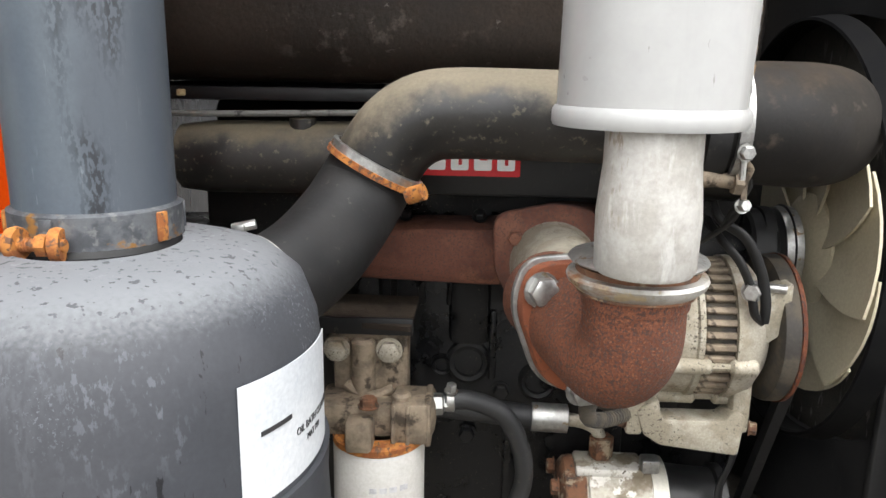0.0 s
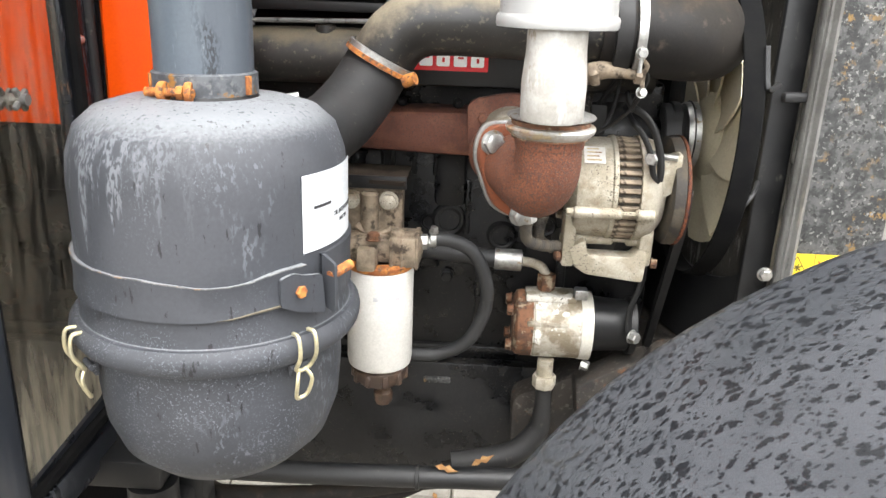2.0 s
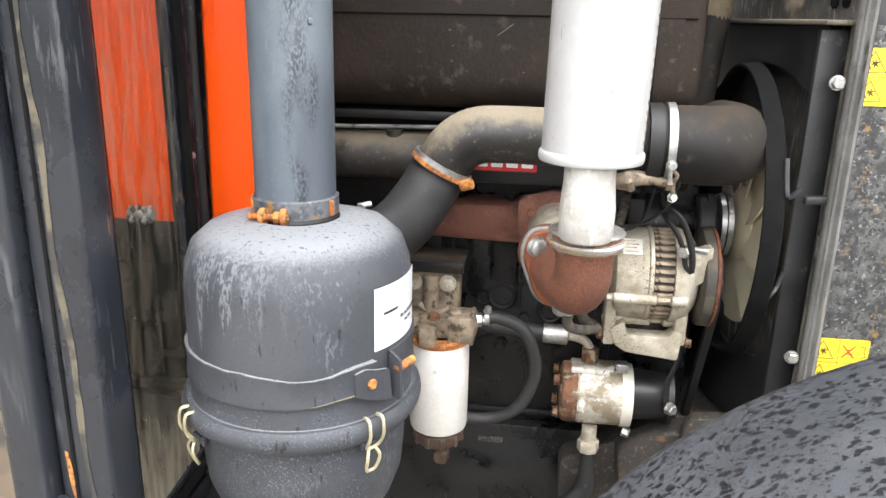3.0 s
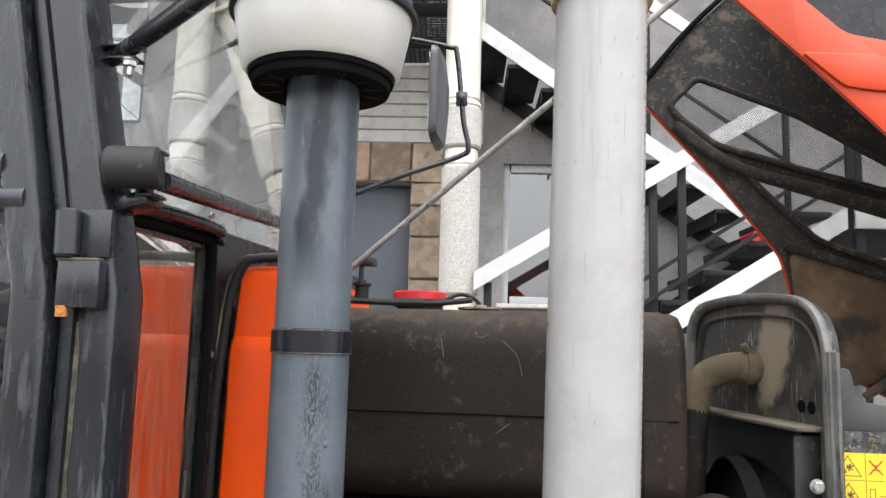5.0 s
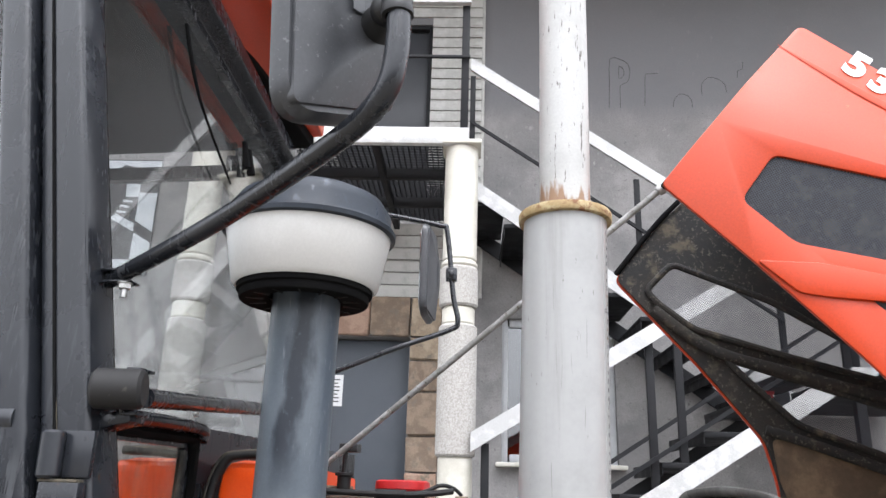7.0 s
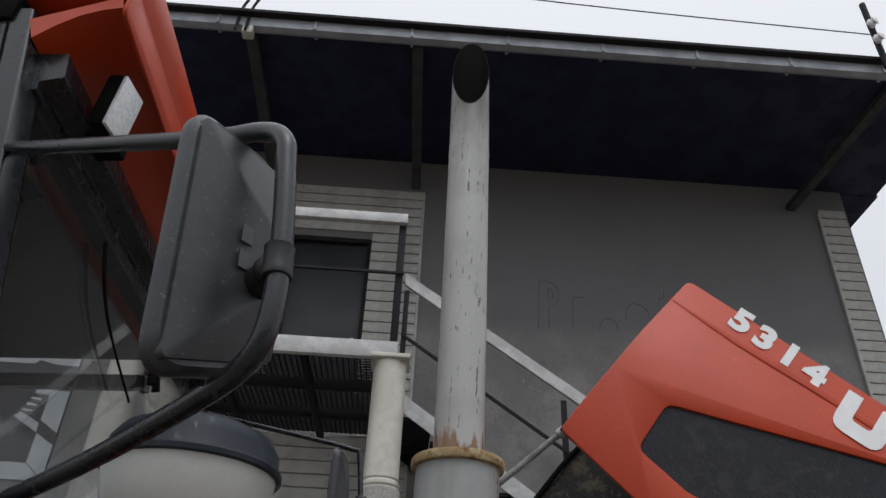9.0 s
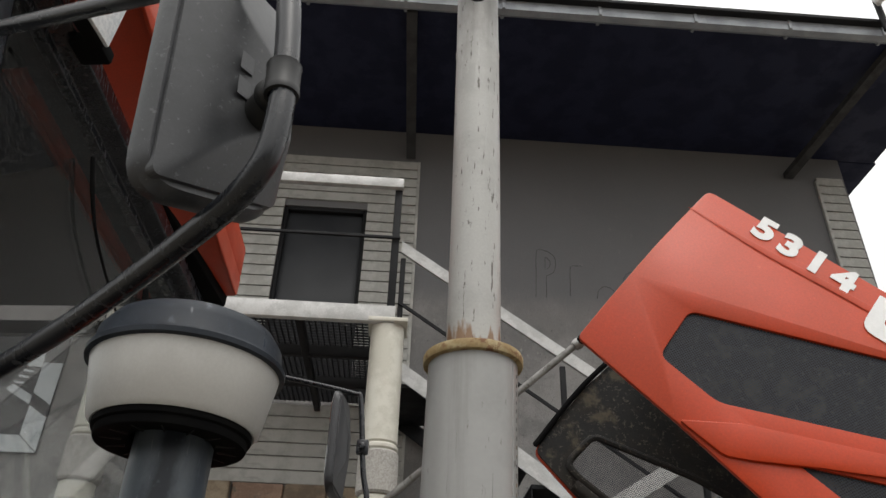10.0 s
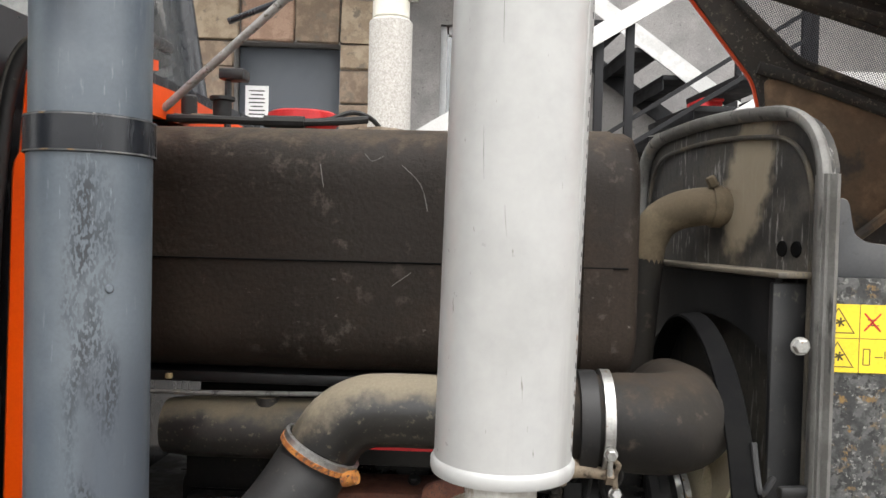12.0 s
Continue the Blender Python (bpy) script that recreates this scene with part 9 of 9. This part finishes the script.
# sheet of ground to the horizon
bm = bmesh.new()
bmesh.ops.create_grid(bm, x_segments=8, y_segments=8, size=400, matrix=Matrix.Translation((0, 0, -0.006)))
tagged(done("ground", bm, M_GROUND), "sandy paved yard ground", "ground", "", "structure")
yard = tagged(done("yard_paving", box((-0.3, 1.6, -0.004), (3.2, 2.6, 0.004)), M_GROUND), "beige block paving under the tractor", "paving", "", "structure")

# pieces: siding boards, sandstone blocks, paving blocks
sid = thing("siding", "weathered grey-white timber siding round the upper door", "siding", HOUSE, kind="structure")
H = 0.118
z = 3.33
shared = {}


def board(u0, u1, z, h=H):
    key = (round(u1 - u0, 3), round(h, 3))
    if key not in shared:
        w = u1 - u0
        bm = bmesh.new()
        sec = [(0, 0), (-0.020, 0.0), (-0.014, h - 0.012), (-0.002, h - 0.004), (0, h - 0.004)]
        rings = [[bm.verts.new((t, a, b)) for a, b in sec] for t in (0, w)]
        for j in range(5):
            bm.faces.new((rings[0][j], rings[0][(j + 1) % 5], rings[1][(j + 1) % 5], rings[1][j]))
        bm.faces.new(rings[0])
        bm.faces.new(rings[1][::-1])
        bmesh.ops.recalc_face_normals(bm, faces=bm.faces[:])
        me = bpy.data.meshes.new("board")
        bm.to_mesh(me)
        bm.free()
        me.materials.append(M_SIDING)
        shared[key] = me
    ob = new("board", shared[key])
    ob.parent = sid
    ob.matrix_basis = Matrix.Translation((u0, W - 0.003, z))


while z < 6.85:
    if z + H < DECK or z > 6.20:
        board(-2.05, 0.10, z)
    else:
        board(-2.05, -1.26, z)
        board(-0.40, 0.10, z)
    z += H
z = 1.0
while z < 6.95:
    board(4.59, 4.89, z)
    z += H
part("corner_trim", box((0.115, W - 0.015, 5.09), (0.03, 0.04, 3.52), 0.003), M_SIDING, sid)
part("corner_trim", box((4.575, W - 0.015, 3.95), (0.03, 0.04, 6.0), 0.003), M_SIDING, sid)

stones = thing("stonework", "rough sandstone blocks round the blue door", "stonework", HOUSE, kind="structure")
rnd = random.Random(3)


def stone(u0, u1, z0, z1, proud):
    bm = box(((u0 + u1) / 2, W - proud / 2 + 0.01, (z0 + z1) / 2), (u1 - u0 - 0.012, proud + 0.02, z1 - z0 - 0.012), 0.014, None, 2)
    for v in bm.verts:
        v.co += Vector((rnd.uniform(-0.006, 0.006), rnd.uniform(-0.008, 0.004), rnd.uniform(-0.006, 0.006)))
    part("stone", bm, rnd.choice(M_STONES), stones, "", 30)


z = TERR
while z < 2.95:
    h = rnd.uniform(0.26, 0.38)
    h = min(h, 2.965 - z) if 2.965 - z > 0.36 else 2.965 - z
    stone(-0.50, -0.22, z, z + h, rnd.uniform(0.03, 0.05))
    stone(-1.75, -1.34, z, z + h, rnd.uniform(0.03, 0.05))
    z += h
for a, b in ((-1.75, -1.30), (-1.30, -0.86), (-0.86, -0.50), (-0.50, -0.22)):
    stone(a, b, 2.965, 3.325, rnd.uniform(0.03, 0.06))

rnd = random.Random(9)
bm = box((0, 0, 0.02), (0.196, 0.096, 0.05), 0.006, None, 1)
me = bpy.data.meshes.new("paver")
bm.to_mesh(me)
bm.free()
me.materials.append(M_PAVER)
for i in range(15):
    for j in range(18):
        ob = new("paver", me)
        ob.parent = yard
        ob.matrix_basis = Matrix.Translation((-1.75 + 0.2 * i + (0.1 if j % 2 else 0), 0.55 + 0.1 * j, -0.030 + rnd.uniform(-0.003, 0.003)))
